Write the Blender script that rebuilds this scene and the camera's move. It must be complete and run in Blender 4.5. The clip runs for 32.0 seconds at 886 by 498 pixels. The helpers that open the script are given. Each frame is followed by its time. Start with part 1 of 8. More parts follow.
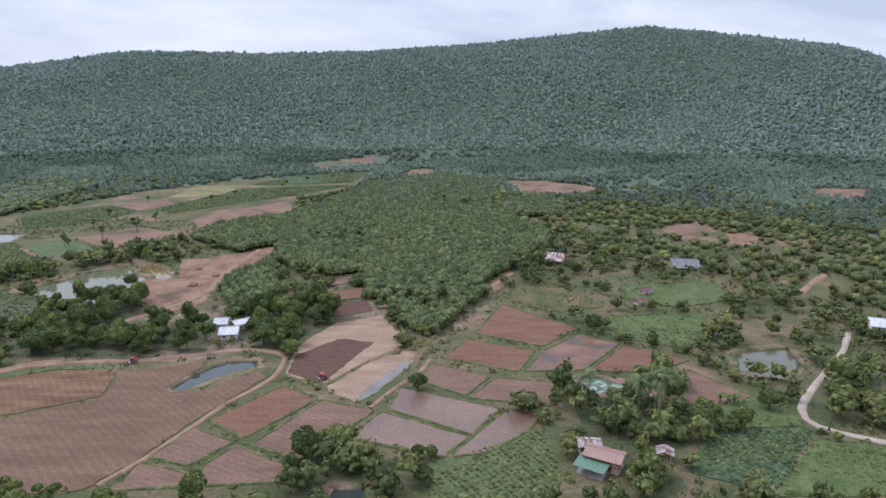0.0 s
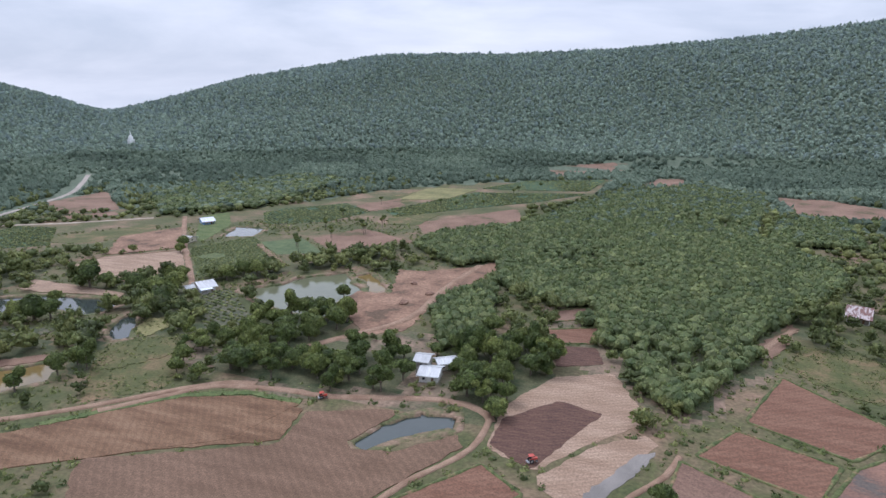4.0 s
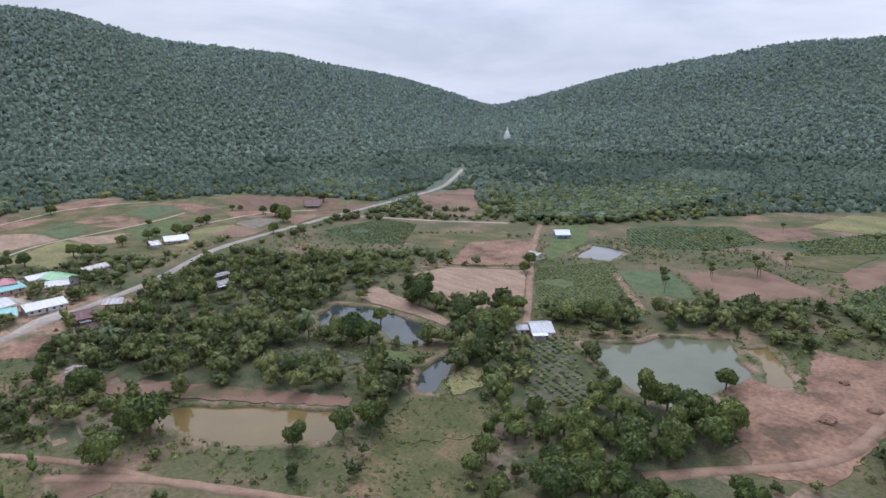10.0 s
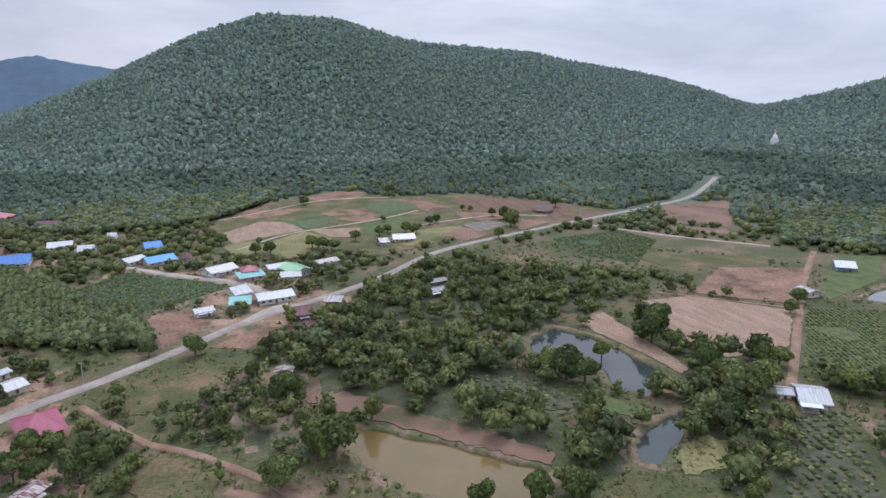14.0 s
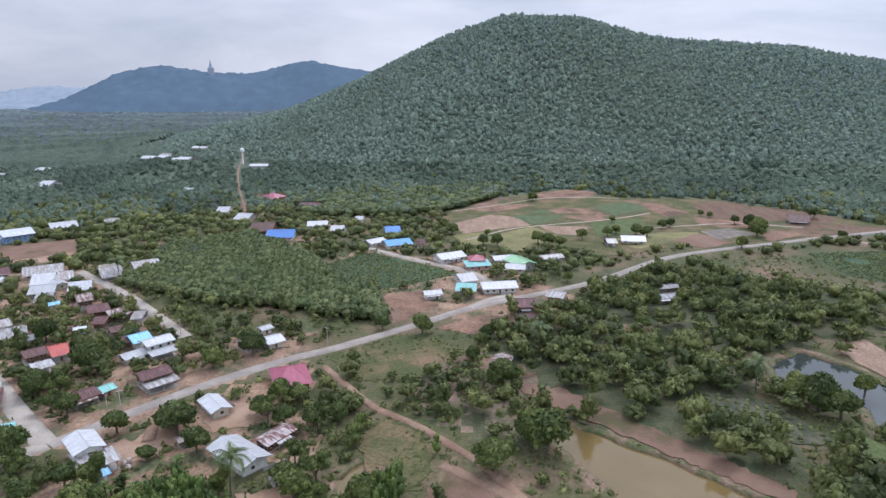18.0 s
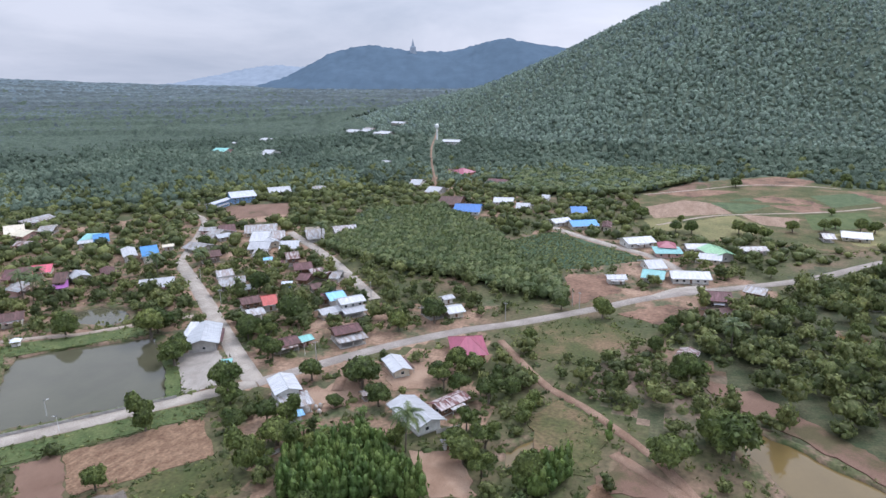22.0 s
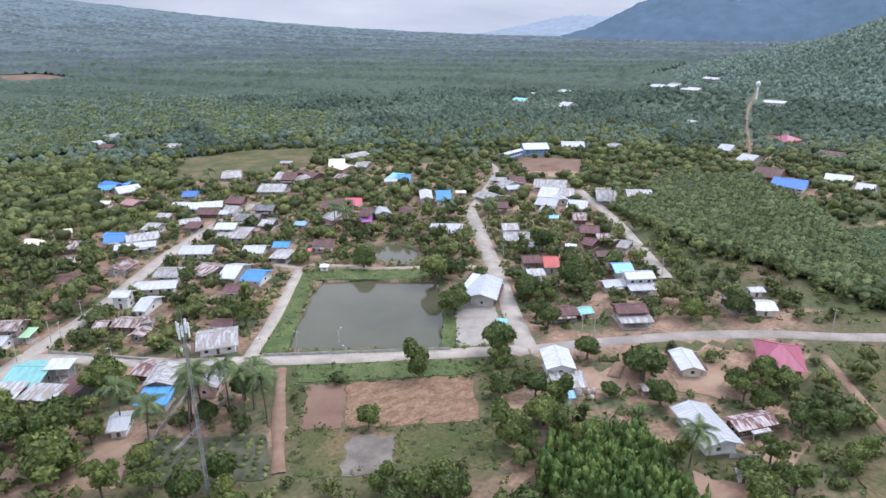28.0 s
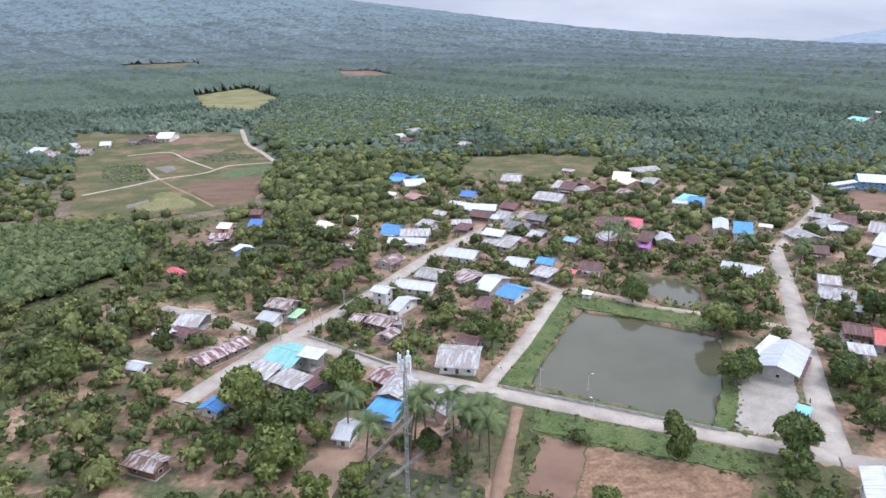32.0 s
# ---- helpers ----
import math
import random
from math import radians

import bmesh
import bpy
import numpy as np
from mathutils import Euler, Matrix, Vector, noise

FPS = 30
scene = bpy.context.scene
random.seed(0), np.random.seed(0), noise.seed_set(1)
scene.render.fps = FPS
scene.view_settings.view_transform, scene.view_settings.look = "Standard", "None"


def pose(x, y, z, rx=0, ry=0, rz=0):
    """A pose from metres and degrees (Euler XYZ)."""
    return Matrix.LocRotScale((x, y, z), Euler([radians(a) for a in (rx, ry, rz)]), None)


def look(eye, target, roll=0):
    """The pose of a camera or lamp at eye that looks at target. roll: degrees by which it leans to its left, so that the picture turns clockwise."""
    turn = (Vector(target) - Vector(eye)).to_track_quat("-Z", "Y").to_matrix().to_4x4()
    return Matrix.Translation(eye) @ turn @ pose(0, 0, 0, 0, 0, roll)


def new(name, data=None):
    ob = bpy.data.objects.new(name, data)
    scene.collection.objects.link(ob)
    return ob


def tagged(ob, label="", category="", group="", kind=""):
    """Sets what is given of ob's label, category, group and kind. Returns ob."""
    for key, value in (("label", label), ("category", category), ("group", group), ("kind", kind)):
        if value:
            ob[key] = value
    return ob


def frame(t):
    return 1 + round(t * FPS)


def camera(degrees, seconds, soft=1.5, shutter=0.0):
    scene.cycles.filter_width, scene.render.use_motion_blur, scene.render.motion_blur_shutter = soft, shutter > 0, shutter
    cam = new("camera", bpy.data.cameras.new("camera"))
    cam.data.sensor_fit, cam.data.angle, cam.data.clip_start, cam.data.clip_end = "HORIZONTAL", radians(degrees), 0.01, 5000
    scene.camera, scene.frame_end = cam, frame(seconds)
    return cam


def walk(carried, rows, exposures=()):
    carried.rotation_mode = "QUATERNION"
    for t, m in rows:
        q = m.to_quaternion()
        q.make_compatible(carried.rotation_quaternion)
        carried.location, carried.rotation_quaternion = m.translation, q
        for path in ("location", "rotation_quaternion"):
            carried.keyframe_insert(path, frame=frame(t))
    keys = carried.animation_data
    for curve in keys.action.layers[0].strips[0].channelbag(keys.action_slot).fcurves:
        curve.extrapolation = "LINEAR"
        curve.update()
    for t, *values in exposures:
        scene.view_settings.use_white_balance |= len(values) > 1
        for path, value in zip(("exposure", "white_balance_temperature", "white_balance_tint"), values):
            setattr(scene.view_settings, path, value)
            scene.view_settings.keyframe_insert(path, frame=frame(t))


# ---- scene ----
cam = camera(68.3, 32.0)

PATH = [
    (0, (1.559, 1.044, 106.958), (1.542, 2.990, 106.493), 0.2),
    (0.5, (1.409, 8.450, 107.029), (1.313, 10.392, 106.563), 0.2),
    (1, (0.937, 15.869, 107.019), (0.761, 17.806, 106.554), 0.2),
    (1.5, (-0.001, 23.670, 106.931), (-0.258, 25.598, 106.466), 0.2),
    (2, (-1.134, 31.466, 106.813), (-1.476, 33.381, 106.348), 0.2),
    (2.5, (-2.735, 39.261, 106.684), (-3.169, 41.158, 106.220), 0.1),
    (3, (-4.294, 47.022, 106.404), (-4.819, 48.895, 105.940), 0.1),
    (3.5, (-6.485, 54.452, 106.203), (-7.097, 56.299, 105.739), 0.1),
    (5.5, (-18.702, 84.950, 105.407), (-19.648, 86.650, 104.942), -0.0),
    (6, (-22.872, 92.008, 105.197), (-23.893, 93.663, 104.731), -0.0),
    (6.5, (-27.292, 98.825, 104.995), (-28.387, 100.433, 104.529), 0.0),
    (7, (-31.925, 105.474, 104.826), (-33.093, 107.029, 104.359), -0.0),
    (7.5, (-36.774, 111.958, 104.961), (-38.012, 113.458, 104.492), -0.0),
    (8, (-42.113, 118.660, 105.156), (-43.418, 120.100, 104.685), -0.1),
    (8.5, (-47.799, 124.789, 105.177), (-49.169, 126.167, 104.705), -0.2),
    (9, (-53.833, 130.445, 104.791), (-55.266, 131.759, 104.319), -0.0),
    (9.5, (-59.756, 135.640, 104.612), (-61.247, 136.886, 104.139), -0.2),
    (10, (-65.977, 140.469, 104.736), (-67.524, 141.643, 104.262), -0.1),
    (10.5, (-72.302, 145.071, 104.730), (-73.903, 146.172, 104.256), -0.2),
    (11, (-78.716, 149.395, 104.576), (-80.367, 150.419, 104.101), -0.2),
    (11.5, (-84.484, 153.118, 104.761), (-86.181, 154.063, 104.286), -0.2),
    (12, (-89.451, 156.134, 104.949), (-91.191, 156.998, 104.475), -0.3),
    (12.5, (-93.033, 158.598, 104.934), (-94.811, 159.381, 104.460), -0.3),
    (13, (-95.068, 160.330, 104.759), (-96.880, 161.031, 104.284), -0.3),
    (13.5, (-95.932, 161.399, 104.514), (-97.774, 162.019, 104.040), -0.3),
    (14, (-96.127, 162.036, 104.282), (-97.992, 162.580, 103.808), -0.4),
    (14.5, (-96.258, 161.946, 104.058), (-98.145, 162.411, 103.585), -0.4),
    (16.5, (-97.089, 161.383, 101.899), (-99.030, 161.504, 101.433), -0.4),
    (17, (-97.320, 160.998, 101.648), (-99.265, 161.030, 101.181), -0.5),
    (17.5, (-97.889, 160.659, 101.419), (-99.832, 160.612, 100.952), -0.4),
    (18, (-98.353, 160.445, 101.112), (-100.294, 160.322, 100.645), -0.5),
    (18.5, (-98.921, 160.238, 100.860), (-100.855, 160.039, 100.393), -0.5),
    (19, (-98.908, 160.672, 100.683), (-100.833, 160.395, 100.216), -0.6),
    (19.5, (-98.894, 160.723, 100.427), (-100.811, 160.388, 99.962), -0.7),
    (20, (-98.912, 160.704, 100.252), (-100.806, 160.297, 99.755), -0.7),
    (20.5, (-98.964, 160.736, 100.255), (-100.837, 160.266, 99.732), -0.8),
    (21, (-99.176, 160.564, 100.183), (-101.030, 160.028, 99.662), -0.8),
    (21.5, (-99.298, 160.476, 100.154), (-101.132, 159.871, 99.631), -0.7),
    (22, (-99.480, 160.240, 100.162), (-101.292, 159.576, 99.639), -0.7),
    (22.5, (-99.684, 160.279, 99.997), (-101.481, 159.574, 99.475), -0.7),
    (23, (-99.653, 160.325, 99.893), (-101.436, 159.585, 99.372), -0.7),
    (23.5, (-99.843, 160.304, 99.808), (-101.611, 159.528, 99.287), -0.7),
    (24, (-99.801, 160.172, 99.810), (-101.548, 159.353, 99.286), -0.7),
    (24.5, (-99.719, 160.238, 99.927), (-101.443, 159.371, 99.402), -0.7),
    (25, (-99.603, 160.113, 99.911), (-101.287, 159.170, 99.387), -0.7),
    (25.5, (-100.308, 159.677, 99.918), (-101.922, 158.618, 99.394), -0.7),
    (26, (-101.953, 158.504, 99.799), (-103.499, 157.348, 99.276), -0.6),
    (26.5, (-104.736, 156.549, 99.423), (-106.215, 155.336, 98.839), -0.6),
    (28.5, (-118.515, 141.666, 98.341), (-119.796, 140.275, 97.689), -0.4),
    (29, (-122.299, 137.223, 98.321), (-123.518, 135.777, 97.670), -0.3),
    (29.5, (-125.919, 132.679, 98.391), (-127.075, 131.181, 97.743), -0.3),
    (30, (-129.152, 128.471, 98.244), (-130.237, 126.920, 97.599), -0.4),
    (30.5, (-131.603, 125.446, 97.890), (-132.563, 123.813, 97.249), -0.3),
    (31, (-132.813, 124.076, 97.573), (-133.655, 122.377, 96.937), -0.3),
    (31.5, (-132.978, 123.868, 97.004), (-133.718, 122.121, 96.371), -0.1),
    (32, (-133.036, 124.207, 96.559), (-133.673, 122.418, 95.931), -0.2),
]
walk(cam, [(t, look(eye, target, roll)) for t, eye, target, roll in PATH], [(0.0, 0.40, 5700, 17), (5.0, 0.38, 5700, 17), (10.0, 0.29, 5700, 17), (14.0, 0.25, 5700, 17), (20.0, 0.46, 5700, 17), (26.0, 0.54, 5700, 17), (29.0, 0.72, 5700, 17), (32.0, 0.74, 5700, 17)])

# ---- light ----
SUN_ELEV, SUN_TURN = 52, 70          # degrees; the turn runs to the left from +y
world = bpy.data.worlds.new("overcast_sky")
scene.world = world
world.use_nodes = True
wn, wl = world.node_tree.nodes, world.node_tree.links
wn.clear()
sky = wn.new("ShaderNodeTexSky")
sky.sky_type, sky.sun_disc = "NISHITA", False
sky.sun_elevation, sky.sun_rotation = radians(SUN_ELEV), radians(-SUN_TURN)
sky.air_density, sky.dust_density = 1.2, 3.0
sky_bg = wn.new("ShaderNodeBackground")
sky_bg.inputs["Strength"].default_value = 0.10
wl.new(sky.outputs[0], sky_bg.inputs["Color"])
wco = wn.new("ShaderNodeTexCoord")
wmap = wn.new("ShaderNodeMapping")
wmap.inputs["Scale"].default_value = (1.6, 1.6, 6.5)
wl.new(wco.outputs["Generated"], wmap.inputs["Vector"])
cloud = wn.new("ShaderNodeTexNoise")
cloud.inputs["Scale"].default_value, cloud.inputs["Detail"].default_value, cloud.inputs["Roughness"].default_value = 1.5, 7, 0.55
cloud.inputs["Distortion"].default_value = 0.35
wl.new(wmap.outputs[0], cloud.inputs["Vector"])
cramp = wn.new("ShaderNodeValToRGB")
cramp.color_ramp.elements[0].position, cramp.color_ramp.elements[0].color = 0.36, (0.56, 0.61, 0.67, 1)
cramp.color_ramp.elements[1].position, cramp.color_ramp.elements[1].color = 0.66, (0.88, 0.89, 0.91, 1)
wl.new(cloud.outputs["Fac"], cramp.inputs[0])
side = wn.new("ShaderNodeVectorMath")
side.operation = "DOT_PRODUCT"
side.inputs[1].default_value = (-0.45, -0.89, 0)
wl.new(wco.outputs["Generated"], side.inputs[0])
grey = wn.new("ShaderNodeMapRange")
grey.inputs[1].default_value, grey.inputs[2].default_value, grey.inputs[3].default_value, grey.inputs[4].default_value = -0.1, 0.95, 1.0, 0.74
wl.new(side.outputs["Value"], grey.inputs[0])
rain = wn.new("ShaderNodeVectorMath")
rain.operation = "SCALE"
wl.new(cramp.outputs[0], rain.inputs[0])
wl.new(grey.outputs[0], rain.inputs["Scale"])
# an overcast sky is brightest overhead
split_sky = wn.new("ShaderNodeSeparateXYZ")
wl.new(wco.outputs["Generated"], split_sky.inputs[0])
overhead = wn.new("ShaderNodeMapRange")
overhead.interpolation_type = "SMOOTHSTEP"
overhead.inputs[1].default_value, overhead.inputs[2].default_value, overhead.inputs[3].default_value, overhead.inputs[4].default_value = 0.12, 0.95, 1.0, 2.1
wl.new(split_sky.outputs[2], overhead.inputs[0])
dome = wn.new("ShaderNodeVectorMath")
dome.operation = "SCALE"
wl.new(rain.outputs[0], dome.inputs[0])
wl.new(overhead.outputs[0], dome.inputs["Scale"])
cloud_bg = wn.new("ShaderNodeBackground")
cloud_bg.inputs["Strength"].default_value = 0.85
wl.new(dome.outputs[0], cloud_bg.inputs["Color"])
wmix = wn.new("ShaderNodeMixShader")
wmix.inputs[0].default_value = 0.9
wl.new(sky_bg.outputs[0], wmix.inputs[1])
wl.new(cloud_bg.outputs[0], wmix.inputs[2])
wout = wn.new("ShaderNodeOutputWorld")
wl.new(wmix.outputs[0], wout.inputs["Surface"])

sun = new("sun", bpy.data.lights.new("sun", "SUN"))
sun.data.energy, sun.data.angle, sun.data.color = 1.2, radians(16), (1.0, 0.95, 0.88)
a, e = radians(SUN_TURN), radians(SUN_ELEV)
sun.matrix_world = look((-math.sin(a) * math.cos(e) * 900, math.cos(a) * math.cos(e) * 900, math.sin(e) * 900), (0, 0, 0))

# ---- materials ----
def surface(name, stops, scale=1.0, detail=6, rough=0.9, bump=0.3, bump_scale=8.0, metal=0.0, tint=None, tint_amount=0.35, fine=None, stretch=(1, 1, 1), turn=0.0, coords="Object", spec=0.3, island=0.0, furrow=0.0):
    """A procedural surface: a noise over real-world metres through a colour ramp, a finer noise over it, relief, and a tint per piece."""
    m = bpy.data.materials.new(name)
    m.use_nodes = True
    n, l = m.node_tree.nodes, m.node_tree.links
    b = n["Principled BSDF"]
    b.inputs["Roughness"].default_value, b.inputs["Metallic"].default_value = rough, metal
    b.inputs["Specular IOR Level"].default_value = spec
    co = n.new("ShaderNodeTexCoord")
    mp = n.new("ShaderNodeMapping")
    mp.inputs["Scale"].default_value, mp.inputs["Rotation"].default_value = stretch, (0, 0, radians(turn))
    l.new(co.outputs[coords], mp.inputs["Vector"])
    if tint == "object":
        away = n.new("ShaderNodeMath")
        away.operation = "MULTIPLY"
        away.inputs[1].default_value = 90
        l.new(n.new("ShaderNodeObjectInfo").outputs["Random"], away.inputs[0])
        l.new(away.outputs[0], mp.inputs["Location"])
    t = n.new("ShaderNodeTexNoise")
    t.inputs["Scale"].default_value, t.inputs["Detail"].default_value, t.inputs["Roughness"].default_value = scale, detail, 0.62
    l.new(mp.outputs[0], t.inputs["Vector"])
    r = n.new("ShaderNodeValToRGB")
    el = r.color_ramp.elements
    stops = [(0.5 + (p - 0.5) * 0.62, c) for p, c in stops]
    el[0].position, el[0].color = stops[0][0], (*stops[0][1], 1)
    el[1].position, el[1].color = stops[-1][0], (*stops[-1][1], 1)
    for p, c in stops[1:-1]:
        q = el.new(p)
        q.color = (*c, 1)
    l.new(t.outputs["Fac"], r.inputs[0])
    last = r.outputs[0]
    f = n.new("ShaderNodeTexNoise")
    f.inputs["Scale"].default_value, f.inputs["Detail"].default_value = bump_scale, 4
    l.new(co.outputs[coords], f.inputs["Vector"])
    g = n.new("ShaderNodeMix")
    g.data_type, g.blend_type = "RGBA", "OVERLAY"
    g.inputs[0].default_value = 0.75 if fine is None else fine
    l.new(last, g.inputs[6])
    l.new(f.outputs["Fac"], g.inputs[7])
    last = g.outputs[2]
    if furrow:
        # lines of the plough, wandering a little
        lines = n.new("ShaderNodeMapping")
        lines.inputs["Rotation"].default_value = (0, 0, radians(turn + 90))
        l.new(co.outputs[coords], lines.inputs["Vector"])
        wave = n.new("ShaderNodeTexWave")
        wave.inputs["Scale"].default_value, wave.inputs["Distortion"].default_value, wave.inputs["Detail"].default_value, wave.inputs["Detail Scale"].default_value = 0.30 / furrow, 14.0, 3.0, 0.05
        l.new(lines.outputs[0], wave.inputs["Vector"])
        soft = n.new("ShaderNodeMapRange")
        soft.inputs[3].default_value, soft.inputs[4].default_value = 0.38, 0.60
        l.new(wave.outputs["Fac"], soft.inputs[0])
        rows = n.new("ShaderNodeMix")
        rows.data_type, rows.blend_type = "RGBA", "OVERLAY"
        rows.inputs[0].default_value = 0.3
        l.new(last, rows.inputs[6])
        l.new(soft.outputs[0], rows.inputs[7])
        last = rows.outputs[2]
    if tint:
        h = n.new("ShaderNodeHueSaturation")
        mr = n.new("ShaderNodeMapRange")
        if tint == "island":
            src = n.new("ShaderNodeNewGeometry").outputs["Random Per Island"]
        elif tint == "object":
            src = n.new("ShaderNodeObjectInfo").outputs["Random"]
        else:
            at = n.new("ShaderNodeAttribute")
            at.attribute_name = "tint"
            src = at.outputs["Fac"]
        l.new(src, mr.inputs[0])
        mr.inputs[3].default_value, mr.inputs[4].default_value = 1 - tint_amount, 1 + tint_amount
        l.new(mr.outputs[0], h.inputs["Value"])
        mh = n.new("ShaderNodeMapRange")
        l.new(src, mh.inputs[0])
        mh.inputs[3].default_value, mh.inputs[4].default_value = 0.515, 0.48
        l.new(mh.outputs[0], h.inputs["Hue"])
        l.new(last, h.inputs["Color"])
        last = h.outputs[0]
    if island:
        leafwise = n.new("ShaderNodeHueSaturation")
        spread = n.new("ShaderNodeMapRange")
        spread.inputs[3].default_value, spread.inputs[4].default_value = 1 - island, 1 + island
        l.new(n.new("ShaderNodeNewGeometry").outputs["Random Per Island"], spread.inputs[0])
        l.new(spread.outputs[0], leafwise.inputs["Value"])
        l.new(last, leafwise.inputs["Color"])
        last = leafwise.outputs[0]
    l.new(last, b.inputs["Base Color"])
    if name.endswith("leaves"):
        # some of the light goes through the leaves
        thin = n.new("ShaderNodeBsdfTranslucent")
        l.new(last, thin.inputs["Color"])
        both = n.new("ShaderNodeMixShader")
        both.inputs[0].default_value = 0.3
        l.new(b.outputs[0], both.inputs[1])
        l.new(thin.outputs[0], both.inputs[2])
        l.new(both.outputs[0], n["Material Output"].inputs["Surface"])
    if bump:
        bp = n.new("ShaderNodeBump")
        bp.inputs["Strength"].default_value, bp.inputs["Distance"].default_value = bump, 0.3
        l.new(f.outputs["Fac"], bp.inputs["Height"])
        l.new(bp.outputs[0], b.inputs["Normal"])
    return m


def plain(name, color, rough=0.6, metal=0.0, vary=0.15, scale=0.7):
    lo, hi = tuple(c * (1 - vary) for c in color), tuple(min(1, c * (1 + vary)) for c in color)
    return surface(name, [(0.3, lo), (0.7, hi)], scale=scale, rough=rough, metal=metal, bump=0.08, bump_scale=5, fine=0.15)


def water(name, color, rough):
    m = surface(name, [(0.3, tuple(c * 0.9 for c in color)), (0.7, tuple(c * 1.1 for c in color))], scale=0.05, rough=rough, bump=0.012, bump_scale=1.2, fine=0.05, spec=0.5)
    return m


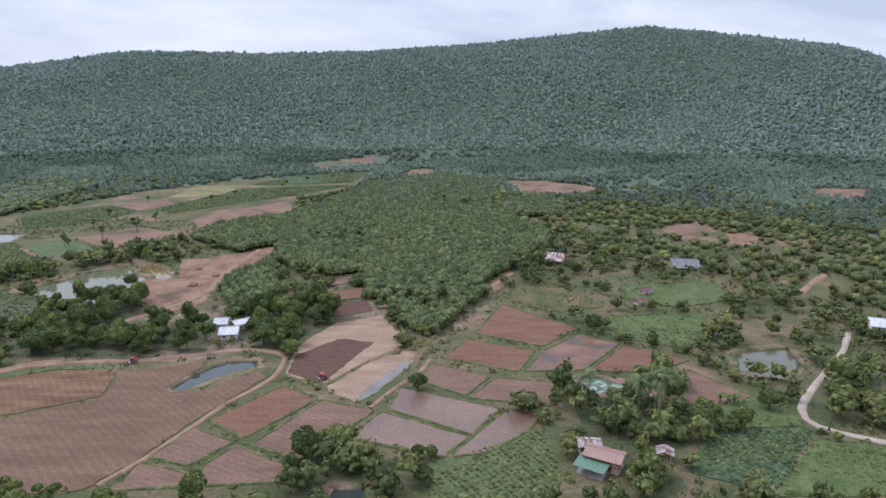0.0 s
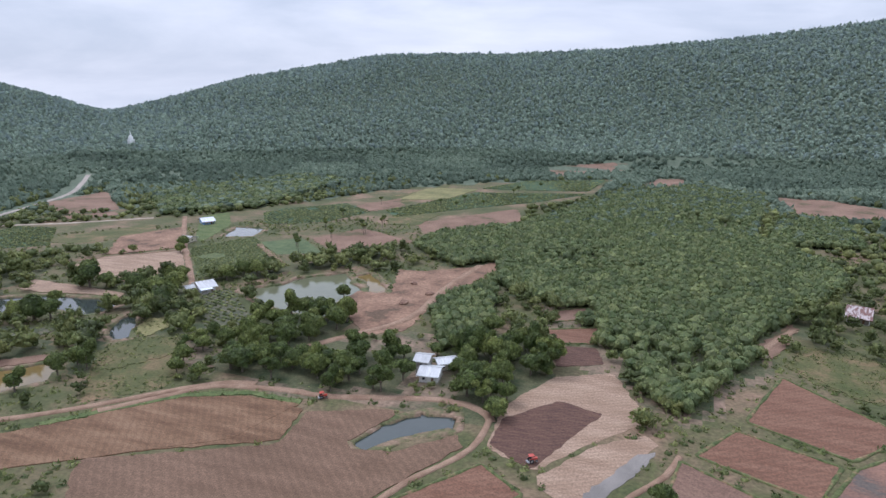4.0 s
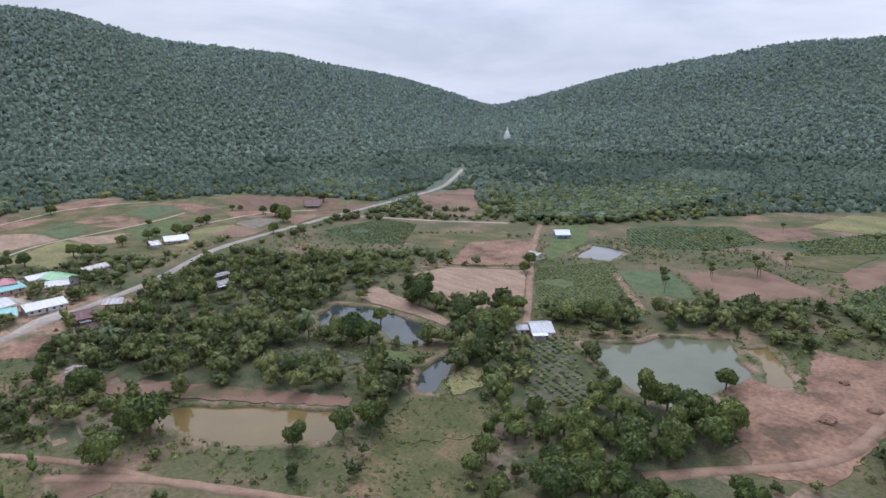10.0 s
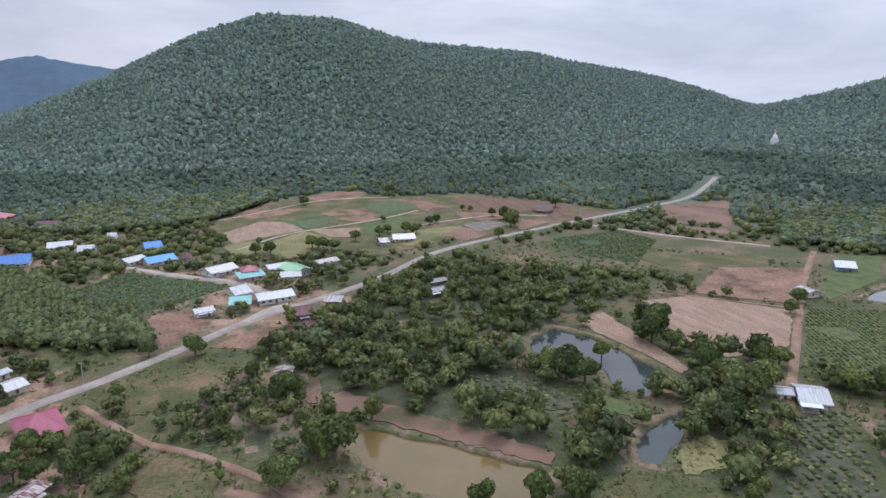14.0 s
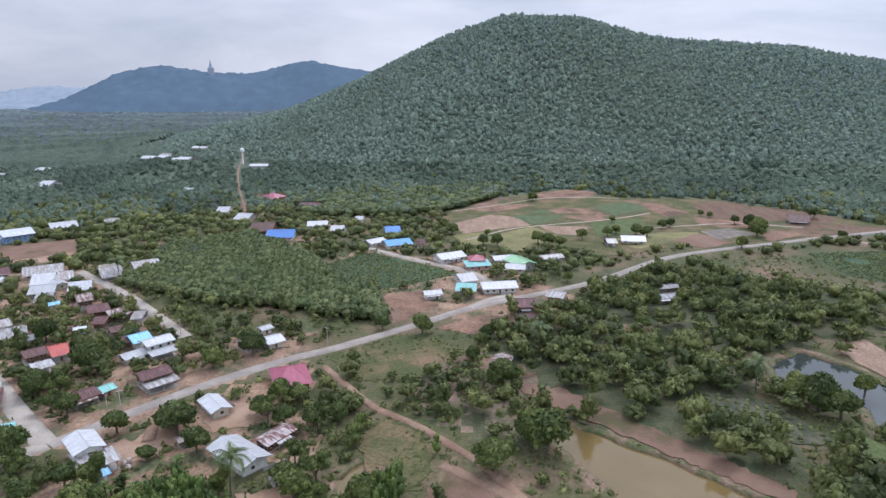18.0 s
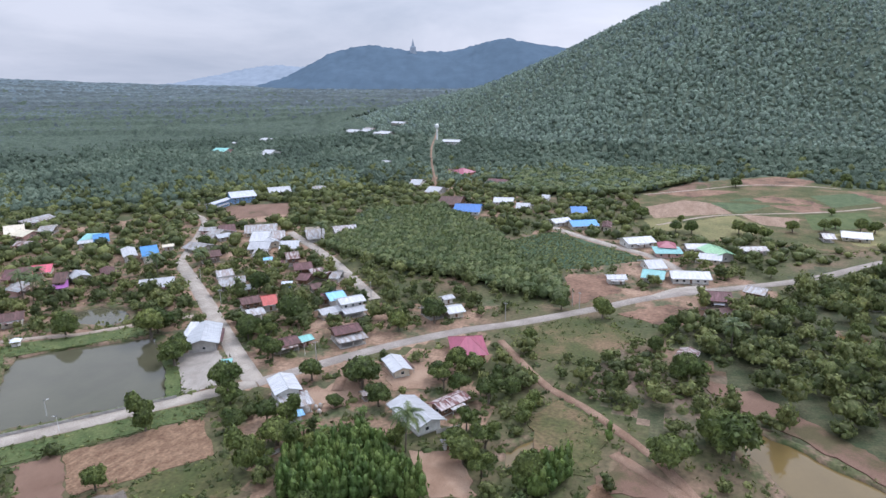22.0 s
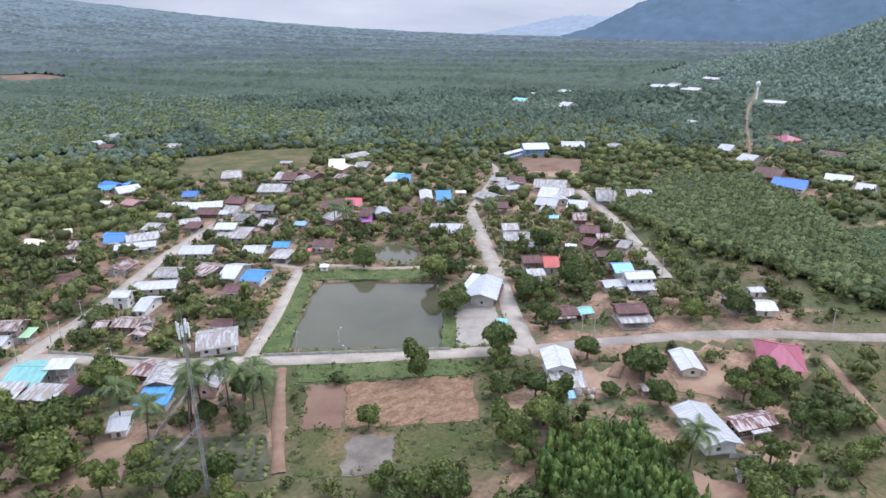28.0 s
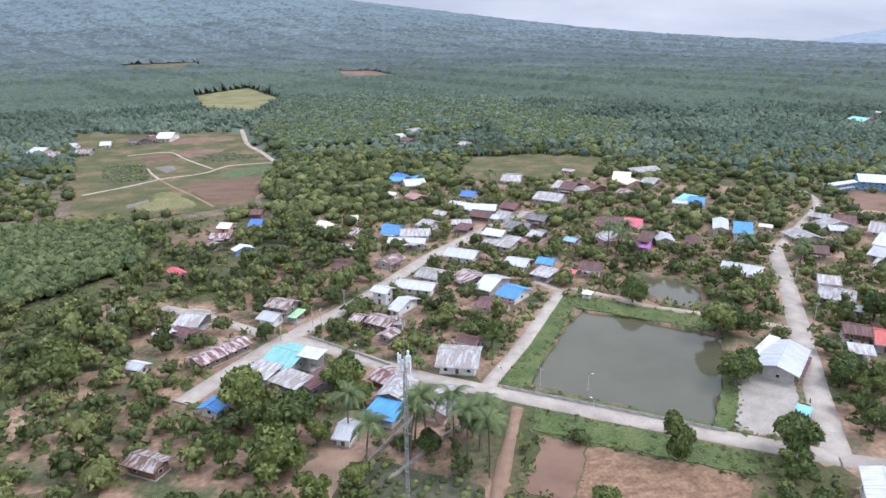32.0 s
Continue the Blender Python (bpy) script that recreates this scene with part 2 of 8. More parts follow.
GRASS = [(0.24, (0.052, 0.066, 0.023)), (0.46, (0.084, 0.086, 0.035)), (0.60, (0.128, 0.102, 0.056)), (0.80, (0.225, 0.146, 0.098))]
MAT = {
    "ground": surface("land", GRASS, scale=0.035, detail=9, bump=0.5, bump_scale=0.9),
    "forest_floor": surface("forest_floor", [(0.3, (0.070, 0.094, 0.060)), (0.7, (0.108, 0.134, 0.090))], scale=0.12, bump=0.5, bump_scale=0.5),
    "paddy": surface("paddy_soil", [(0.3, (0.132, 0.075, 0.052)), (0.7, (0.182, 0.110, 0.076))], scale=0.06, bump=0.15, bump_scale=2.5, stretch=(1, 3.2, 1), turn=28, rough=0.75, furrow=1.6),
    "paddy_wet": surface("wet_paddy_soil", [(0.3, (0.132, 0.082, 0.059)), (0.7, (0.183, 0.113, 0.079))], scale=0.05, bump=0.05, bump_scale=1.5, rough=0.32, spec=0.5),
    "paddy_mud": surface("muddy_paddy_soil", [(0.34, (0.086, 0.068, 0.054)), (0.46, (0.155, 0.083, 0.056)), (0.7, (0.213, 0.112, 0.073))], scale=0.06, bump=0.1, bump_scale=2, rough=0.5, stretch=(1, 2.2, 1), turn=20),
    "paddy_red": surface("red_paddy_soil", [(0.3, (0.132, 0.065, 0.040)), (0.7, (0.180, 0.098, 0.063))], scale=0.07, bump=0.15, bump_scale=2.2, stretch=(1, 4, 1), turn=-34, furrow=1.6),
    "ploughed": surface("ploughed_soil", [(0.28, (0.102, 0.055, 0.029)), (0.5, (0.152, 0.088, 0.049)), (0.72, (0.193, 0.118, 0.069))], scale=0.05, bump=0.4, bump_scale=3, stretch=(1, 5, 1), turn=52, furrow=1.8),
    "ploughed_red": surface("red_ploughed_soil", [(0.3, (0.117, 0.071, 0.044)), (0.7, (0.162, 0.101, 0.065))], scale=0.05, bump=0.3, bump_scale=3, stretch=(1, 4, 1), turn=45, furrow=1.8),
    "ploughed_v": surface("dug_soil", [(0.3, (0.160, 0.095, 0.056)), (0.7, (0.255, 0.164, 0.100))], scale=0.35, bump=0.8, bump_scale=1.6, stretch=(1, 2, 1), turn=45),
    "dry_soil": surface("dry_soil", [(0.3, (0.231, 0.154, 0.104)), (0.7, (0.312, 0.220, 0.155))], scale=0.06, bump=0.2, bump_scale=2, stretch=(1, 4, 1), turn=-30, furrow=1.4),
    "dark_soil": surface("dark_turned_soil", [(0.3, (0.075, 0.040, 0.030)), (0.7, (0.120, 0.066, 0.046))], scale=0.2, bump=0.8, bump_scale=2, stretch=(1, 4, 1), turn=-30, furrow=1.2),
    "mud": surface("grey_mud", [(0.3, (0.143, 0.128, 0.112)), (0.7, (0.210, 0.188, 0.165))], scale=0.1, rough=0.35, bump=0.1),
    "cleared": surface("cleared_red_soil", [(0.3, (0.104, 0.068, 0.043)), (0.45, (0.188, 0.110, 0.072)), (0.7, (0.258, 0.160, 0.106))], scale=0.07, detail=9, bump=0.5, bump_scale=0.8),
    "bare": surface("bare_soil", [(0.30, (0.092, 0.077, 0.036)), (0.44, (0.169, 0.102, 0.070)), (0.7, (0.217, 0.138, 0.096))], scale=0.05, detail=9, bump=0.3),
    "yard": surface("yard_soil", [(0.3, (0.248, 0.157, 0.103)), (0.7, (0.359, 0.249, 0.172))], scale=0.12, bump=0.3),
    "apron": surface("concrete_apron", [(0.3, (0.270, 0.240, 0.205)), (0.7, (0.350, 0.318, 0.275))], scale=0.25, bump=0.1),
    "gravel": surface("gravel_patch", [(0.3, (0.140, 0.119, 0.098)), (0.7, (0.231, 0.203, 0.168))], scale=0.2, bump=0.6),
    "meadow": surface("meadow", [(0.28, (0.058, 0.071, 0.021)), (0.5, (0.091, 0.089, 0.033)), (0.74, (0.181, 0.123, 0.068))], scale=0.07, detail=9, bump=0.6, bump_scale=1.2),
    "lush": surface("lush_grass", [(0.3, (0.060, 0.090, 0.027)), (0.7, (0.107, 0.129, 0.046))], scale=0.2, bump=0.8, bump_scale=1.5),
    "town": surface("village_soil", [(0.24, (0.062, 0.079, 0.031)), (0.38, (0.112, 0.106, 0.056)), (0.50, (0.228, 0.147, 0.095)), (0.72, (0.335, 0.228, 0.155))], scale=0.09, detail=9, bump=0.5, bump_scale=1.0),
    "scrub": surface("scrubby_soil", [(0.26, (0.066, 0.079, 0.035)), (0.46, (0.129, 0.104, 0.066)), (0.74, (0.236, 0.162, 0.116))], scale=0.10, detail=9, bump=0.6, bump_scale=0.9),
    "dry_grass": surface("dry_grass", [(0.3, (0.128, 0.128, 0.051)), (0.7, (0.221, 0.196, 0.085))], scale=0.05, bump=0.6, bump_scale=1),
    "crop": surface("green_crop", [(0.3, (0.061, 0.083, 0.029)), (0.7, (0.108, 0.125, 0.050))], scale=0.4, bump=0.9, bump_scale=1.1),
    "crop_low": surface("low_green_crop", [(0.3, (0.061, 0.093, 0.040)), (0.7, (0.101, 0.129, 0.056))], scale=0.2, bump=0.7, bump_scale=1.5),
    "crop_dark": surface("dark_green_crop", [(0.3, (0.030, 0.064, 0.032)), (0.7, (0.064, 0.106, 0.051))], scale=0.25, bump=0.9, bump_scale=1.0),
    "garden": surface("garden_soil", [(0.3, (0.050, 0.061, 0.032)), (0.7, (0.122, 0.112, 0.072))], scale=0.3, bump=0.7),
    "wood_floor": surface("leafy_wood_floor", [(0.3, (0.045, 0.060, 0.025)), (0.7, (0.105, 0.100, 0.052))], scale=0.15, bump=0.6, bump_scale=1.5),
    "bund": surface("grass_bund", [(0.3, (0.054, 0.073, 0.023)), (0.55, (0.099, 0.112, 0.042)), (0.75, (0.208, 0.138, 0.078))], scale=0.35, bump=0.9, bump_scale=1.5),
    "bank": surface("earth_bank", [(0.25, (0.063, 0.083, 0.029)), (0.44, (0.109, 0.108, 0.049)), (0.60, (0.197, 0.137, 0.090)), (0.75, (0.252, 0.174, 0.123))], scale=0.16, detail=8, bump=0.9, bump_scale=1.2),
    "main": surface("worn_asphalt", [(0.3, (0.245, 0.212, 0.180)), (0.7, (0.335, 0.296, 0.255))], scale=0.15, bump=0.1),
    "lane": surface("concrete_road", [(0.3, (0.300, 0.262, 0.218)), (0.7, (0.405, 0.360, 0.302))], scale=0.2, bump=0.1),
    "dirt": surface("dirt_road", [(0.3, (0.198, 0.122, 0.080)), (0.7, (0.291, 0.196, 0.134))], scale=0.2, bump=0.4),
    "track": surface("sandy_track", [(0.3, (0.304, 0.243, 0.190)), (0.7, (0.418, 0.350, 0.281))], scale=0.2, bump=0.3),
    "w_dark": water("dark_pond_water", (0.045, 0.055, 0.050), 0.05),
    "w_green": water("grey_green_pond_water", (0.125, 0.130, 0.080), 0.07),
    "w_muddy": water("muddy_pond_water", (0.160, 0.113, 0.044), 0.07),
    "w_silver": water("silver_pond_water", (0.16, 0.165, 0.155), 0.12),
    "w_village": water("village_pond_water", (0.088, 0.084, 0.052), 0.05),
    "w_lily": surface("water_with_lily_pads", [(0.45, (0.05, 0.07, 0.05)), (0.52, (0.20, 0.27, 0.20))], scale=0.5, rough=0.12, bump=0.05),
    "leaf": surface("broad_leaves", [(0.3, (0.080, 0.113, 0.029)), (0.7, (0.150, 0.184, 0.052))], scale=1.1, tint="object", tint_amount=0.35, bump=0.7, bump_scale=3.0, rough=0.6, island=0.42),
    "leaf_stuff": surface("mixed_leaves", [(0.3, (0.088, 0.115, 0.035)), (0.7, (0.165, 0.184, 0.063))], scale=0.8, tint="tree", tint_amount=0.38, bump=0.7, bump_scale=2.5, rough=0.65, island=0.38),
    # hill leaves are paler and bluer than near ones: haze put into the colour
    "leaf_hill_hazed": surface("hazed_hill_forest_leaves", [(0.3, (0.181, 0.242, 0.186)), (0.7, (0.260, 0.325, 0.250))], scale=0.35, tint="tree", tint_amount=0.26, bump=0.4, bump_scale=1.2, rough=0.8, island=0.16),
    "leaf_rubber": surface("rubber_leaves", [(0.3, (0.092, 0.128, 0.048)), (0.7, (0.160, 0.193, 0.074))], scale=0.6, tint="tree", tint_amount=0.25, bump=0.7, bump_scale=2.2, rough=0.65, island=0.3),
    # four leaf tones with aerial haze painted in, paler and bluer with distance
    "leaf_plain_hazed": surface("hazed_plain_leaves", [(0.3, (0.104, 0.147, 0.104)), (0.7, (0.161, 0.207, 0.144))], scale=0.25, tint="tree", tint_amount=0.38, bump=0.5, bump_scale=0.8, rough=0.85),
    "leaf_far_hazed": surface("hazed_distant_leaves", [(0.3, (0.113, 0.150, 0.151)), (0.7, (0.171, 0.210, 0.210))], scale=0.1, tint="tree", tint_amount=0.36, bump=0.6, bump_scale=0.5, rough=0.9),
    "leaf_blue_hazed": surface("hazed_far_hill_leaves", [(0.3, (0.184, 0.243, 0.218)), (0.7, (0.252, 0.315, 0.283))], scale=0.3, tint="tree", tint_amount=0.2, bump=0.4, bump_scale=1.0, rough=0.9),
    "leaf_haze": surface("hazed_farthest_leaves", [(0.3, (0.158, 0.213, 0.227)), (0.7, (0.207, 0.268, 0.288))], scale=0.1, tint="tree", tint_amount=0.16, bump=0.4, bump_scale=0.3, rough=1.0),
    "leaf_weed": surface("weed_leaves", [(0.3, (0.093, 0.122, 0.038)), (0.7, (0.172, 0.191, 0.070))], scale=0.9, tint="tree", tint_amount=0.35, bump=0.6, bump_scale=3, rough=0.7, island=0.3),
    "leaf_euca": surface("eucalyptus_leaves", [(0.3, (0.089, 0.145, 0.034)), (0.7, (0.156, 0.220, 0.060))], scale=0.9, tint="tree", tint_amount=0.25, bump=0.6, bump_scale=3, rough=0.6, island=0.35),
    "leaf_weed_single": surface("banana_leaves", [(0.3, (0.090, 0.140, 0.034)), (0.7, (0.160, 0.220, 0.062))], scale=0.9, tint="object", tint_amount=0.2, bump=0.2, rough=0.5),
    "bark": surface("bark", [(0.3, (0.10, 0.08, 0.06)), (0.7, (0.20, 0.17, 0.135))], scale=3, stretch=(1, 1, 0.2), bump=0.6),
    "palm_leaf": surface("palm_fronds", [(0.3, (0.060, 0.090, 0.025)), (0.7, (0.11, 0.145, 0.05))], scale=1.0, tint="object", bump=0.3, rough=0.5),
}


# ---- shape of the land ----
# the plan below is drawn in units of 1.35 m; everything is brought to metres at the end of the script
PLAN = 1.35
UNIT = 1 / PLAN       # one metre on the plan
# crest lines of the hills: name, half width, points (x, y, z)
RIDGES = [
    ("north", 400, [(-1010, 1010, 6), (-930, 990, 22), (-800, 965, 55), (-665, 960, 98), (-490, 1055, 132), (-295, 1125, 132), (-137, 1142, 137), (81, 1148, 154), (322, 1105, 176), (456, 1057, 158), (546, 1013, 143), (620, 975, 116), (760, 880, 51)]),
    ("west", 350, [(-905, -70, 35), (-930, -16, 69), (-938, 50, 108), (-940, 105, 147), (-940, 150, 161), (-930, 225, 157), (-928, 340, 128), (-950, 500, 117), (-970, 640, 97), (-1010, 760, 58), (-1050, 860, 22), (-1080, 960, 5)]),
]


def seg_dist(x, y, a, b):
    """Distance to a crest segment and the height of its nearest point."""
    dx, dy = b[0] - a[0], b[1] - a[1]
    u = np.clip(((x - a[0]) * dx + (y - a[1]) * dy) / (dx * dx + dy * dy), 0, 1)
    return np.hypot(x - a[0] - u * dx, y - a[1] - u * dy), a[2] + u * (b[2] - a[2])


def height(x, y):
    """Height of the land, without ponds."""
    x, y = np.asarray(x, float), np.asarray(y, float)
    z = np.zeros(np.broadcast(x, y).shape)
    for name, wide, crest in RIDGES:
        best = np.zeros_like(z)
        for a, b in zip(crest, crest[1:]):
            d, top = seg_dist(x, y, a, b)
            gully = 1 + 0.10 * np.sin(x / 61 + 1.3 * np.sin(y / 83)) * np.sin(y / 71 + 0.7)
            u = np.clip(1 - d / (wide * gully), 0, 1)
            best = np.maximum(best, top * (0.30 * u + 0.70 * u * u * (3 - 2 * u) * (0.65 + 0.35 * u)))
        z = np.maximum(z, best) + 0.12 * np.minimum(z, best)
    # the valley floor climbs gently to the north-west, the plain to a low plateau in the south
    r = np.hypot(x + 60, y - 110)
    z = z + np.clip((r - 420) / 500, 0, 1) * 9
    # beyond the pass the land is lowered to fit the camera's view of the saddle
    pass_way = np.clip(1.6 - np.abs(np.degrees(np.arctan2(-(x + 60), y - 110)) - 51) / 12, 0, 1)
    z = z - 170 * pass_way * np.clip((r - 1420) / 1500, 0, 1)
    far = np.clip((r - 1500) / 2600, 0, 1)
    south = np.clip(-(y + 0.25 * x) / np.maximum(r, 1), 0, 1)
    z = z + far * far * (3 - 2 * far) * 300 * south ** 2 * np.clip((x + 2600) / 2200, 0, 1)
    return z

# ---- building helpers ----
def mesh_object(name, verts, faces, material=None, parent=None, smooth=False):
    me = bpy.data.meshes.new(name)
    me.from_pydata([tuple(v) for v in verts], [], [tuple(f) for f in faces])
    if material:
        me.materials.append(material)
    if smooth:
        me.polygons.foreach_set("use_smooth", [True] * len(me.polygons))
    me.update()
    ob = new(name, me)
    if parent:
        ob.parent = parent
    return ob


def part(name, bm, material, parent, label=""):
    me = bpy.data.meshes.new(name)
    bm.to_mesh(me)
    bm.free()
    me.materials.append(material)
    ob = new(name, me)
    ob.parent = parent
    if label:
        ob["label"] = label
    return ob


def inside(px, py, poly):
    """Which of the points lie in the polygon."""
    hit = np.zeros(px.shape, bool)
    for (x0, y0), (x1, y1) in zip(poly, poly[1:] + poly[:1]):
        cross = (y0 > py) != (y1 > py)
        hit ^= cross & (px < (x1 - x0) * (py - y0) / ((y1 - y0) or 1e-9) + x0)
    return hit


def line_gap(px, py, line, closed=False):
    """Distance of points to a polyline."""
    best = np.full(np.shape(px), 1e9)
    for a, b in zip(line, line[1:] + (line[:1] if closed else [])):
        dx, dy = b[0] - a[0], b[1] - a[1]
        u = np.clip(((px - a[0]) * dx + (py - a[1]) * dy) / max(dx * dx + dy * dy, 1e-9), 0, 1)
        best = np.minimum(best, np.hypot(px - a[0] - u * dx, py - a[1] - u * dy))
    return best


def rounded(poly, passes=2, cut=0.16):
    """The polygon with its corners cut round."""
    for _ in range(passes):
        out = []
        for a, b in zip(poly, poly[1:] + poly[:1]):
            out += [(a[0] + cut * (b[0] - a[0]), a[1] + cut * (b[1] - a[1])), (b[0] + cut * (a[0] - b[0]), b[1] + cut * (a[1] - b[1]))]
        poly = out
    return poly


def smooth_line(line, step=4.0):
    """A polyline run through its points smoothly, at about even steps."""
    pts = [Vector((*p, 0)) for p in line]
    pts = [pts[0] * 2 - pts[1]] + pts + [pts[-1] * 2 - pts[-2]]
    out = []
    for i in range(1, len(pts) - 2):
        p0, p1, p2, p3 = pts[i - 1:i + 3]
        n = max(2, int((p2 - p1).length / step))
        for k in range(n):
            t = k / n
            q = 0.5 * ((2 * p1) + (p2 - p0) * t + (2 * p0 - 5 * p1 + 4 * p2 - p3) * t * t + (3 * p1 - p0 - 3 * p2 + p3) * t ** 3)
            out.append((q.x, q.y))
    return out + [tuple(line[-1])]


def ragged(poly, amount, seed):
    """The outline broken up into short uneven steps, as grass eats into bare soil."""
    rnd = random.Random(seed)
    out = []
    for a, b in zip(poly, poly[1:] + poly[:1]):
        far = math.dist(a, b)
        k = max(1, min(14, int(far / 1.8)))
        ox, oy = (b[1] - a[1]) / max(far, 0.01), (a[0] - b[0]) / max(far, 0.01)
        for i in range(k):
            s = rnd.uniform(-amount, amount)
            out.append((a[0] + (b[0] - a[0]) * i / k + ox * s, a[1] + (b[1] - a[1]) * i / k + oy * s))
    return out


FIELDS, PONDS, ROADS, HOUSES = [], [], [], []


def field(kind, poly):
    FIELDS.append((kind, poly))


def pond(kind, poly):
    PONDS.append((kind, rounded(poly, 2, 0.05 if kind == "village" else 0.09)))


def road(kind, wide, line):
    ROADS.append((kind, wide, smooth_line(line)))


# ---- plan: fields, ponds, roads ----
field("town", [(-102.8, -95.8), (-116.2, -128.7), (-142.3, -170.7), (-183.7, -237), (-223, -219.2), (-286.9, -200.6), (-347.3, -146.4), (-350.1, -124.1), (-365.1, -75.4), (-311.5, -21.9), (-264.1, 24.2), (-258.4, 39.3), (-275.3, 58.6), (-251.9, 65.8), (-197.8, 24.1), (-148.3, -18.7), (-114.7, -52.9), (-95.9, -44.3)])
field("town", [(-195.8, 25.6), (-244.8, 68), (-199.7, 81.8), (-159.4, 47.3), (-173.3, 32.6), (-189.4, 30.7)])
field("town", [(-51, -54.5), (-86.8, -54.8), (-117.1, -49.9), (-131.1, -30.6), (-149.5, -11.9), (-135.7, 13.3), (-60.5, -13.8)])
field("town", [(-49.3, -95.3), (-82.8, -100), (-113.7, -64.4), (-88.3, -38.6), (-73.9, -43.8)])
field("town", [(-392.6, 54.5), (-372.5, 93.8), (-346.3, 132.2), (-316.2, 152), (-283.9, 144.5), (-266.7, 129.1), (-285.3, 107), (-308.3, 79.9)])
field("town", [(-491.8, -64.2), (-526.1, -34), (-458.4, 25.1), (-421.8, 46.8), (-383.2, 20.4), (-408.9, -14.4)])
field("scrub", [(-123.6, 180), (-131.5, 210.8), (-115.7, 220.5), (-78.4, 238.7), (-62.6, 230.9), (-53, 208.7), (-64.2, 185.2), (-84.1, 180.8), (-99.2, 180.3)])
field("scrub", [(-246, 103), (-236.9, 122), (-216.5, 135), (-201, 130.1), (-206.1, 114.3), (-226.9, 96)])
field("scrub", [(-62.4, 294.8), (-32.7, 308.1), (28.6, 286.1), (16.4, 240.6), (-3, 197.2), (-16.1, 209.6), (-28, 230), (-50.5, 261.4)])
field("scrub", [(-242.3, 119.7), (-231.1, 138.8), (-185.7, 178.6), (-180.6, 173.4), (-215.2, 131.1), (-217.2, 112.5)])
field("scrub", [(-157.8, 199.7), (-152.8, 206.3), (-131.1, 198.5), (-127, 187.7), (-135.2, 183.2)])
field("scrub", [(1.5, -279.9), (-38.8, -278.8), (-130.7, -293.4), (-126, -196.8), (-69.7, -179.4), (-17.4, -198.6)])
field("dry_soil", [(-47.5, 196.1), (-39.1, 217.9), (-23.6, 226.9), (-11.4, 200.8), (-22, 187.4), (-33.2, 169.7), (-45.6, 174.6)])
field("dark_soil", [(-45.8, 189.7), (-34.6, 204), (-23, 200.6), (-33.9, 169.6), (-45.6, 176.2)])
field("dry_soil", [(-32.1, 167.8), (-22.5, 184.9), (-11.7, 193.7), (-9.1, 189.8), (-22.8, 158.6), (-31.4, 164.5)])
field("mud", [(-22.8, 158.6), (-21.8, 165.4), (-13.2, 183.9), (-9.2, 187), (-10.7, 181), (-19.2, 161.9)])
field("paddy", [(-52.3, 274.9), (-40.6, 283.7), (-33.9, 273.5), (-50.7, 262.6)])
field("paddy_red", [(-49.9, 255.2), (-32.9, 263.5), (-31.9, 247.7), (-43.9, 243.8)])
field("dark_soil", [(-43.5, 241.6), (-31, 244.4), (-26.6, 232.1), (-40.2, 225.5)])
field("crop", [(-249.1, 308.1), (-234.8, 343.3), (-188.8, 302.6), (-194.9, 276.8), (-204.6, 263.5)])
field("garden", [(-186.1, 240.9), (-182.3, 256.2), (-148.4, 227.1), (-155.2, 210)])
field("meadow", [(-176.1, 185.5), (-173.9, 194.4), (-162.3, 204.5), (-149.8, 192.8), (-136.5, 174.7), (-150.3, 156.7)])
field("crop_low", [(-223.2, 331.7), (-207, 349.7), (-178.8, 324.1), (-196.9, 312.2)])
field("bare", [(-202.5, 351.2), (-187.8, 385.2), (-141.3, 361.7), (-159.9, 348.7), (-173.7, 325.2)])
field("crop_dark", [(-276.9, 409.6), (-239.3, 457.9), (-209.7, 438.1), (-219.2, 396), (-250.5, 375.2)])
field("crop_dark", [(-202.5, 447.4), (-182.3, 513.6), (-163.1, 459.1), (-185.1, 421.8)])
field("meadow", [(-227.2, 499.3), (-205, 577.6), (-191.9, 540.8), (-202.9, 480.2)])
field("bare", [(-232.9, 458.5), (-215.6, 488.3), (-199.7, 472.8), (-207.9, 440.5)])
field("bare", [(-166, 411), (-119.5, 485), (-99.4, 427.4), (-143.2, 379.6)])
field("crop_dark", [(-380.5, 270.1), (-385.5, 315.4), (-359.6, 320.5), (-322.1, 285.6), (-340.6, 269)])
field("bare", [(-445.8, 379.2), (-444.2, 435.3), (-375.1, 382.3), (-396.4, 353.7)])
field("meadow", [(-346.5, 285), (-313, 350.7), (-297.2, 332.8), (-306.7, 296.5)])
field("crop_dark", [(-349.4, 44.5), (-376.9, 64.5), (-339.5, 109.6), (-317.3, 82.2), (-319.7, 61.9)])
field("cleared", [(-310.8, 81.2), (-314.4, 95.2), (-296.7, 102.9), (-276.7, 89)])
field("meadow", [(-248.2, 74), (-267.8, 93.9), (-257.8, 111.1), (-234.4, 101.7), (-232.6, 87.4)])
field("cleared", [(-273.9, 103.3), (-287.4, 117.7), (-284.8, 132.5), (-265.5, 120)])
field("yard", [(-365.6, -116.6), (-401.3, -98.8), (-358.3, -71), (-346.2, -97.8)])
field("ploughed_v", [(-157.4, 4.8), (-178.9, 22.2), (-166.7, 35), (-147.3, 18.3)])
field("bare", [(-150.7, -1), (-157.1, 4.6), (-146.9, 18), (-141.1, 13)])
field("meadow", [(-140.3, 13.3), (-153.6, 25.9), (-145.6, 35.4), (-132.5, 24.1)])
field("meadow", [(-154.9, 26), (-166.6, 37.1), (-159.1, 47), (-146.3, 36)])
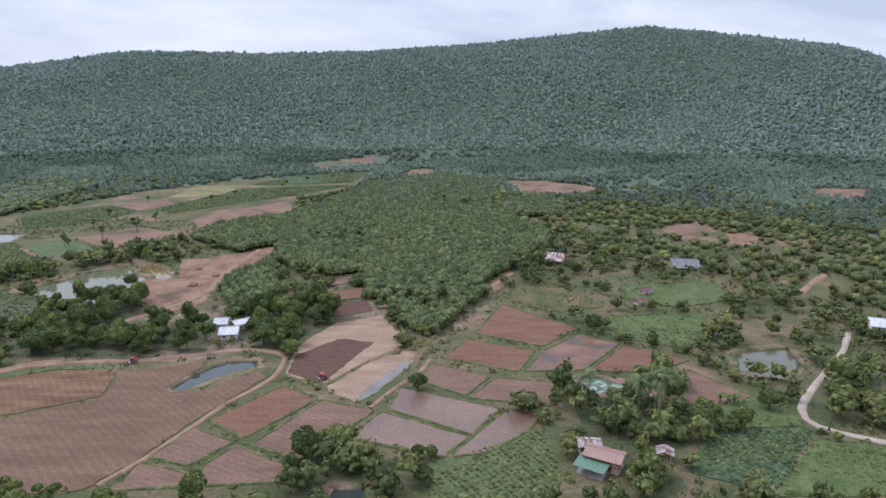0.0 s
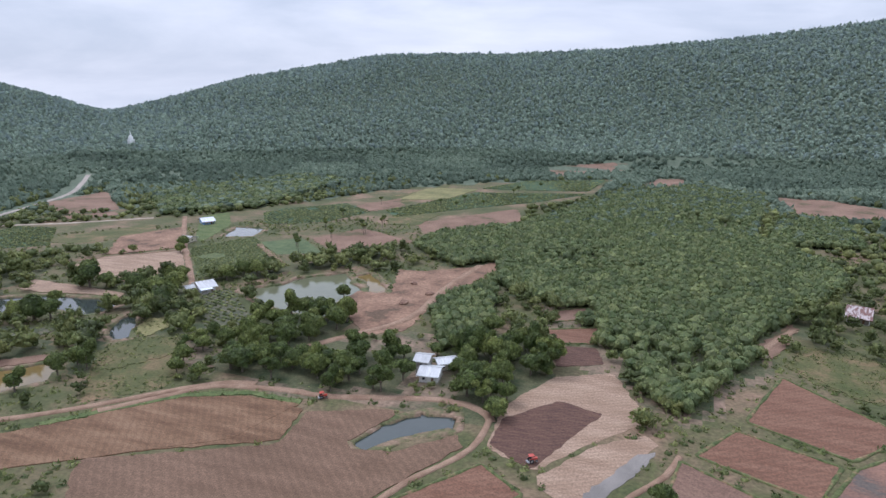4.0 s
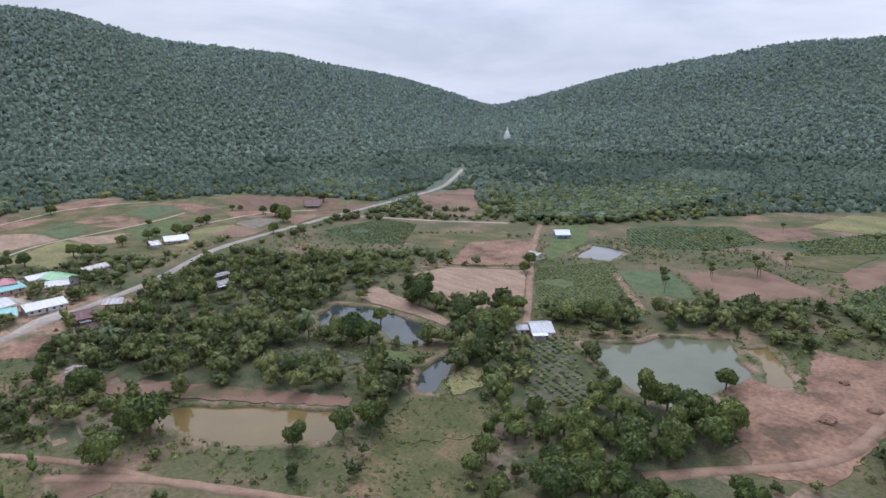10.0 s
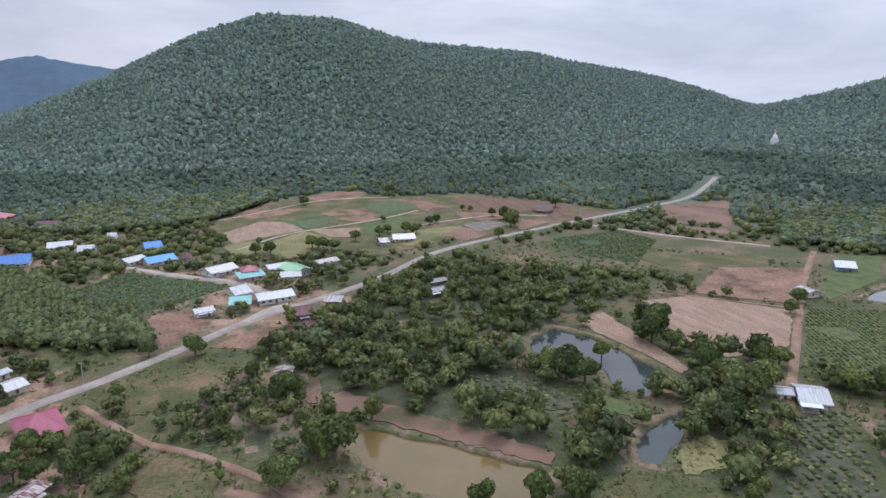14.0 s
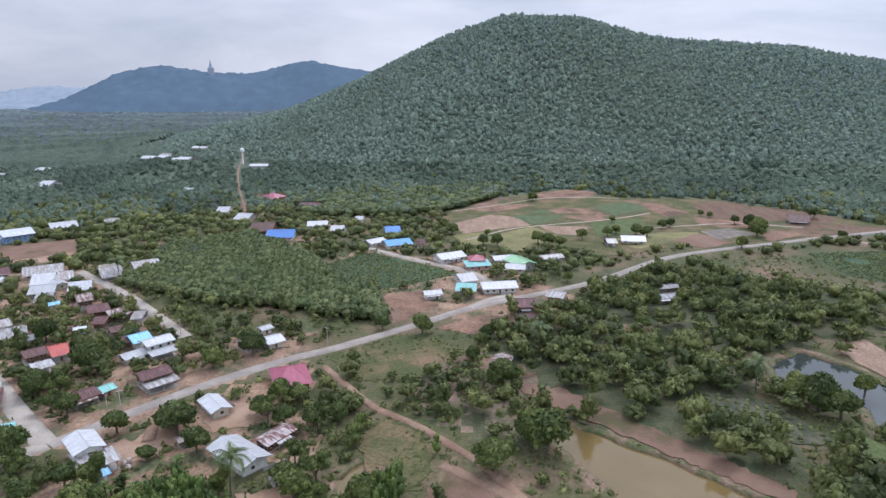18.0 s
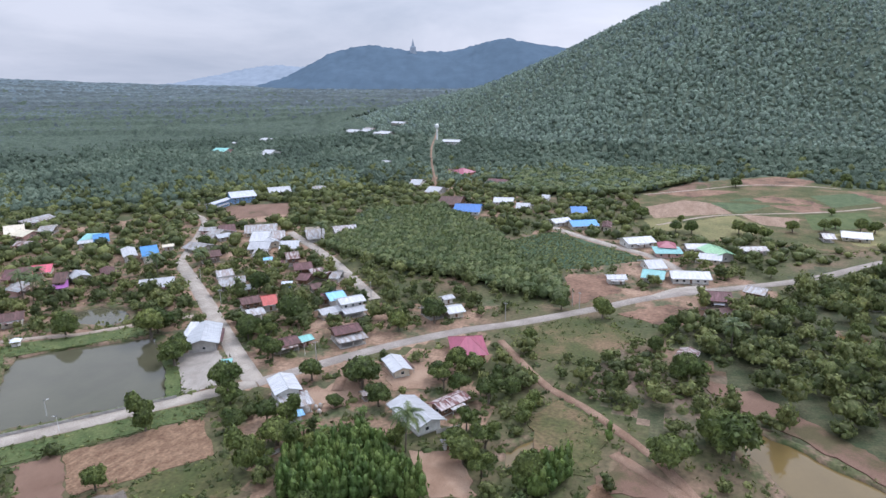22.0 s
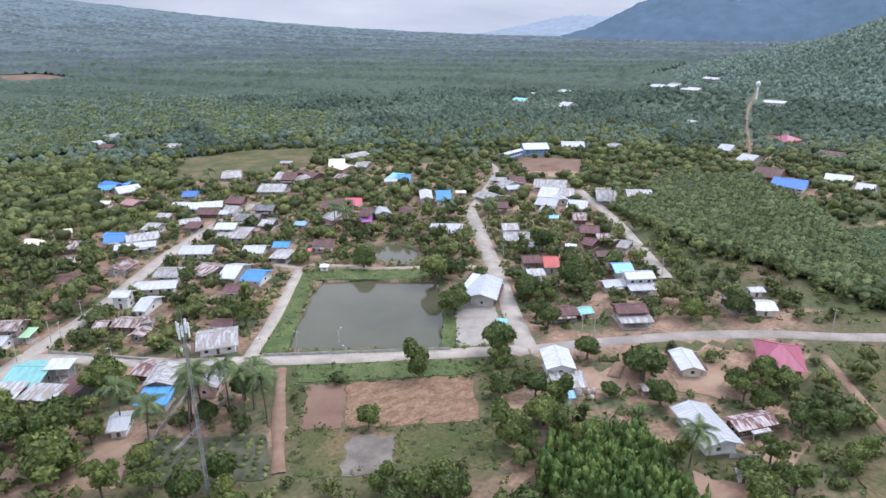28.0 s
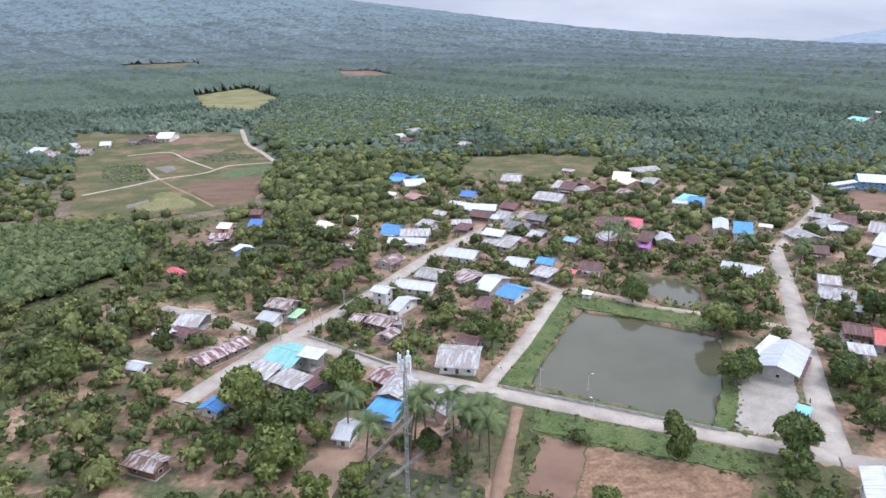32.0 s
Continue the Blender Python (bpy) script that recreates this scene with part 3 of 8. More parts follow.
field("gravel", [(-145.8, 21.3), (-152.5, 26.5), (-145, 34.8), (-138, 28.9)])
field("apron", [(-203.5, -7.4), (-211.6, -0.4), (-196.1, 17.5), (-185.9, 10.4)])
field("garden", [(-119.3, -4.7), (-135.6, 9.3), (-129.1, 21.2), (-111.7, 6.3)])
field("yard", [(-112.8, -12.5), (-119.3, -4.7), (-109.6, 4.5), (-104.1, -0.3)])
field("bare", [(-378.8, -128.7), (-402.5, -97), (-373.7, -81.2), (-354.7, -101.7)])
field("meadow", [(-245.5, -270.6), (-281.6, -268.7), (-320.3, -244.4), (-286.9, -200.6), (-257, -197.9), (-214.3, -213)])
field("bare", [(-80.9, -155.8), (-100.6, -156), (-102.1, -144.4), (-81.2, -145.1)])
field("bare", [(-308.2, -1100), (-382.4, -1069.4), (-381.9, -804.7), (-286.4, -807.1)])
field("meadow", [(63.2, -1470.3), (-92.7, -1522), (-102.2, -1247.5), (7.9, -1173.2)])
field("dry_grass", [(-85.9, -687.8), (-150.9, -766.7), (-175.9, -628.7), (-138.9, -523.9), (-96.3, -558.9)])
field("crop", [(-2.7, 129.6), (24.2, 144.9), (26, 123.6), (21.3, 115.7), (-2.3, 115.3)])
field("crop_dark", [(60.7, 140.3), (91.1, 147.5), (71.6, 122.3), (56.7, 126.2)])
field("meadow", [(84.7, 138.1), (101.3, 136), (88.9, 116.7), (67.6, 116.4)])
field("meadow", [(60.6, 228.2), (91.7, 228.9), (83.4, 206), (60.1, 203)])
field("meadow", [(23.1, 251.2), (44.2, 271.8), (56.4, 248.3), (44.5, 231), (28.8, 240.6)])
field("bare", [(128, 388.9), (156.8, 407.4), (160.8, 381.6), (131, 353.5)])
field("bare", [(50.7, 597.3), (86.8, 597.5), (132.4, 548.8), (93, 512.8), (58.2, 520.7)])
field("bare", [(-148.4, 708.8), (-72.7, 749.6), (-57.5, 720.4), (-132, 656.6)])
field("bare", [(-49.8, 624.2), (-36.3, 674), (-13.1, 674.7), (-12, 625.4)])
field("bare", [(300.5, 544.6), (350.6, 542.5), (313.6, 489.7), (280.4, 498.4)])
field("cleared", [(162.5, 373.7), (183, 379), (167.4, 344.9), (149, 344.4)])
field("meadow", [(157.2, 274.5), (182.5, 284.1), (162.5, 250.7), (142.1, 250.2)])
field("yard", [(-190.9, 31.1), (-199.9, 38.2), (-196.7, 46.3), (-183.8, 42.1), (-184.5, 37.1)])
field("yard", [(-197.8, 41), (-208.5, 43), (-201.7, 51.3), (-191.9, 49)])
field("yard", [(-214.6, 49.7), (-222, 59.5), (-207.1, 65.4), (-204.2, 57.7)])
field("yard", [(-180.5, 71), (-184.7, 81.6), (-171.3, 88.3), (-168.3, 80.7)])
field("bare", [(-190.2, 111.6), (-185.7, 121.7), (-182.1, 121.6), (-180.2, 107)])
field("lush", [(-150.7, -21.1), (-187.6, -61.3), (-192.3, -57.2), (-156, -16.5)])
field("lush", [(-193.1, -59), (-218.1, -32.1), (-212.6, -26.2), (-187.9, -51.2)])
field("lush", [(-156.3, -17), (-185.6, 9.4), (-183.9, 11.1), (-148.7, -19.4)])
field("lush", [(-201.7, -9.9), (-203.9, -8), (-186, 10.5), (-183.3, 8.1)])
field("lush", [(-154.3, -9.3), (-185, 17.3), (-180.4, 22.4), (-150.1, -2.6)])
field("lush", [(62.6, 228.2), (91.7, 228.9), (87.3, 211.4), (62.7, 205.6)])
field("lush", [(-305.9, 383.1), (-298.5, 401.1), (-268.3, 365.4), (-252, 319.5), (-264.5, 329.5)])
field("cleared", [(-130.8, 259.5), (-130.7, 272.1), (-116.3, 272.4), (-128.9, 308.1), (-118.7, 308.3), (-97.4, 325.7), (-90.2, 339.4), (-82.6, 309.2), (-95.4, 273.5), (-94.1, 252.1), (-94.1, 236.5), (-104.7, 227.9), (-119.2, 242.7)])
field("bare", [(-389.2, 348.6), (-372.4, 376), (-359.7, 365.5), (-374.4, 342)])
field("bare", [(-230.2, 135.8), (-231.1, 138.8), (-201.4, 165.8), (-186.7, 179.1), (-183.7, 176.2), (-197.1, 161.5), (-216.2, 141.9)])
field("meadow", [(-212.8, 95.1), (-206.7, 103.3), (-198.4, 109.1), (-183.1, 106.4), (-188.5, 96.6), (-201, 91.5)])
field("paddy_red", [(21.6, 241.1), (45.8, 214.8), (31.3, 198.0), (10.3, 209.3)])
field("paddy_red", [(7.8, 203.5), (28.5, 194.4), (21.9, 178.3), (-1.1, 188.2)])
field("paddy_mud", [(45.0, 208.6), (57.0, 201.0), (41.3, 179.9), (23.4, 178.5), (31.1, 194.2)])
field("paddy_red", [(57.8, 199.8), (75.0, 188.2), (62.4, 178.6), (42.3, 179.0)])
field("paddy", [(71.7, 180.8), (84.8, 161.7), (77.2, 158.6), (63.0, 158.3)])
field("paddy", [(-4.2, 184.8), (13.1, 174.4), (5.8, 162.4), (-6.1, 171.2)])
field("paddy", [(14.6, 173.9), (30.9, 171.6), (27.6, 156.7), (6.8, 161.3)])
field("paddy_wet", [(-12.0, 167.7), (14.8, 155.1), (7.0, 141.8), (-14.5, 154.7)])
field("paddy_wet", [(-15.7, 153.2), (6.5, 140.9), (0.0, 131.8), (-22.4, 140.1)])
field("paddy_wet", [(15.7, 154.2), (26.5, 154.2), (20.8, 144.3), (10.6, 134.0), (1.4, 131.9)])
field("paddy", [(-32.2, 159.5), (-17.6, 153.6), (-31.6, 129.9), (-44.2, 136.4)])
field("paddy_red", [(-44.6, 168.0), (-33.3, 160.0), (-46.8, 139.4), (-58.2, 147.7)])
field("paddy", [(-60.4, 144.4), (-48.6, 137.8), (-55.5, 127.6), (-65.3, 130.8)])
field("paddy", [(-47.4, 136.1), (-30.9, 126.5), (-34.0, 121.7), (-51.6, 120.0), (-52.1, 128.2)])
field("paddy", [(-66.4, 129.0), (-53.8, 124.6), (-53.8, 119.8), (-68.1, 118.4)])
field("ploughed", [(-145.2, 156.2), (-134.1, 164.0), (-128.9, 170.2), (-114.1, 175.9), (-94.6, 175.9), (-91.7, 160.2), (-129.4, 138.7)])
field("ploughed_red", [(-93.1, 175.3), (-73.6, 183.4), (-71.4, 181.3), (-76.4, 166.2), (-74.1, 163.2), (-64.8, 165.4), (-53.6, 177.7), (-50.8, 172.9), (-61.7, 147.4), (-67.4, 130.2), (-73.6, 117.9), (-107.6, 114.6), (-128.1, 137.3), (-90.7, 159.0)])
road("dirt", 1.7, [(-49.0, 192.5), (-48.7, 173.1), (-56.9, 156.2), (-60.4, 145.4), (-66.0, 130.3), (-71.3, 119.9)])
road("dirt", 1.5, [(-18.9, 155.1), (-12.5, 168.3), (-7.0, 177.2), (-4.3, 186.8)])
field("meadow", [(-433.1, 91.6), (-492.0, 98.4), (-543.1, 136.9), (-572.8, 180.9), (-537.9, 214.4), (-532.2, 273.2), (-490.5, 311.9), (-446.4, 344.1), (-426.9, 332.9), (-418.3, 291.6), (-388.2, 208.0), (-370.5, 177.6), (-386.6, 147.8), (-376.9, 130.9), (-397.9, 102.9)])
field("bare", [(-538.4, 128.7), (-533.9, 148.5), (-492.2, 116.8), (-482.7, 98.9)])
field("cleared", [(-550.3, 153.6), (-570.2, 184.8), (-559.6, 204.2), (-538.2, 192.7), (-527.1, 159.9)])
field("dry_soil", [(-446.3, 100.6), (-477.4, 124.0), (-468.1, 137.7), (-442.2, 146.8), (-432.3, 126.6), (-419.9, 108.0)])
field("crop_low", [(-468.1, 135.9), (-494.4, 157.1), (-472.4, 169.0), (-443.9, 149.5)])
field("cleared", [(-502.1, 168.8), (-492.4, 189.4), (-469.1, 199.9), (-454.6, 183.3), (-468.6, 168.6), (-492.5, 160.5)])
field("crop_low", [(-506.0, 191.5), (-520.2, 220.4), (-494.0, 224.8), (-474.4, 198.5)])
field("cleared", [(-528.9, 214.6), (-511.6, 233.4), (-480.9, 247.2), (-469.0, 229.6), (-492.2, 225.0)])
field("ploughed_red", [(-511.2, 256.2), (-519.0, 280.1), (-490.5, 311.9), (-465.7, 326.8), (-448.6, 315.2), (-456.7, 297.0), (-452.5, 254.0), (-477.3, 253.9)])
field("ploughed_red", [(-453.6, 295.7), (-445.6, 316.7), (-440.6, 340.8), (-426.9, 332.9), (-421.0, 290.0), (-441.7, 285.8)])
field("dry_grass", [(-411.6, 120.2), (-439.0, 145.9), (-415.3, 159.2), (-389.0, 148.0), (-379.2, 131.0)])
field("dry_soil", [(-442.3, 149.4), (-439.6, 178.4), (-415.6, 171.2), (-419.5, 158.2)])
field("lush", [(-449.5, 180.9), (-467.5, 212.4), (-428.0, 209.5), (-413.0, 179.6)])
field("gravel", [(-428.5, 236.9), (-436.5, 254.7), (-421.9, 264.2), (-407.6, 238.8)])
field("bare", [(-407.0, 210.2), (-425.5, 232.9), (-401.3, 245.0), (-388.6, 227.0)])
field("cleared", [(-427.7, 268.0), (-432.6, 286.4), (-419.6, 286.4), (-404.3, 262.8)])
road("track", 1.8, [(-404.6, 110.0), (-430.9, 132.9), (-442.3, 152.6), (-456.3, 183.6), (-467.3, 202.3), (-481.2, 222.4)])
road("track", 1.6, [(-486.3, 98.7), (-506.0, 124.3), (-533.8, 160.4), (-538.2, 192.7), (-533.4, 213.5)])
road("track", 2.0, [(-435.6, 211.4), (-444.0, 235.5), (-449.4, 262.4), (-438.7, 295.2)])
field("meadow", [(-6.1, -448.3), (-70.9, -425.0), (-106.4, -425.7), (-121.8, -405.4), (-129.5, -316.8), (-133.4, -288.1), (-113.7, -201.6), (-95.9, -194.9), (-77.8, -191.7), (-54.2, -185.1), (-43.6, -186.8)])
field("bare", [(-68.2, -405.0), (-114.3, -401.6), (-115.1, -384.6), (-75.4, -375.7)])
field("ploughed_red", [(-57.6, -341.4), (-73.2, -344.3), (-83.7, -317.2), (-81.8, -310.2), (-64.7, -310.8)])
field("bare", [(-77.6, -342.2), (-83.5, -352.2), (-110.2, -354.8), (-104.8, -341.8), (-87.4, -325.3)])
field("gravel", [(-67.6, -306.1), (-76.9, -309.4), (-79.8, -296.4), (-74.8, -286.7)])
field("crop_low", [(-101.0, -279.0), (-130.8, -286.0), (-127.8, -271.2), (-106.6, -258.4)])
field("ploughed_red", [(-81.1, -249.3), (-93.9, -256.8), (-105.3, -257.7), (-125.3, -260.2), (-125.2, -245.9), (-117.9, -223.9), (-115.4, -213.6), (-100.4, -200.4), (-95.3, -211.1), (-87.1, -237.7)])
field("dry_grass", [(-72.4, -237.2), (-79.8, -236.8), (-90.5, -207.5), (-87.7, -202.1), (-69.5, -202.2), (-64.9, -213.0), (-71.6, -220.4)])
field("gravel", [(-60.6, -216.1), (-69.3, -224.7), (-69.6, -218.3), (-62.1, -210.7)])
field("garden", [(-38.6, -326.3), (-61.8, -315.2), (-68.1, -270.4), (-45.0, -268.2)])
field("garden", [(-86.5, -329.1), (-109.2, -335.9), (-129.5, -316.8), (-104.8, -306.8)])
road("track", 2.2, [(-39.3, -244.5), (-59.5, -258.1), (-71.7, -269.8), (-80.2, -273.7), (-94.4, -279.5), (-105.7, -294.2), (-118.7, -295.9), (-133.3, -295.3)])
road("track", 1.8, [(-63.8, -303.3), (-67.9, -284.5), (-71.7, -269.8)])
road("dirt", 1.8, [(-71.7, -269.8), (-80.8, -243.3), (-88.9, -223.0), (-97.2, -200.1)])
road("track", 1.8, [(-50.2, -346.6), (-73.0, -349.8), (-83.6, -325.4), (-98.6, -289.7)])
road("track", 3.5, [(-122.2, -428.8), (-122.4, -365.4), (-128.2, -336.0), (-133.5, -297.0)])
road("lane", 3.6, [(-147.1, -18.1), (-150.7, -22.8), (-163.6, -35.0), (-183.1, -55.6), (-189.1, -62.0)])
road("track", 2.4, [(-186.8, -72.5), (-190.0, -63.6), (-194.8, -62.6), (-202.3, -52.8), (-205.5, -46.4), (-218.2, -34.9), (-225.9, -27.9), (-232.9, -19.7)])
field("ploughed", [(-181.9, 108.4), (-172.1, 120.3), (-154.5, 139.0), (-152.2, 141.0), (-137.4, 130.5), (-170.8, 105.4)])
field("dry_grass", [(-406.3, 184.3), (-425.1, 214.9), (-425.6, 236.0), (-400.5, 211.3), (-385.4, 193.9)])
field("dry_grass", [(-418.3, 101.9), (-423.1, 120.3), (-398.4, 126.0), (-391.7, 108.9)])
field("cleared", [(-468.9, 244.6), (-457.2, 265.3), (-444.7, 285.6), (-436.7, 267.0), (-444.1, 241.8)])
field("cleared", [(-492.1, 109.4), (-512.2, 135.8), (-512.2, 154.8), (-484.8, 127.6)])
field("crop_dark", [(-199.9, 437.4), (-169.6, 545.3), (-144.3, 552.2), (-83.7, 568.6), (-112.0, 521.9), (-164.7, 457.2)])
field("dry_grass", [(-215.4, 494.1), (-214.5, 551.4), (-172.4, 560.0), (-182.1, 502.3)])
field("crop_dark", [(-172.2, 565.9), (-145.9, 620.7), (-80.1, 648.9), (-85.6, 581.9), (-136.9, 567.8)])
field("meadow", [(-192.5, 429.9), (-162.8, 452.2), (-161.2, 407.2), (-179.7, 400.4)])
field("crop_dark", [(-274.6, 422.2), (-242.2, 462.7), (-213.4, 441.0), (-230.1, 389.2)])
field("bare", [(-231.3, 454.8), (-214.8, 497.4), (-203.2, 468.2), (-212.2, 434.9)])
field("bare", [(-144.8, 714.2), (-83.7, 748.4), (-72.2, 721.6), (-119.1, 672.7)])
field("lush", [(60.1, 222.3), (84.5, 224.7), (89.7, 206.4), (74.9, 197.4), (57.9, 206.7)])
field("meadow", [(29.5, 269.7), (48.8, 264.1), (62.4, 239.1), (39.5, 232.2), (25.4, 249.2)])
field("bare", [(16.7, 264.5), (29.1, 290.4), (31.1, 286.2), (20.5, 254.1)])
field("cleared", [(-303.9, 314.1), (-292.0, 351.3), (-252.9, 307.0), (-275.8, 280.3)])
field("dry_soil", [(-273.7, 255.1), (-273.0, 276.7), (-247.6, 300.7), (-220.9, 273.7), (-219.4, 250.5), (-234.4, 247.4), (-253.5, 249.1)])
field("dry_soil", [(-261.8, 223.5), (-269.1, 236.3), (-216.8, 235.0), (-213.4, 230.0), (-228.1, 229.3), (-250.0, 223.3)])
field("dry_grass", [(-185.0, 213.3), (-178.3, 219.9), (-171.6, 211.5), (-171.3, 201.0), (-178.1, 203.3)])
field("meadow", [(-175.7, 190.3), (-172.7, 198.9), (-160.0, 202.6), (-151.4, 193.7), (-161.0, 174.8)])
field("bare", [(-234.9, 129.1), (-221.7, 146.8), (-204.0, 163.2), (-186.4, 177.4), (-183.3, 176.5), (-198.5, 159.8), (-210.2, 146.8), (-226.4, 129.5)])
field("lush", [(-208.8, 202.9), (-197.9, 210.4), (-195.1, 204.9), (-202.6, 197.5)])
field("garden", [(-231.9, 171.7), (-224.8, 189.8), (-205.4, 195.6), (-204.5, 186.7), (-215.7, 175.5)])
field("ploughed", [(-181.9, 108.4), (-172.1, 120.3), (-153.9, 140.0), (-136.9, 158.3), (-128.1, 168.9), (-112.7, 176.8), (-97.1, 177.7), (-100.5, 164.7), (-102.3, 156.9), (-170.8, 105.4)])
field("lush", [(-151.2, 146.4), (-130.4, 171.0), (-115.0, 179.4), (-97.7, 180.0), (-97.2, 177.9), (-113.2, 177.3), (-128.7, 169.4), (-149.3, 145.2)])
road("dirt", 1.6, [(-280.9, 266.8), (-268.6, 281.9), (-250.2, 302.2)])
pond("dark", [(-249.0, 199.6), (-259.3, 212.7), (-246.7, 221.3), (-221.5, 226.8), (-208.8, 225.5), (-206.2, 214.3), (-212.3, 207.3), (-224.6, 210.1), (-236.3, 203.1), (-236.5, 197.7)])
pond("dark", [(-187.0, 199.1), (-195.6, 213.3), (-198.5, 220.6), (-191.1, 216.3), (-181.5, 205.5), (-175.8, 198.8), (-180.0, 195.0)])
field("crop_dark", [(64.1, 143.9), (90.5, 146.5), (77.6, 131.9), (65.9, 120.1), (52.7, 126.8)])
field("lush", [(88.5, 141.3), (102.4, 137.8), (93.6, 118.5), (67.5, 118.2), (78.0, 130.3)])
field("lush", [(60.4, 155.0), (85.3, 163.4), (91.0, 152.8), (88.0, 147.5), (63.8, 144.9), (58.6, 149.6)])
field("lush", [(57.0, 226.7), (96.7, 231.2), (85.1, 205.8), (71.9, 199.6), (56.8, 212.7)])
field("lush", [(74.8, 268.0), (115.1, 273.1), (114.7, 249.2), (88.6, 238.2), (72.0, 248.4)])
pond("dark", [(-75.4, 165.9), (-72, 177.5), (-66, 185.2), (-57.2, 186.4), (-55.7, 179.4), (-64.7, 173.7), (-69.8, 163.8)])
pond("green", [(-178.3, 256.7), (-165.3, 269.6), (-165, 279.6), (-148.7, 296.7), (-138.2, 281.1), (-131.6, 276.7), (-128.3, 269.1), (-131.6, 256.5), (-126.1, 241.1), (-129.4, 239.1), (-140, 240.2), (-152.9, 242.9)])
pond("muddy", [(-143, 290.4), (-138.3, 299.4), (-119.6, 277.6), (-125.7, 266.9), (-132.1, 282.4)])
pond("muddy", [(-215.9, 134.6), (-204.1, 150.7), (-182.4, 175.4), (-175.1, 170.3), (-171, 163.8), (-183.4, 144.8), (-196, 138.4), (-204.7, 134)])
pond("silver", [(-251.1, 336.6), (-263.6, 364.5), (-243, 365.3), (-236.1, 343.8)])
pond("muddy", [(-277.5, 164.9), (-276.1, 172.8), (-262, 168.6), (-265.3, 160.5)])
pond("muddy", [(-187.7, 89.6), (-195.6, 95.3), (-191.6, 99.6), (-182.4, 97.1), (-181.2, 91.3)])
pond("village", [(-187.8, -49.3), (-190.6, -48.6), (-213, -23.5), (-206, -13), (-184.5, 8.6), (-156.6, -19.2)])
pond("village", [(-218.7, -66.5), (-229.4, -61.1), (-227.5, -47.5), (-221.1, -40.5), (-214.1, -43.3), (-212.9, -56.6)])
pond("village", [(92, 195.5), (110.2, 199.6), (110.1, 189), (98.1, 175.3), (87.3, 180.2)])
pond("lily", [(38, 174.2), (44.6, 175.1), (56.9, 167.3), (53.6, 161.4), (38.2, 166.9)])
pond("dark", [(-22.3, 120.4), (-16.6, 121.5), (-14.8, 116.1), (-23.8, 115.9)])
road("main", 4.4, [(-196.9, 23.6), (-216.5, 37), (-231.6, 48.8), (-245.8, 62.7), (-255.9, 75.5), (-277.2, 97.8), (-295.6, 116.5), (-328.3, 162.8), (-370.6, 205.4), (-399.6, 261.8), (-419.4, 308.1), (-441.1, 364.8), (-461.5, 414.1), (-500.6, 459.4), (-537.8, 498.5)])
road("lane", 5.4, [(-196.9, 23.3), (-210.8, 6.9), (-228.1, -12.8), (-251.5, -39.4), (-281.3, -74.8)])
road("lane", 4.6, [(-196.9, 23.3), (-184.4, 12.8), (-165.2, -3.4), (-148.3, -18.7), (-134.2, -32.1), (-117.6, -52.8), (-110.1, -57.8)])
road("lane", 5.0, [(-87.3, -35.5), (-97.6, -46.2), (-110.1, -57.8), (-134.2, -76.8), (-163.9, -105.2), (-191.5, -126.6), (-220.5, -146.7)])
road("lane", 4.4, [(-262.1, 25.2), (-283.7, 3.8), (-307.4, -20.7), (-336.9, -56.4)])
road("dirt", 2.4, [(-241.6, 74.3), (-229.1, 83.5), (-217.2, 93.0), (-210.6, 102.3), (-201.3, 111.8), (-191.8, 120.4), (-178.8, 128.7)])
road("dirt", 2.7, [(-142.6, 155.9), (-130.7, 171.5), (-124.4, 178.8), (-105, 183.6), (-92.4, 184.4), (-63.8, 193.1), (-52, 191.2), (-47.8, 186.3)])
road("dirt", 2.7, [(-193.3, 110.7), (-178.8, 128.7), (-150.7, 153.2), (-126.9, 178.9), (-115.2, 184.1)])
road("dirt", 3.0, [(-314.7, 377.5), (-266.9, 323.5), (-219.2, 274.6), (-189.2, 243.3)])
road("track", 2.8, [(-408, 303.9), (-371.7, 328.8), (-329.3, 365.6)])
road("dirt", 3.4, [(-118.8, 208.9), (-110.4, 224.2), (-101.7, 237.8), (-96.9, 254.4), (-98.8, 286.9), (-96.6, 328.5)])
road("track", 2.2, [(103.7, 139.7), (92.2, 146.9), (92.7, 156.3), (105, 171.7), (125.5, 194.7), (137.7, 212.4)])
road("lane", 4.2, [(-384.5, 61.7), (-360.4, 89.8), (-341, 113.8), (-311.1, 127.9)])
road("lane", 4.0, [(-293.5, 114), (-303.3, 120.8), (-309.8, 129.7)])
road("dirt", 3.0, [(16.7, 258.8), (29.6, 285)])
road("lane", 3.6, [(-360, -135), (-343, -112.1), (-282.7, -73.6)])
road("dirt", 3.4, [(141.8, 253.9), (159.7, 274.6), (171.3, 286.6)])
road("dirt", 2.6, [(-151, -10.9), (-138.9, 7.7), (-130.8, 20.9)])
road("dirt", 2.4, [(-220.3, 328.1), (-183.2, 297)])
road("lane", 3.4, [(-81.8, -89.5), (-92, -79.8), (-105.2, -64)])
road("dirt", 3.0, [(-181, 293.2), (-220.2, 327.8)])
road("dirt", 1.8, [(-469, -30.2), (-621.3, -92.1), (-698.8, -114.8)])
road("dirt", 3, [(-215.3, 39.6), (-199.5, 44.8)])


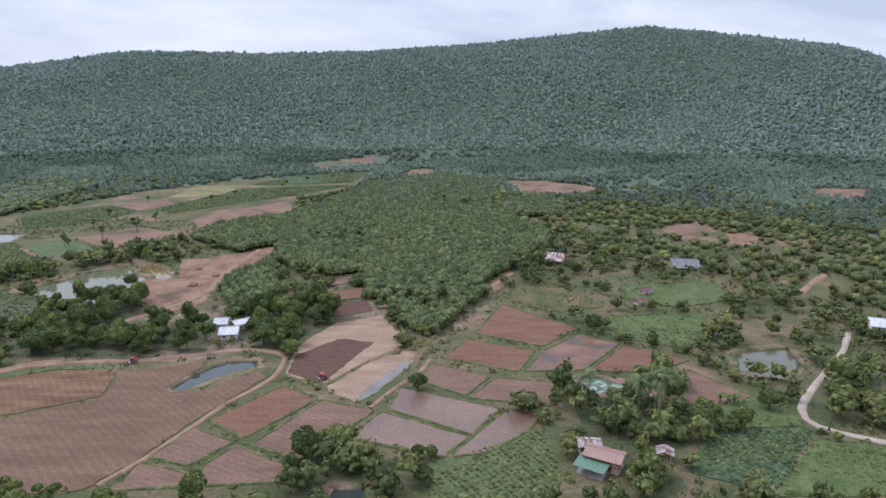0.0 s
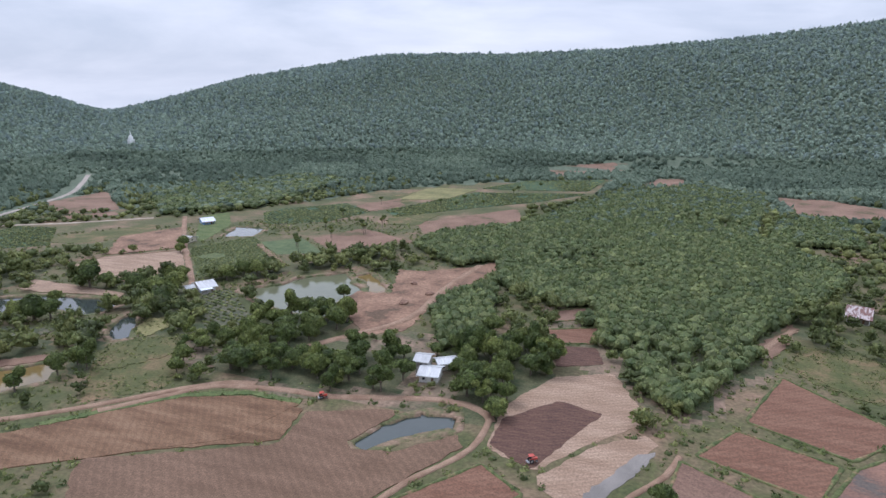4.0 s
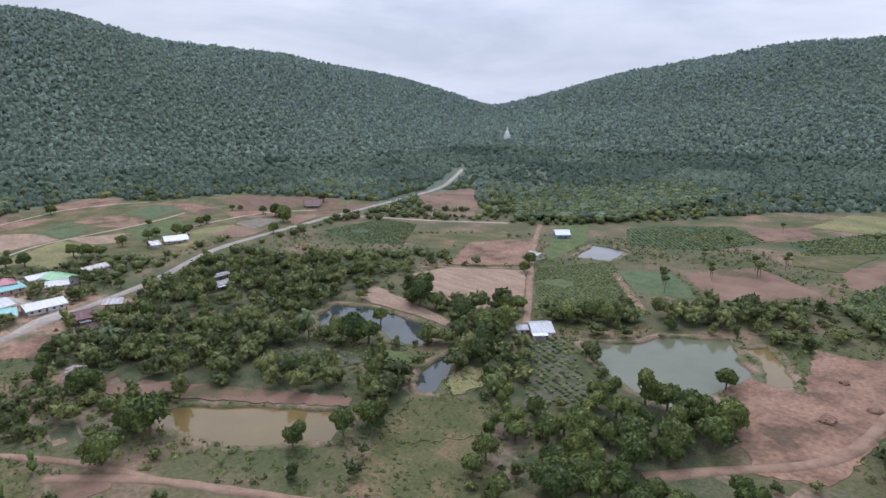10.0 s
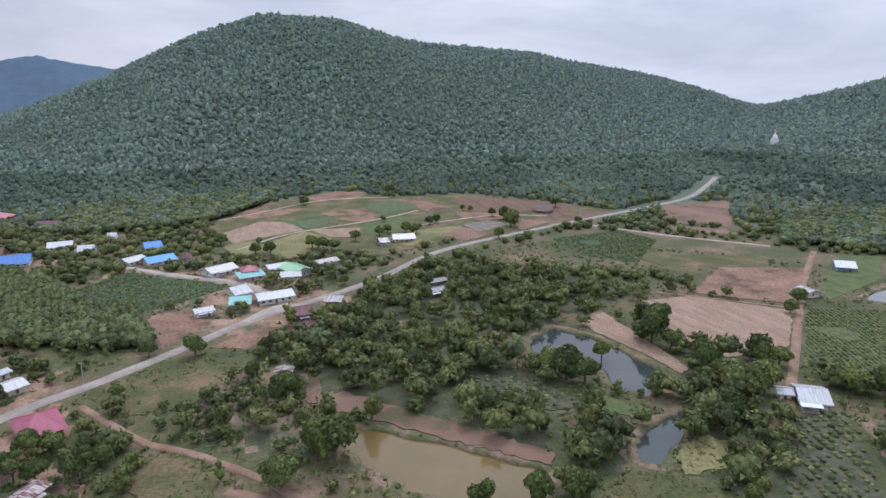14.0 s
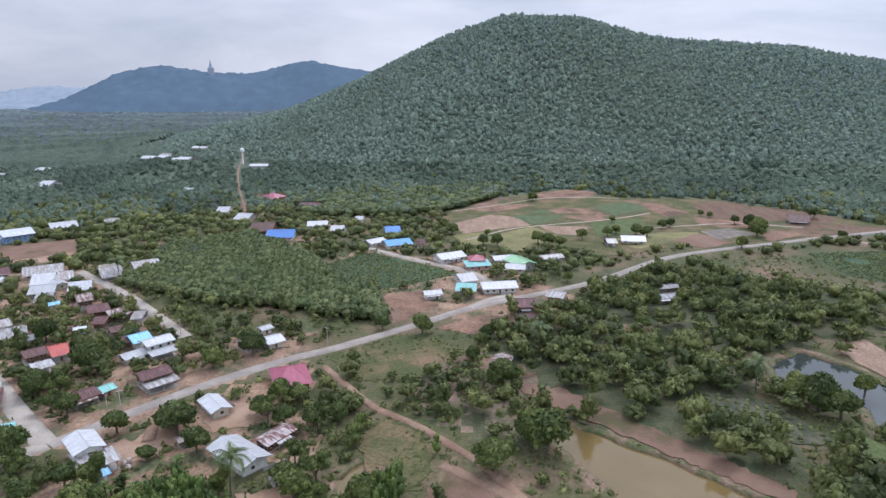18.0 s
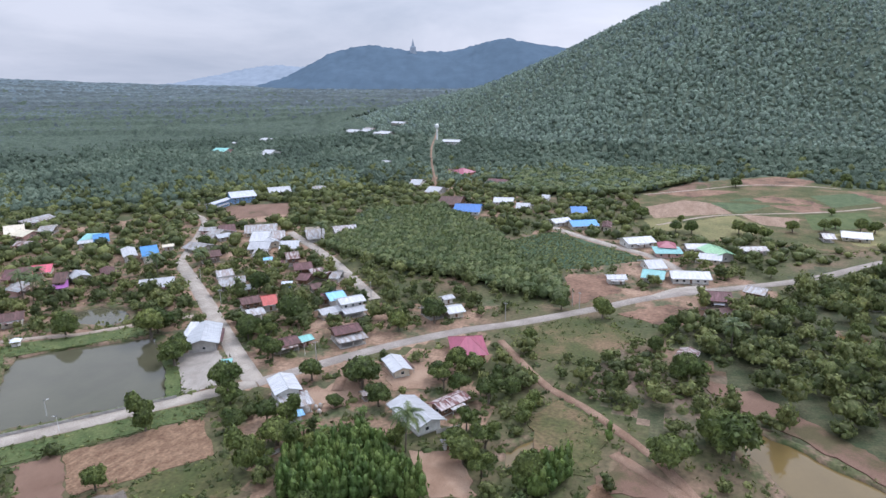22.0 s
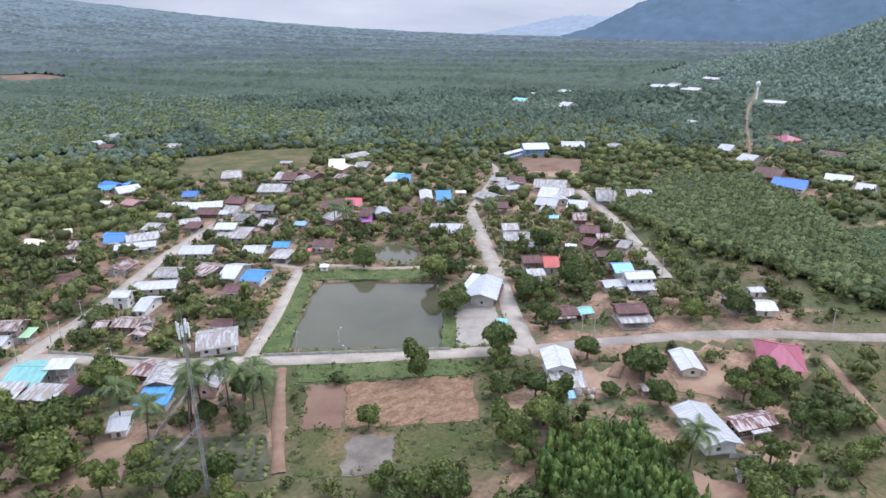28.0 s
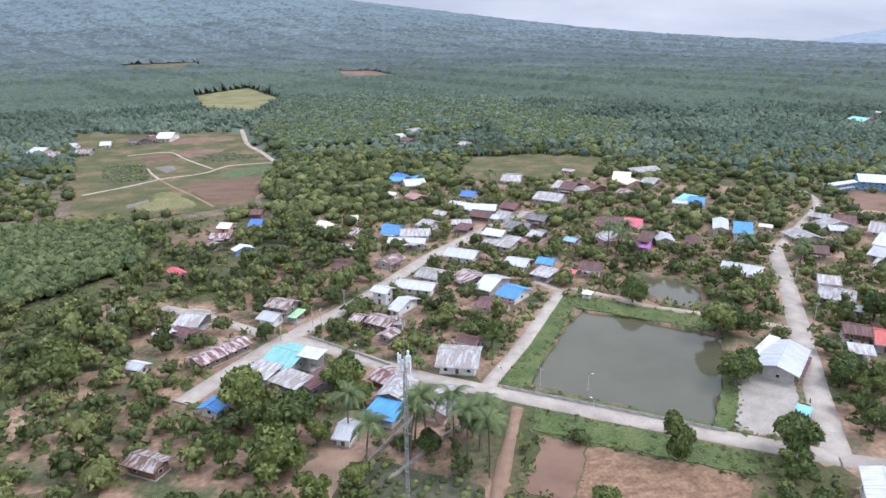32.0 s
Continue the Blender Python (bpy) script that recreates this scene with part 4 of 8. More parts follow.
# woods and plantations
GROVES = []
GROVES.append(("rubber", [(-141.0, 351.7), (-137.9, 388.1), (-101.3, 423.7), (-80.8, 503.7), (-57.8, 576.6), (-4.2, 630.2), (45.0, 579.5), (27.5, 437.8), (56.0, 380.1), (58.1, 352.5), (41.9, 315.9), (29.3, 293.1), (11.3, 240.0), (-3.2, 205.2), (-14.6, 214.8), (-30.4, 248.9), (-48.8, 278.0), (-85.6, 302.6)]))
GROVES.append(("rubber", [(-314.6, -23.8), (-384.8, -37.8), (-412, -5.4), (-342.5, 53.9), (-301.9, 80.7), (-276, 87.3), (-290.6, 50.1), (-295.1, 21.2)]))
GROVES.append(("rubber", [(-508.9, -11.6), (-543.2, 20.7), (-590.9, 141.7), (-497.4, 117), (-471.3, 63.6), (-464.3, 12.9)]))
GROVES.append(("rubber", [(-384.9, 421.2), (-371.8, 492.2), (-318.1, 420.2), (-330.1, 373.9)]))
GROVES.append(("rubber", [(-394.3, 431.7), (-348.6, 567.5), (-290.8, 556.9), (-289.2, 420.3), (-332.8, 378.5)]))
GROVES.append(("rubber", [(-184.1, -698.7), (-313.6, -838.5), (-400.8, -408.3), (-319, -374.8), (-210.2, -334.4), (-134.4, -333.7)]))
GROVES.append(("rubber", [(-129.3, -456), (-177.7, -552.9), (-311.9, -481), (-232.6, -361.3), (-164.2, -339.2), (-131.1, -373.5)]))
GROVES.append(("rubber", [(-19.5, -189.7), (-66.3, -172.5), (-75, -128.7), (-55, -110.2), (-40.8, -98.4)]))
GROVES.append(("rubber", [(-299.8, -362.9), (-389.2, -409.7), (-405.5, -334.8), (-343.3, -270.6), (-277.9, -286)]))
GROVES.append(("rubber", [(46.7, 492.8), (83.3, 507.6), (77.8, 424.2), (33.1, 422.8)]))
GROVES.append(("euca", [(-166.4, 50.8), (-182.4, 61.1), (-167.1, 81.2), (-157.6, 56.7)]))
GROVES.append(("euca", [(-209, 108.7), (-198.5, 111.5), (-174.8, 100.8), (-173, 96.1)]))
GROVES.append(("wood", [(-255.8, 136), (-254.3, 162.9), (-206.2, 184.1), (-186.2, 177.4), (-206.9, 159.1), (-231.1, 138.8)]))
GROVES.append(("wood", [(-349.8, 166.8), (-345.6, 202), (-312, 258.9), (-273.7, 230), (-259.2, 203), (-262, 168.6), (-302.9, 158.1)]))
GROVES.append(("wood", [(-230.9, 245.6), (-215.6, 258.9), (-184.2, 223.5), (-203.2, 226.5)]))
GROVES.append(("wood", [(-146.1, 215), (-141.5, 230.6), (-126.3, 231.9), (-112.9, 215.6), (-126.2, 194.9)]))
GROVES.append(("wood", [(-149, 217.7), (-119.2, 244.3), (-93.7, 192.7), (-128.6, 183.2)]))
GROVES.append(("wood", [(-79.5, 238.2), (-52.1, 253.3), (-35.2, 184.9), (-52.8, 180.4)]))
GROVES.append(("wood", [(30.4, 166.8), (67.2, 174.8), (60, 145.6), (28.8, 139.7)]))
GROVES.append(("wood", [(-36.2, 129), (-24.2, 138.8), (-2.5, 123.1), (-4.6, 116.8), (-31.8, 116.4)]))
GROVES.append(("wood", [(102.2, 168.1), (135.1, 188.2), (108, 146.4), (95.1, 154.8)]))
GROVES.append(("wood", [(-177.8, 26.7), (-188.2, 39.2), (-177.5, 51.7), (-164, 44.6)]))
GROVES.append(("wood", [(-112.5, -169.4), (-138.5, -146.6), (-132.4, -101.9), (-101.7, -87.7)]))
GROVES.append(("wood", [(-52.2, -94.3), (-76.3, -85.5), (-86.8, -54.8), (-58.3, -49.5)]))
GROVES.append(("wood", [(-448.5, -206.2), (-629.9, -116.7), (-507.8, -64), (-400.2, -99), (-391.2, -151.7)]))
GROVES.append(("wood", [(-333.4, 171.7), (-311.2, 229.3), (-259.5, 217.4), (-252.8, 160)]))
GROVES.append(("wood", [(-235.5, -53.4), (-244.3, -45.7), (-228.7, -30.5), (-214.4, -30.6)]))
GROVES.append(("village", [(-102.8, -95.8), (-142.3, -170.7), (-223, -219.2), (-320.9, -215.2), (-373.2, -144.7), (-388.6, -38.9), (-268.9, 28.4), (-279.2, 57.4), (-199.7, 81.8), (-156.7, 44.9), (-187.4, 16.7), (-147.7, -17.6), (-118.2, -10.1), (-93.6, -26.8)]))
GROVES.append(("village", [(-40.8, -98.4), (-85.7, -108.6), (-120.3, -69.5), (-134.2, -32.1), (-108.4, 3.5), (-60.5, -13.8)]))
GROVES.append(("wood", [(-303.9, 227.5), (-308.9, 253.3), (-285.6, 251.1), (-263.1, 226.5), (-272.6, 214.2)]))
GROVES.append(("wood", [(-212.6, 220.9), (-200.8, 248.5), (-160.3, 214.2), (-172, 198.2)]))
GROVES.append(("wood", [(-120.1, -145.1), (-143.6, -136.5), (-150.9, -100.9), (-120.3, -69.5), (-101.3, -93.3)]))
GROVES.append(("wood", [(-129, -276.5), (-198, -268.3), (-183.9, -198.5), (-134.3, -155.7), (-117.2, -179.9)]))
GROVES.append(("wood", [(-38.4, -190.9), (-69.1, -188.3), (-81, -152.1), (-47.6, -157.4)]))
GROVES.append(("wood", [(-132.2, -317.4), (-199.6, -299.2), (-208.4, -199), (-153.5, -182), (-115.8, -194.1)]))
GROVES.append(("wood", [(-307.1, 129), (-259.3, 199.6), (-204.7, 176), (-255.4, 120.7)]))
GROVES.append(("wood", [(-122.6, 229.7), (-129.9, 246.3), (-111.8, 232.8), (-105.8, 220)]))
GROVES.append(("wood", [(-217.7, 113.8), (-222.9, 122.8), (-195.1, 121.8), (-193.4, 115.3)]))
GROVES.append(("wood", [(-256, 127.3), (-245.7, 161.8), (-215.8, 166.6), (-199.3, 160.3), (-214.2, 142), (-233.8, 128.3)]))
GROVES.append(("wood", [(-77.7, 238.7), (-45.4, 244.7), (-37.3, 204.3), (-56.2, 196.5)]))
GROVES.append(("wood", [(-160.4, 236.4), (-124.4, 243.2), (-103.3, 211), (-114.5, 190), (-131.8, 195.8)]))
GROVES.append(("wood", [(-105.1, 210.7), (-85.2, 219.7), (-72.7, 193.5), (-90.7, 190.1)]))
GROVES.append(("wood", [(-202.2, 192.9), (-181.3, 196.6), (-160.4, 182.1), (-164.4, 170.5)]))
GROVES.append(("clear", [(-120.9, 164), (-74.9, 164.9), (-52.2, 198.3), (-40, 223), (-26.2, 226.3), (-9.5, 185.4), (11.4, 240.2), (46.8, 210.6), (85, 167.8), (64.8, 159), (23.4, 149.1), (16.4, 134.6), (-0.2, 130.8), (-13.9, 118.9), (-33.7, 114.8), (-87.3, 114)]))
GROVES.append(("clear", [(-172.5, 129.1), (-145.4, 158.1), (-102.3, 184.6), (-71.2, 188.8), (-60.1, 187.7), (-65.2, 170.7), (-149.8, 118.5)]))
GROVES.append(("clear", [(-140.3, 278.8), (-104.5, 349.8), (-90.5, 340.6), (-82.6, 309.2), (-95.4, 273.5), (-94.1, 236.5), (-104.9, 228.4)]))
GROVES.append(("rubber", [(-96.8, 262.3), (-81.5, 304.7), (-64.3, 236.1), (-75.3, 224.1)]))
GROVES.append(("wood", [(-212.6, 269.3), (-187.1, 302.4), (-173.1, 286.3), (-197.2, 259.5)]))
GROVES.append(("wood", [(-180.7, 290.4), (-150, 345.3), (-140.3, 324.3), (-166.4, 286.2)]))
GROVES.append(("wood", [(32.9, 163.4), (66.2, 167.4), (54.6, 137.6), (44.7, 135), (41.4, 142.5), (30.2, 147.8)]))
GROVES.append(("wood", [(43.4, 135), (49.6, 130.4), (43.9, 116), (36, 115.9)]))
GROVES.append(("wood", [(23.9, 142.2), (32, 146.5), (28, 127.9), (21.9, 127.8)]))
GROVES.append(("wood", [(25.5, 316.3), (45.8, 300.3), (35.9, 263.2), (18.4, 289.6)]))
GROVES.append(("wood", [(87.3, 211.4), (98.9, 211.6), (93.5, 198.8), (82.5, 198.6)]))
GROVES.append(("wood", [(21.5, 156.6), (25.4, 153.6), (20.1, 144.9), (16.4, 149)]))
GROVES.append(("clear", [(-27.3, -432), (-70.8, -428.4), (-119.1, -393), (-136, -292.9), (-120.8, -194.2), (-93.7, -186.4), (-64.2, -195.6), (-51.9, -206.3)]))
GROVES.append(("clear", [(-292.3, 354.9), (-280.9, 430.8), (-245.9, 529.1), (-181.9, 596.2), (-73.2, 653.5), (-77.6, 548.0), (-114.2, 488.7), (-98.6, 412.8), (-140.9, 354.0), (-189.8, 293.6), (-221.6, 281.2)]))
GROVES.append(("clear", [(-360.7, 217.5), (-398.8, 298.0), (-321.2, 373.4), (-255.7, 315.4), (-297.8, 292.4), (-309.7, 269.7), (-317.7, 233.8)]))
GROVES.append(("clear", [(-313.4, 373.7), (-261.6, 472.0), (-178.2, 328.4), (-182.7, 299.5), (-212.8, 272.0)]))
GROVES.append(("village", [(-229.4, 80.5), (-248.3, 93.9), (-255.5, 111.6), (-257.3, 133.8), (-244.1, 141.1), (-221.3, 139.4), (-211.7, 111.8), (-209.8, 98.3)]))
GROVES.append(("village", [(-209.8, 7.3), (-220, 47.3), (-209.3, 81.5), (-209.2, 102.9), (-191.4, 107.6), (-174.4, 101.5), (-159.4, 44.9)]))

# ---- ground ----
def axis(lo, hi, fine, end_lo, end_hi):
    """Grid lines: even in the middle, wider and wider towards the ends."""
    mid = list(np.arange(lo, hi + 0.1, fine))
    out, step = [], fine
    while mid[-1] < end_hi:
        step = min(step * 1.12, 24 if mid[-1] < 1250 else 90)
        mid.append(mid[-1] + step)
    step, head = fine, [mid[0]]
    while head[-1] > end_lo:
        step = min(step * 1.12, 24 if head[-1] > -1250 else 90)
        head.append(head[-1] - step)
    return np.array(head[:0:-1] + mid)


GX, GY = axis(-330, 120, 2.8, -4600, 3600), axis(-110, 360, 2.8, -4600, 3600)


def pond_depth(px, py):
    dip = np.zeros(np.shape(px))
    for kind, poly in PONDS:
        xs, ys = [p[0] for p in poly], [p[1] for p in poly]
        near = (px > min(xs) - 6) & (px < max(xs) + 6) & (py > min(ys) - 6) & (py < max(ys) + 6)
        if near.any():
            d = line_gap(px[near], py[near], poly, True)
            d = np.where(inside(px[near], py[near], poly), d, -d)
            dip[near] = np.maximum(dip[near], np.clip((d + 2.2) / 4.5, 0, 1) * 2.0)
    return dip


def make_ground():
    X, Y = np.meshgrid(GX, GY)
    Z = height(X, Y)
    flat = np.clip((np.hypot(X + 100, Y - 120) - 260) / 200, 0, 1)
    Z = Z + 0.25 * np.sin(X / 17) * np.sin(Y / 23 + X / 60) * (0.25 + flat) - pond_depth(X, Y)
    nx, ny = len(GX), len(GY)
    me = bpy.data.meshes.new("ground")
    co = np.stack([X, Y, Z], -1).reshape(-1, 3)
    i = np.arange((ny - 1) * (nx - 1))
    r, c = i // (nx - 1), i % (nx - 1)
    q = np.stack([r * nx + c, r * nx + c + 1, (r + 1) * nx + c + 1, (r + 1) * nx + c], -1)
    fill(me, co, q)
    me.materials.append(MAT["ground"])
    me.materials.append(MAT["forest_floor"])
    me.materials.append(MAT["town"])
    me.materials.append(MAT["scrub"])
    me.materials.append(MAT["wood_floor"])
    cx, cy = co[q].mean(1)[:, 0], co[q].mean(1)[:, 1]
    wood = (height(cx, cy) > 11) | (np.hypot(cx + 80, cy - 110) > 400)
    for kind, poly in GROVES:
        if kind == "clear":
            wood &= ~inside(cx, cy, poly)
    index = wood.astype(np.int32)
    wx, wy = cx + 3 * np.sin(cy / 5) + 2 * np.sin(cx / 3.1), cy + 3 * np.sin(cx / 6) + 2 * np.sin(cy / 2.7)
    for kind, poly in FIELDS:
        if kind in ("town", "scrub"):
            index[inside(wx, wy, poly)] = 2 if kind == "town" else 3
    for kind, poly in GROVES:
        if kind in ("wood", "rubber"):
            index[inside(wx, wy, poly) & (index != 2)] = 4
    me.polygons.foreach_set("material_index", index)
    me.polygons.foreach_set("use_smooth", np.ones(len(q), bool))
    ob = new("ground", me)
    tagged(ob, "valley floor of patchy grass and red soil rising into wooded hills", "ground", kind="structure")


def fill(me, co, faces):
    """Fast mesh from arrays; all faces have the same corner count."""
    co, faces = np.asarray(co, np.float32), np.asarray(faces, np.int32)
    n = faces.shape[1]
    me.vertices.add(len(co))
    me.vertices.foreach_set("co", co.ravel())
    me.loops.add(faces.size)
    me.loops.foreach_set("vertex_index", faces.ravel())
    me.polygons.add(len(faces))
    me.polygons.foreach_set("loop_start", np.arange(0, faces.size, n, dtype=np.int32))
    me.update(calc_edges=True)


make_ground()
LAND = height(*np.meshgrid(GX, GY))


def land_z(x, y):
    """Height of the ground sheet itself, between its grid lines."""
    x, y = np.asarray(x, float), np.asarray(y, float)
    i, j = np.clip(np.searchsorted(GX, x) - 1, 0, len(GX) - 2), np.clip(np.searchsorted(GY, y) - 1, 0, len(GY) - 2)
    u, v = (x - GX[i]) / (GX[i + 1] - GX[i]), (y - GY[j]) / (GY[j + 1] - GY[j])
    return (LAND[j, i] * (1 - u) + LAND[j, i + 1] * u) * (1 - v) + (LAND[j + 1, i] * (1 - u) + LAND[j + 1, i + 1] * u) * v


def ground_z(x, y):
    return float(height(x, y)) + 0.25 * math.sin(x / 17) * math.sin(y / 23 + x / 60) * (0.25 + min(1, max(0, (math.hypot(x + 100, y - 120) - 260) / 200)))


def draped(name, poly, material, lift, thick=0.5, cell=5.0):
    """A sheet over the ground inside a polygon, with a rim that goes into the soil."""
    bm = bmesh.new()
    vs = [bm.verts.new((x, y, 0)) for x, y in poly]
    f = bm.faces.new(vs)
    if f.normal.z < 0 or sum((x1 - x0) * (y1 + y0) for (x0, y0), (x1, y1) in zip(poly, poly[1:] + poly[:1])) > 0:
        f.normal_flip()
    xs, ys = [p[0] for p in poly], [p[1] for p in poly]
    big = max(max(xs) - min(xs), max(ys) - min(ys))
    cell = max(cell, big / 28)
    for ax, lo, hi in ((0, min(xs), max(xs)), (1, min(ys), max(ys))):
        c = lo + cell
        while c < hi:
            co, no = ((c, 0, 0), (1, 0, 0)) if ax == 0 else ((0, c, 0), (0, 1, 0))
            bmesh.ops.bisect_plane(bm, geom=bm.verts[:] + bm.edges[:] + bm.faces[:], plane_co=co, plane_no=no)
            c += cell
    rim = [e for e in bm.edges if len(e.link_faces) == 1]
    down = bmesh.ops.extrude_edge_only(bm, edges=rim)
    low = {v for v in down["geom"] if isinstance(v, bmesh.types.BMVert)}
    for v in bm.verts:
        v.co.z = ground_z(v.co.x, v.co.y) + (lift if v not in low else lift - thick)
    me = bpy.data.meshes.new(name)
    bm.to_mesh(me)
    bm.free()
    me.materials.append(material)
    return new(name, me)


FIELD_WORDS = {
    "paddy": ("paddy_field", "dry reddish-brown rice paddy between low grass bunds"), "paddy_wet": ("paddy_field", "wet grey-brown rice paddy with smooth mud"),
    "paddy_mud": ("paddy_field", "pinkish rice paddy with a grey muddy patch"), "paddy_red": ("paddy_field", "harrowed orange-brown rice paddy"),
    "ploughed": ("ploughed_field", "large harrowed brown field with curved furrows"), "ploughed_red": ("ploughed_field", "harrowed reddish-brown field"),
    "ploughed_v": ("dug_field", "roughly dug brown field beside the village road"), "dry_soil": ("dry_field", "pale dry tilled field"),
    "dark_soil": ("turned_field", "freshly turned dark brown soil"), "mud": ("mud_strip", "strip of wet grey mud"), "cleared": ("cleared_land", "cleared reddish land with wheel tracks"),
    "bare": ("bare_field", "bare reddish field with thin grass"), "yard": ("yard", "pale trodden earth yard"), "apron": ("concrete_yard", "stained grey concrete yard beside the hall"), "gravel": ("gravel_patch", "grey gravelly patch in the grass"),
    "lush": ("grass_strip", "bright green grass strip along the pond"),
    "meadow": ("meadow", "patchy green and brown grass"), "dry_grass": ("meadow", "dry yellowish grass clearing"), "crop": ("crop_field", "field of knee-high green crop"),
    "crop_low": ("crop_field", "field of low bright green crop"), "crop_dark": ("crop_field", "field of dark green leafy crop"), "garden": ("garden_plot", "vegetable plot with rows of plants"),
}
for i, (kind, poly) in enumerate(FIELDS):
    if kind in ("town", "scrub"):
        continue
    name, words = FIELD_WORDS[kind]
    soft = rounded(poly, 1, 0.03) if kind.startswith("paddy") else ragged(rounded(poly, 1, 0.05), 0.85 if kind in ("yard", "bare", "cleared", "gravel", "meadow", "dry_grass") else 0.4, i)
    tagged(draped(name, soft, MAT[kind], 0.04 + 0.0012 * i + (0.03 if kind in ("dark_soil", "mud", "gravel") else 0)), words, "field", kind="structure")


def ribbon(name, line, wide, material, lift, crown=0.0, closed=False, jitter=0.0, thick=0.4, seed=1):
    """A strip along a line with sloping sides: a road, a bund, a bank."""
    rnd = random.Random(seed)
    n = len(line)
    verts, faces = [], []
    for i, (x, y) in enumerate(line):
        a = line[i - 1] if (i or closed) else line[i]
        b = line[(i + 1) % n] if (i < n - 1 or closed) else line[i]
        dx, dy = b[0] - a[0], b[1] - a[1]
        k = math.hypot(dx, dy) or 1
        ox, oy = -dy / k, dx / k
        w = wide / 2 * (1 + rnd.uniform(-jitter, jitter))
        for s, h in ((-1, lift - thick), (-0.86, lift), (0, lift + crown * (1 + rnd.uniform(-jitter, jitter))), (0.86, lift), (1, lift - thick)):
            px, py = x + ox * w * s, y + oy * w * s
            verts.append((px, py, ground_z(px, py) + h))
    for i in range(n if closed else n - 1):
        j = (i + 1) % n
        for c in range(4):
            faces.append((i * 5 + c, i * 5 + c + 1, j * 5 + c + 1, j * 5 + c))
    ob = mesh_object(name, verts, [f[::-1] for f in faces], material, smooth=True)
    return ob


ROAD_WORDS = {"main": "worn grey asphalt road across the valley", "lane": "pale concrete village lane", "dirt": "reddish dirt farm road", "track": "sandy farm track"}
for i, (kind, wide, line) in enumerate(ROADS):
    tagged(ribbon("road", line, wide, MAT[kind], 0.24 + 0.005 * (i % 9), 0.06, jitter=0.16 if kind in ("dirt", "track") else 0.04, seed=i), ROAD_WORDS[kind], "road", kind="structure")

# grass bunds round the paddies
for i, (kind, poly) in enumerate(FIELDS):
    if kind.startswith("paddy"):
        ring = []
        soft = rounded(poly, 1, 0.03)
        for a, b in zip(soft, soft[1:] + soft[:1]):
            k = max(1, int(math.dist(a, b) / 2.5))
            ring += [(a[0] + (b[0] - a[0]) * t / k, a[1] + (b[1] - a[1]) * t / k) for t in range(k)]
        tagged(ribbon("paddy_bund", ring, 0.95, MAT["bund"], 0.20, 0.16, closed=True, jitter=0.45, seed=i), "low grassy earth bund round a paddy", "bund", kind="structure")

POND_WORDS = {"dark": "dark still pond water reflecting the sky", "green": "grey-green pond water with soft reflections", "muddy": "opaque yellow-brown muddy pond water", "silver": "pale silvery pond water",
              "village": "still brown-green village pond water", "lily": "pond water covered with pale lily pads"}
for kind, poly in PONDS:
    zs = [ground_z(x, y) for x, y in poly]
    level = min(zs) - 0.55
    out = mesh_object("pond_water", [(x, y, level) for x, y in poly], [list(range(len(poly)))], MAT["w_" + kind])
    cx, cy = sum(p[0] for p in poly) / len(poly), sum(p[1] for p in poly) / len(poly)
    if out.data.polygons[0].normal.z < 0:
        out.data.flip_normals()
    tagged(out, POND_WORDS[kind], "pond", kind="structure")
    ring = []
    for a, b in zip(poly, poly[1:] + poly[:1]):
        k = max(1, int(math.dist(a, b) / 3))
        ring += [(a[0] + (b[0] - a[0]) * t / k, a[1] + (b[1] - a[1]) * t / k) for t in range(k)]
    grown = [(x + (x - cx) / max(math.hypot(x - cx, y - cy), 1) * 1.6, y + (y - cy) / max(math.hypot(x - cx, y - cy), 1) * 1.6) for x, y in ring]
    tagged(ribbon("pond_bank", grown, 3.6, MAT["bank"], -0.08, 0.10, closed=True, jitter=0.5, thick=1.1, seed=len(ring)), "grassy earth bank round a pond", "bank", kind="structure")

# ---- houses ----
def roof_metal(name, base, rust=None, rough=0.45, stops=None):
    lo, hi = tuple(c * 0.82 for c in base), tuple(min(0.9, c * 1.1) for c in base)
    ramp = [(0.25, lo), (0.7, hi)] if rust is None else [(0.2, rust), (0.42, tuple(c * 0.8 for c in rust)), (0.56, lo), (0.8, hi)]
    return surface(name, stops or ramp, scale=0.55, detail=7, rough=rough, bump=0.1, bump_scale=6, tint="object", tint_amount=0.16, stretch=(2.2, 0.5, 1), fine=0.25, spec=0.5)


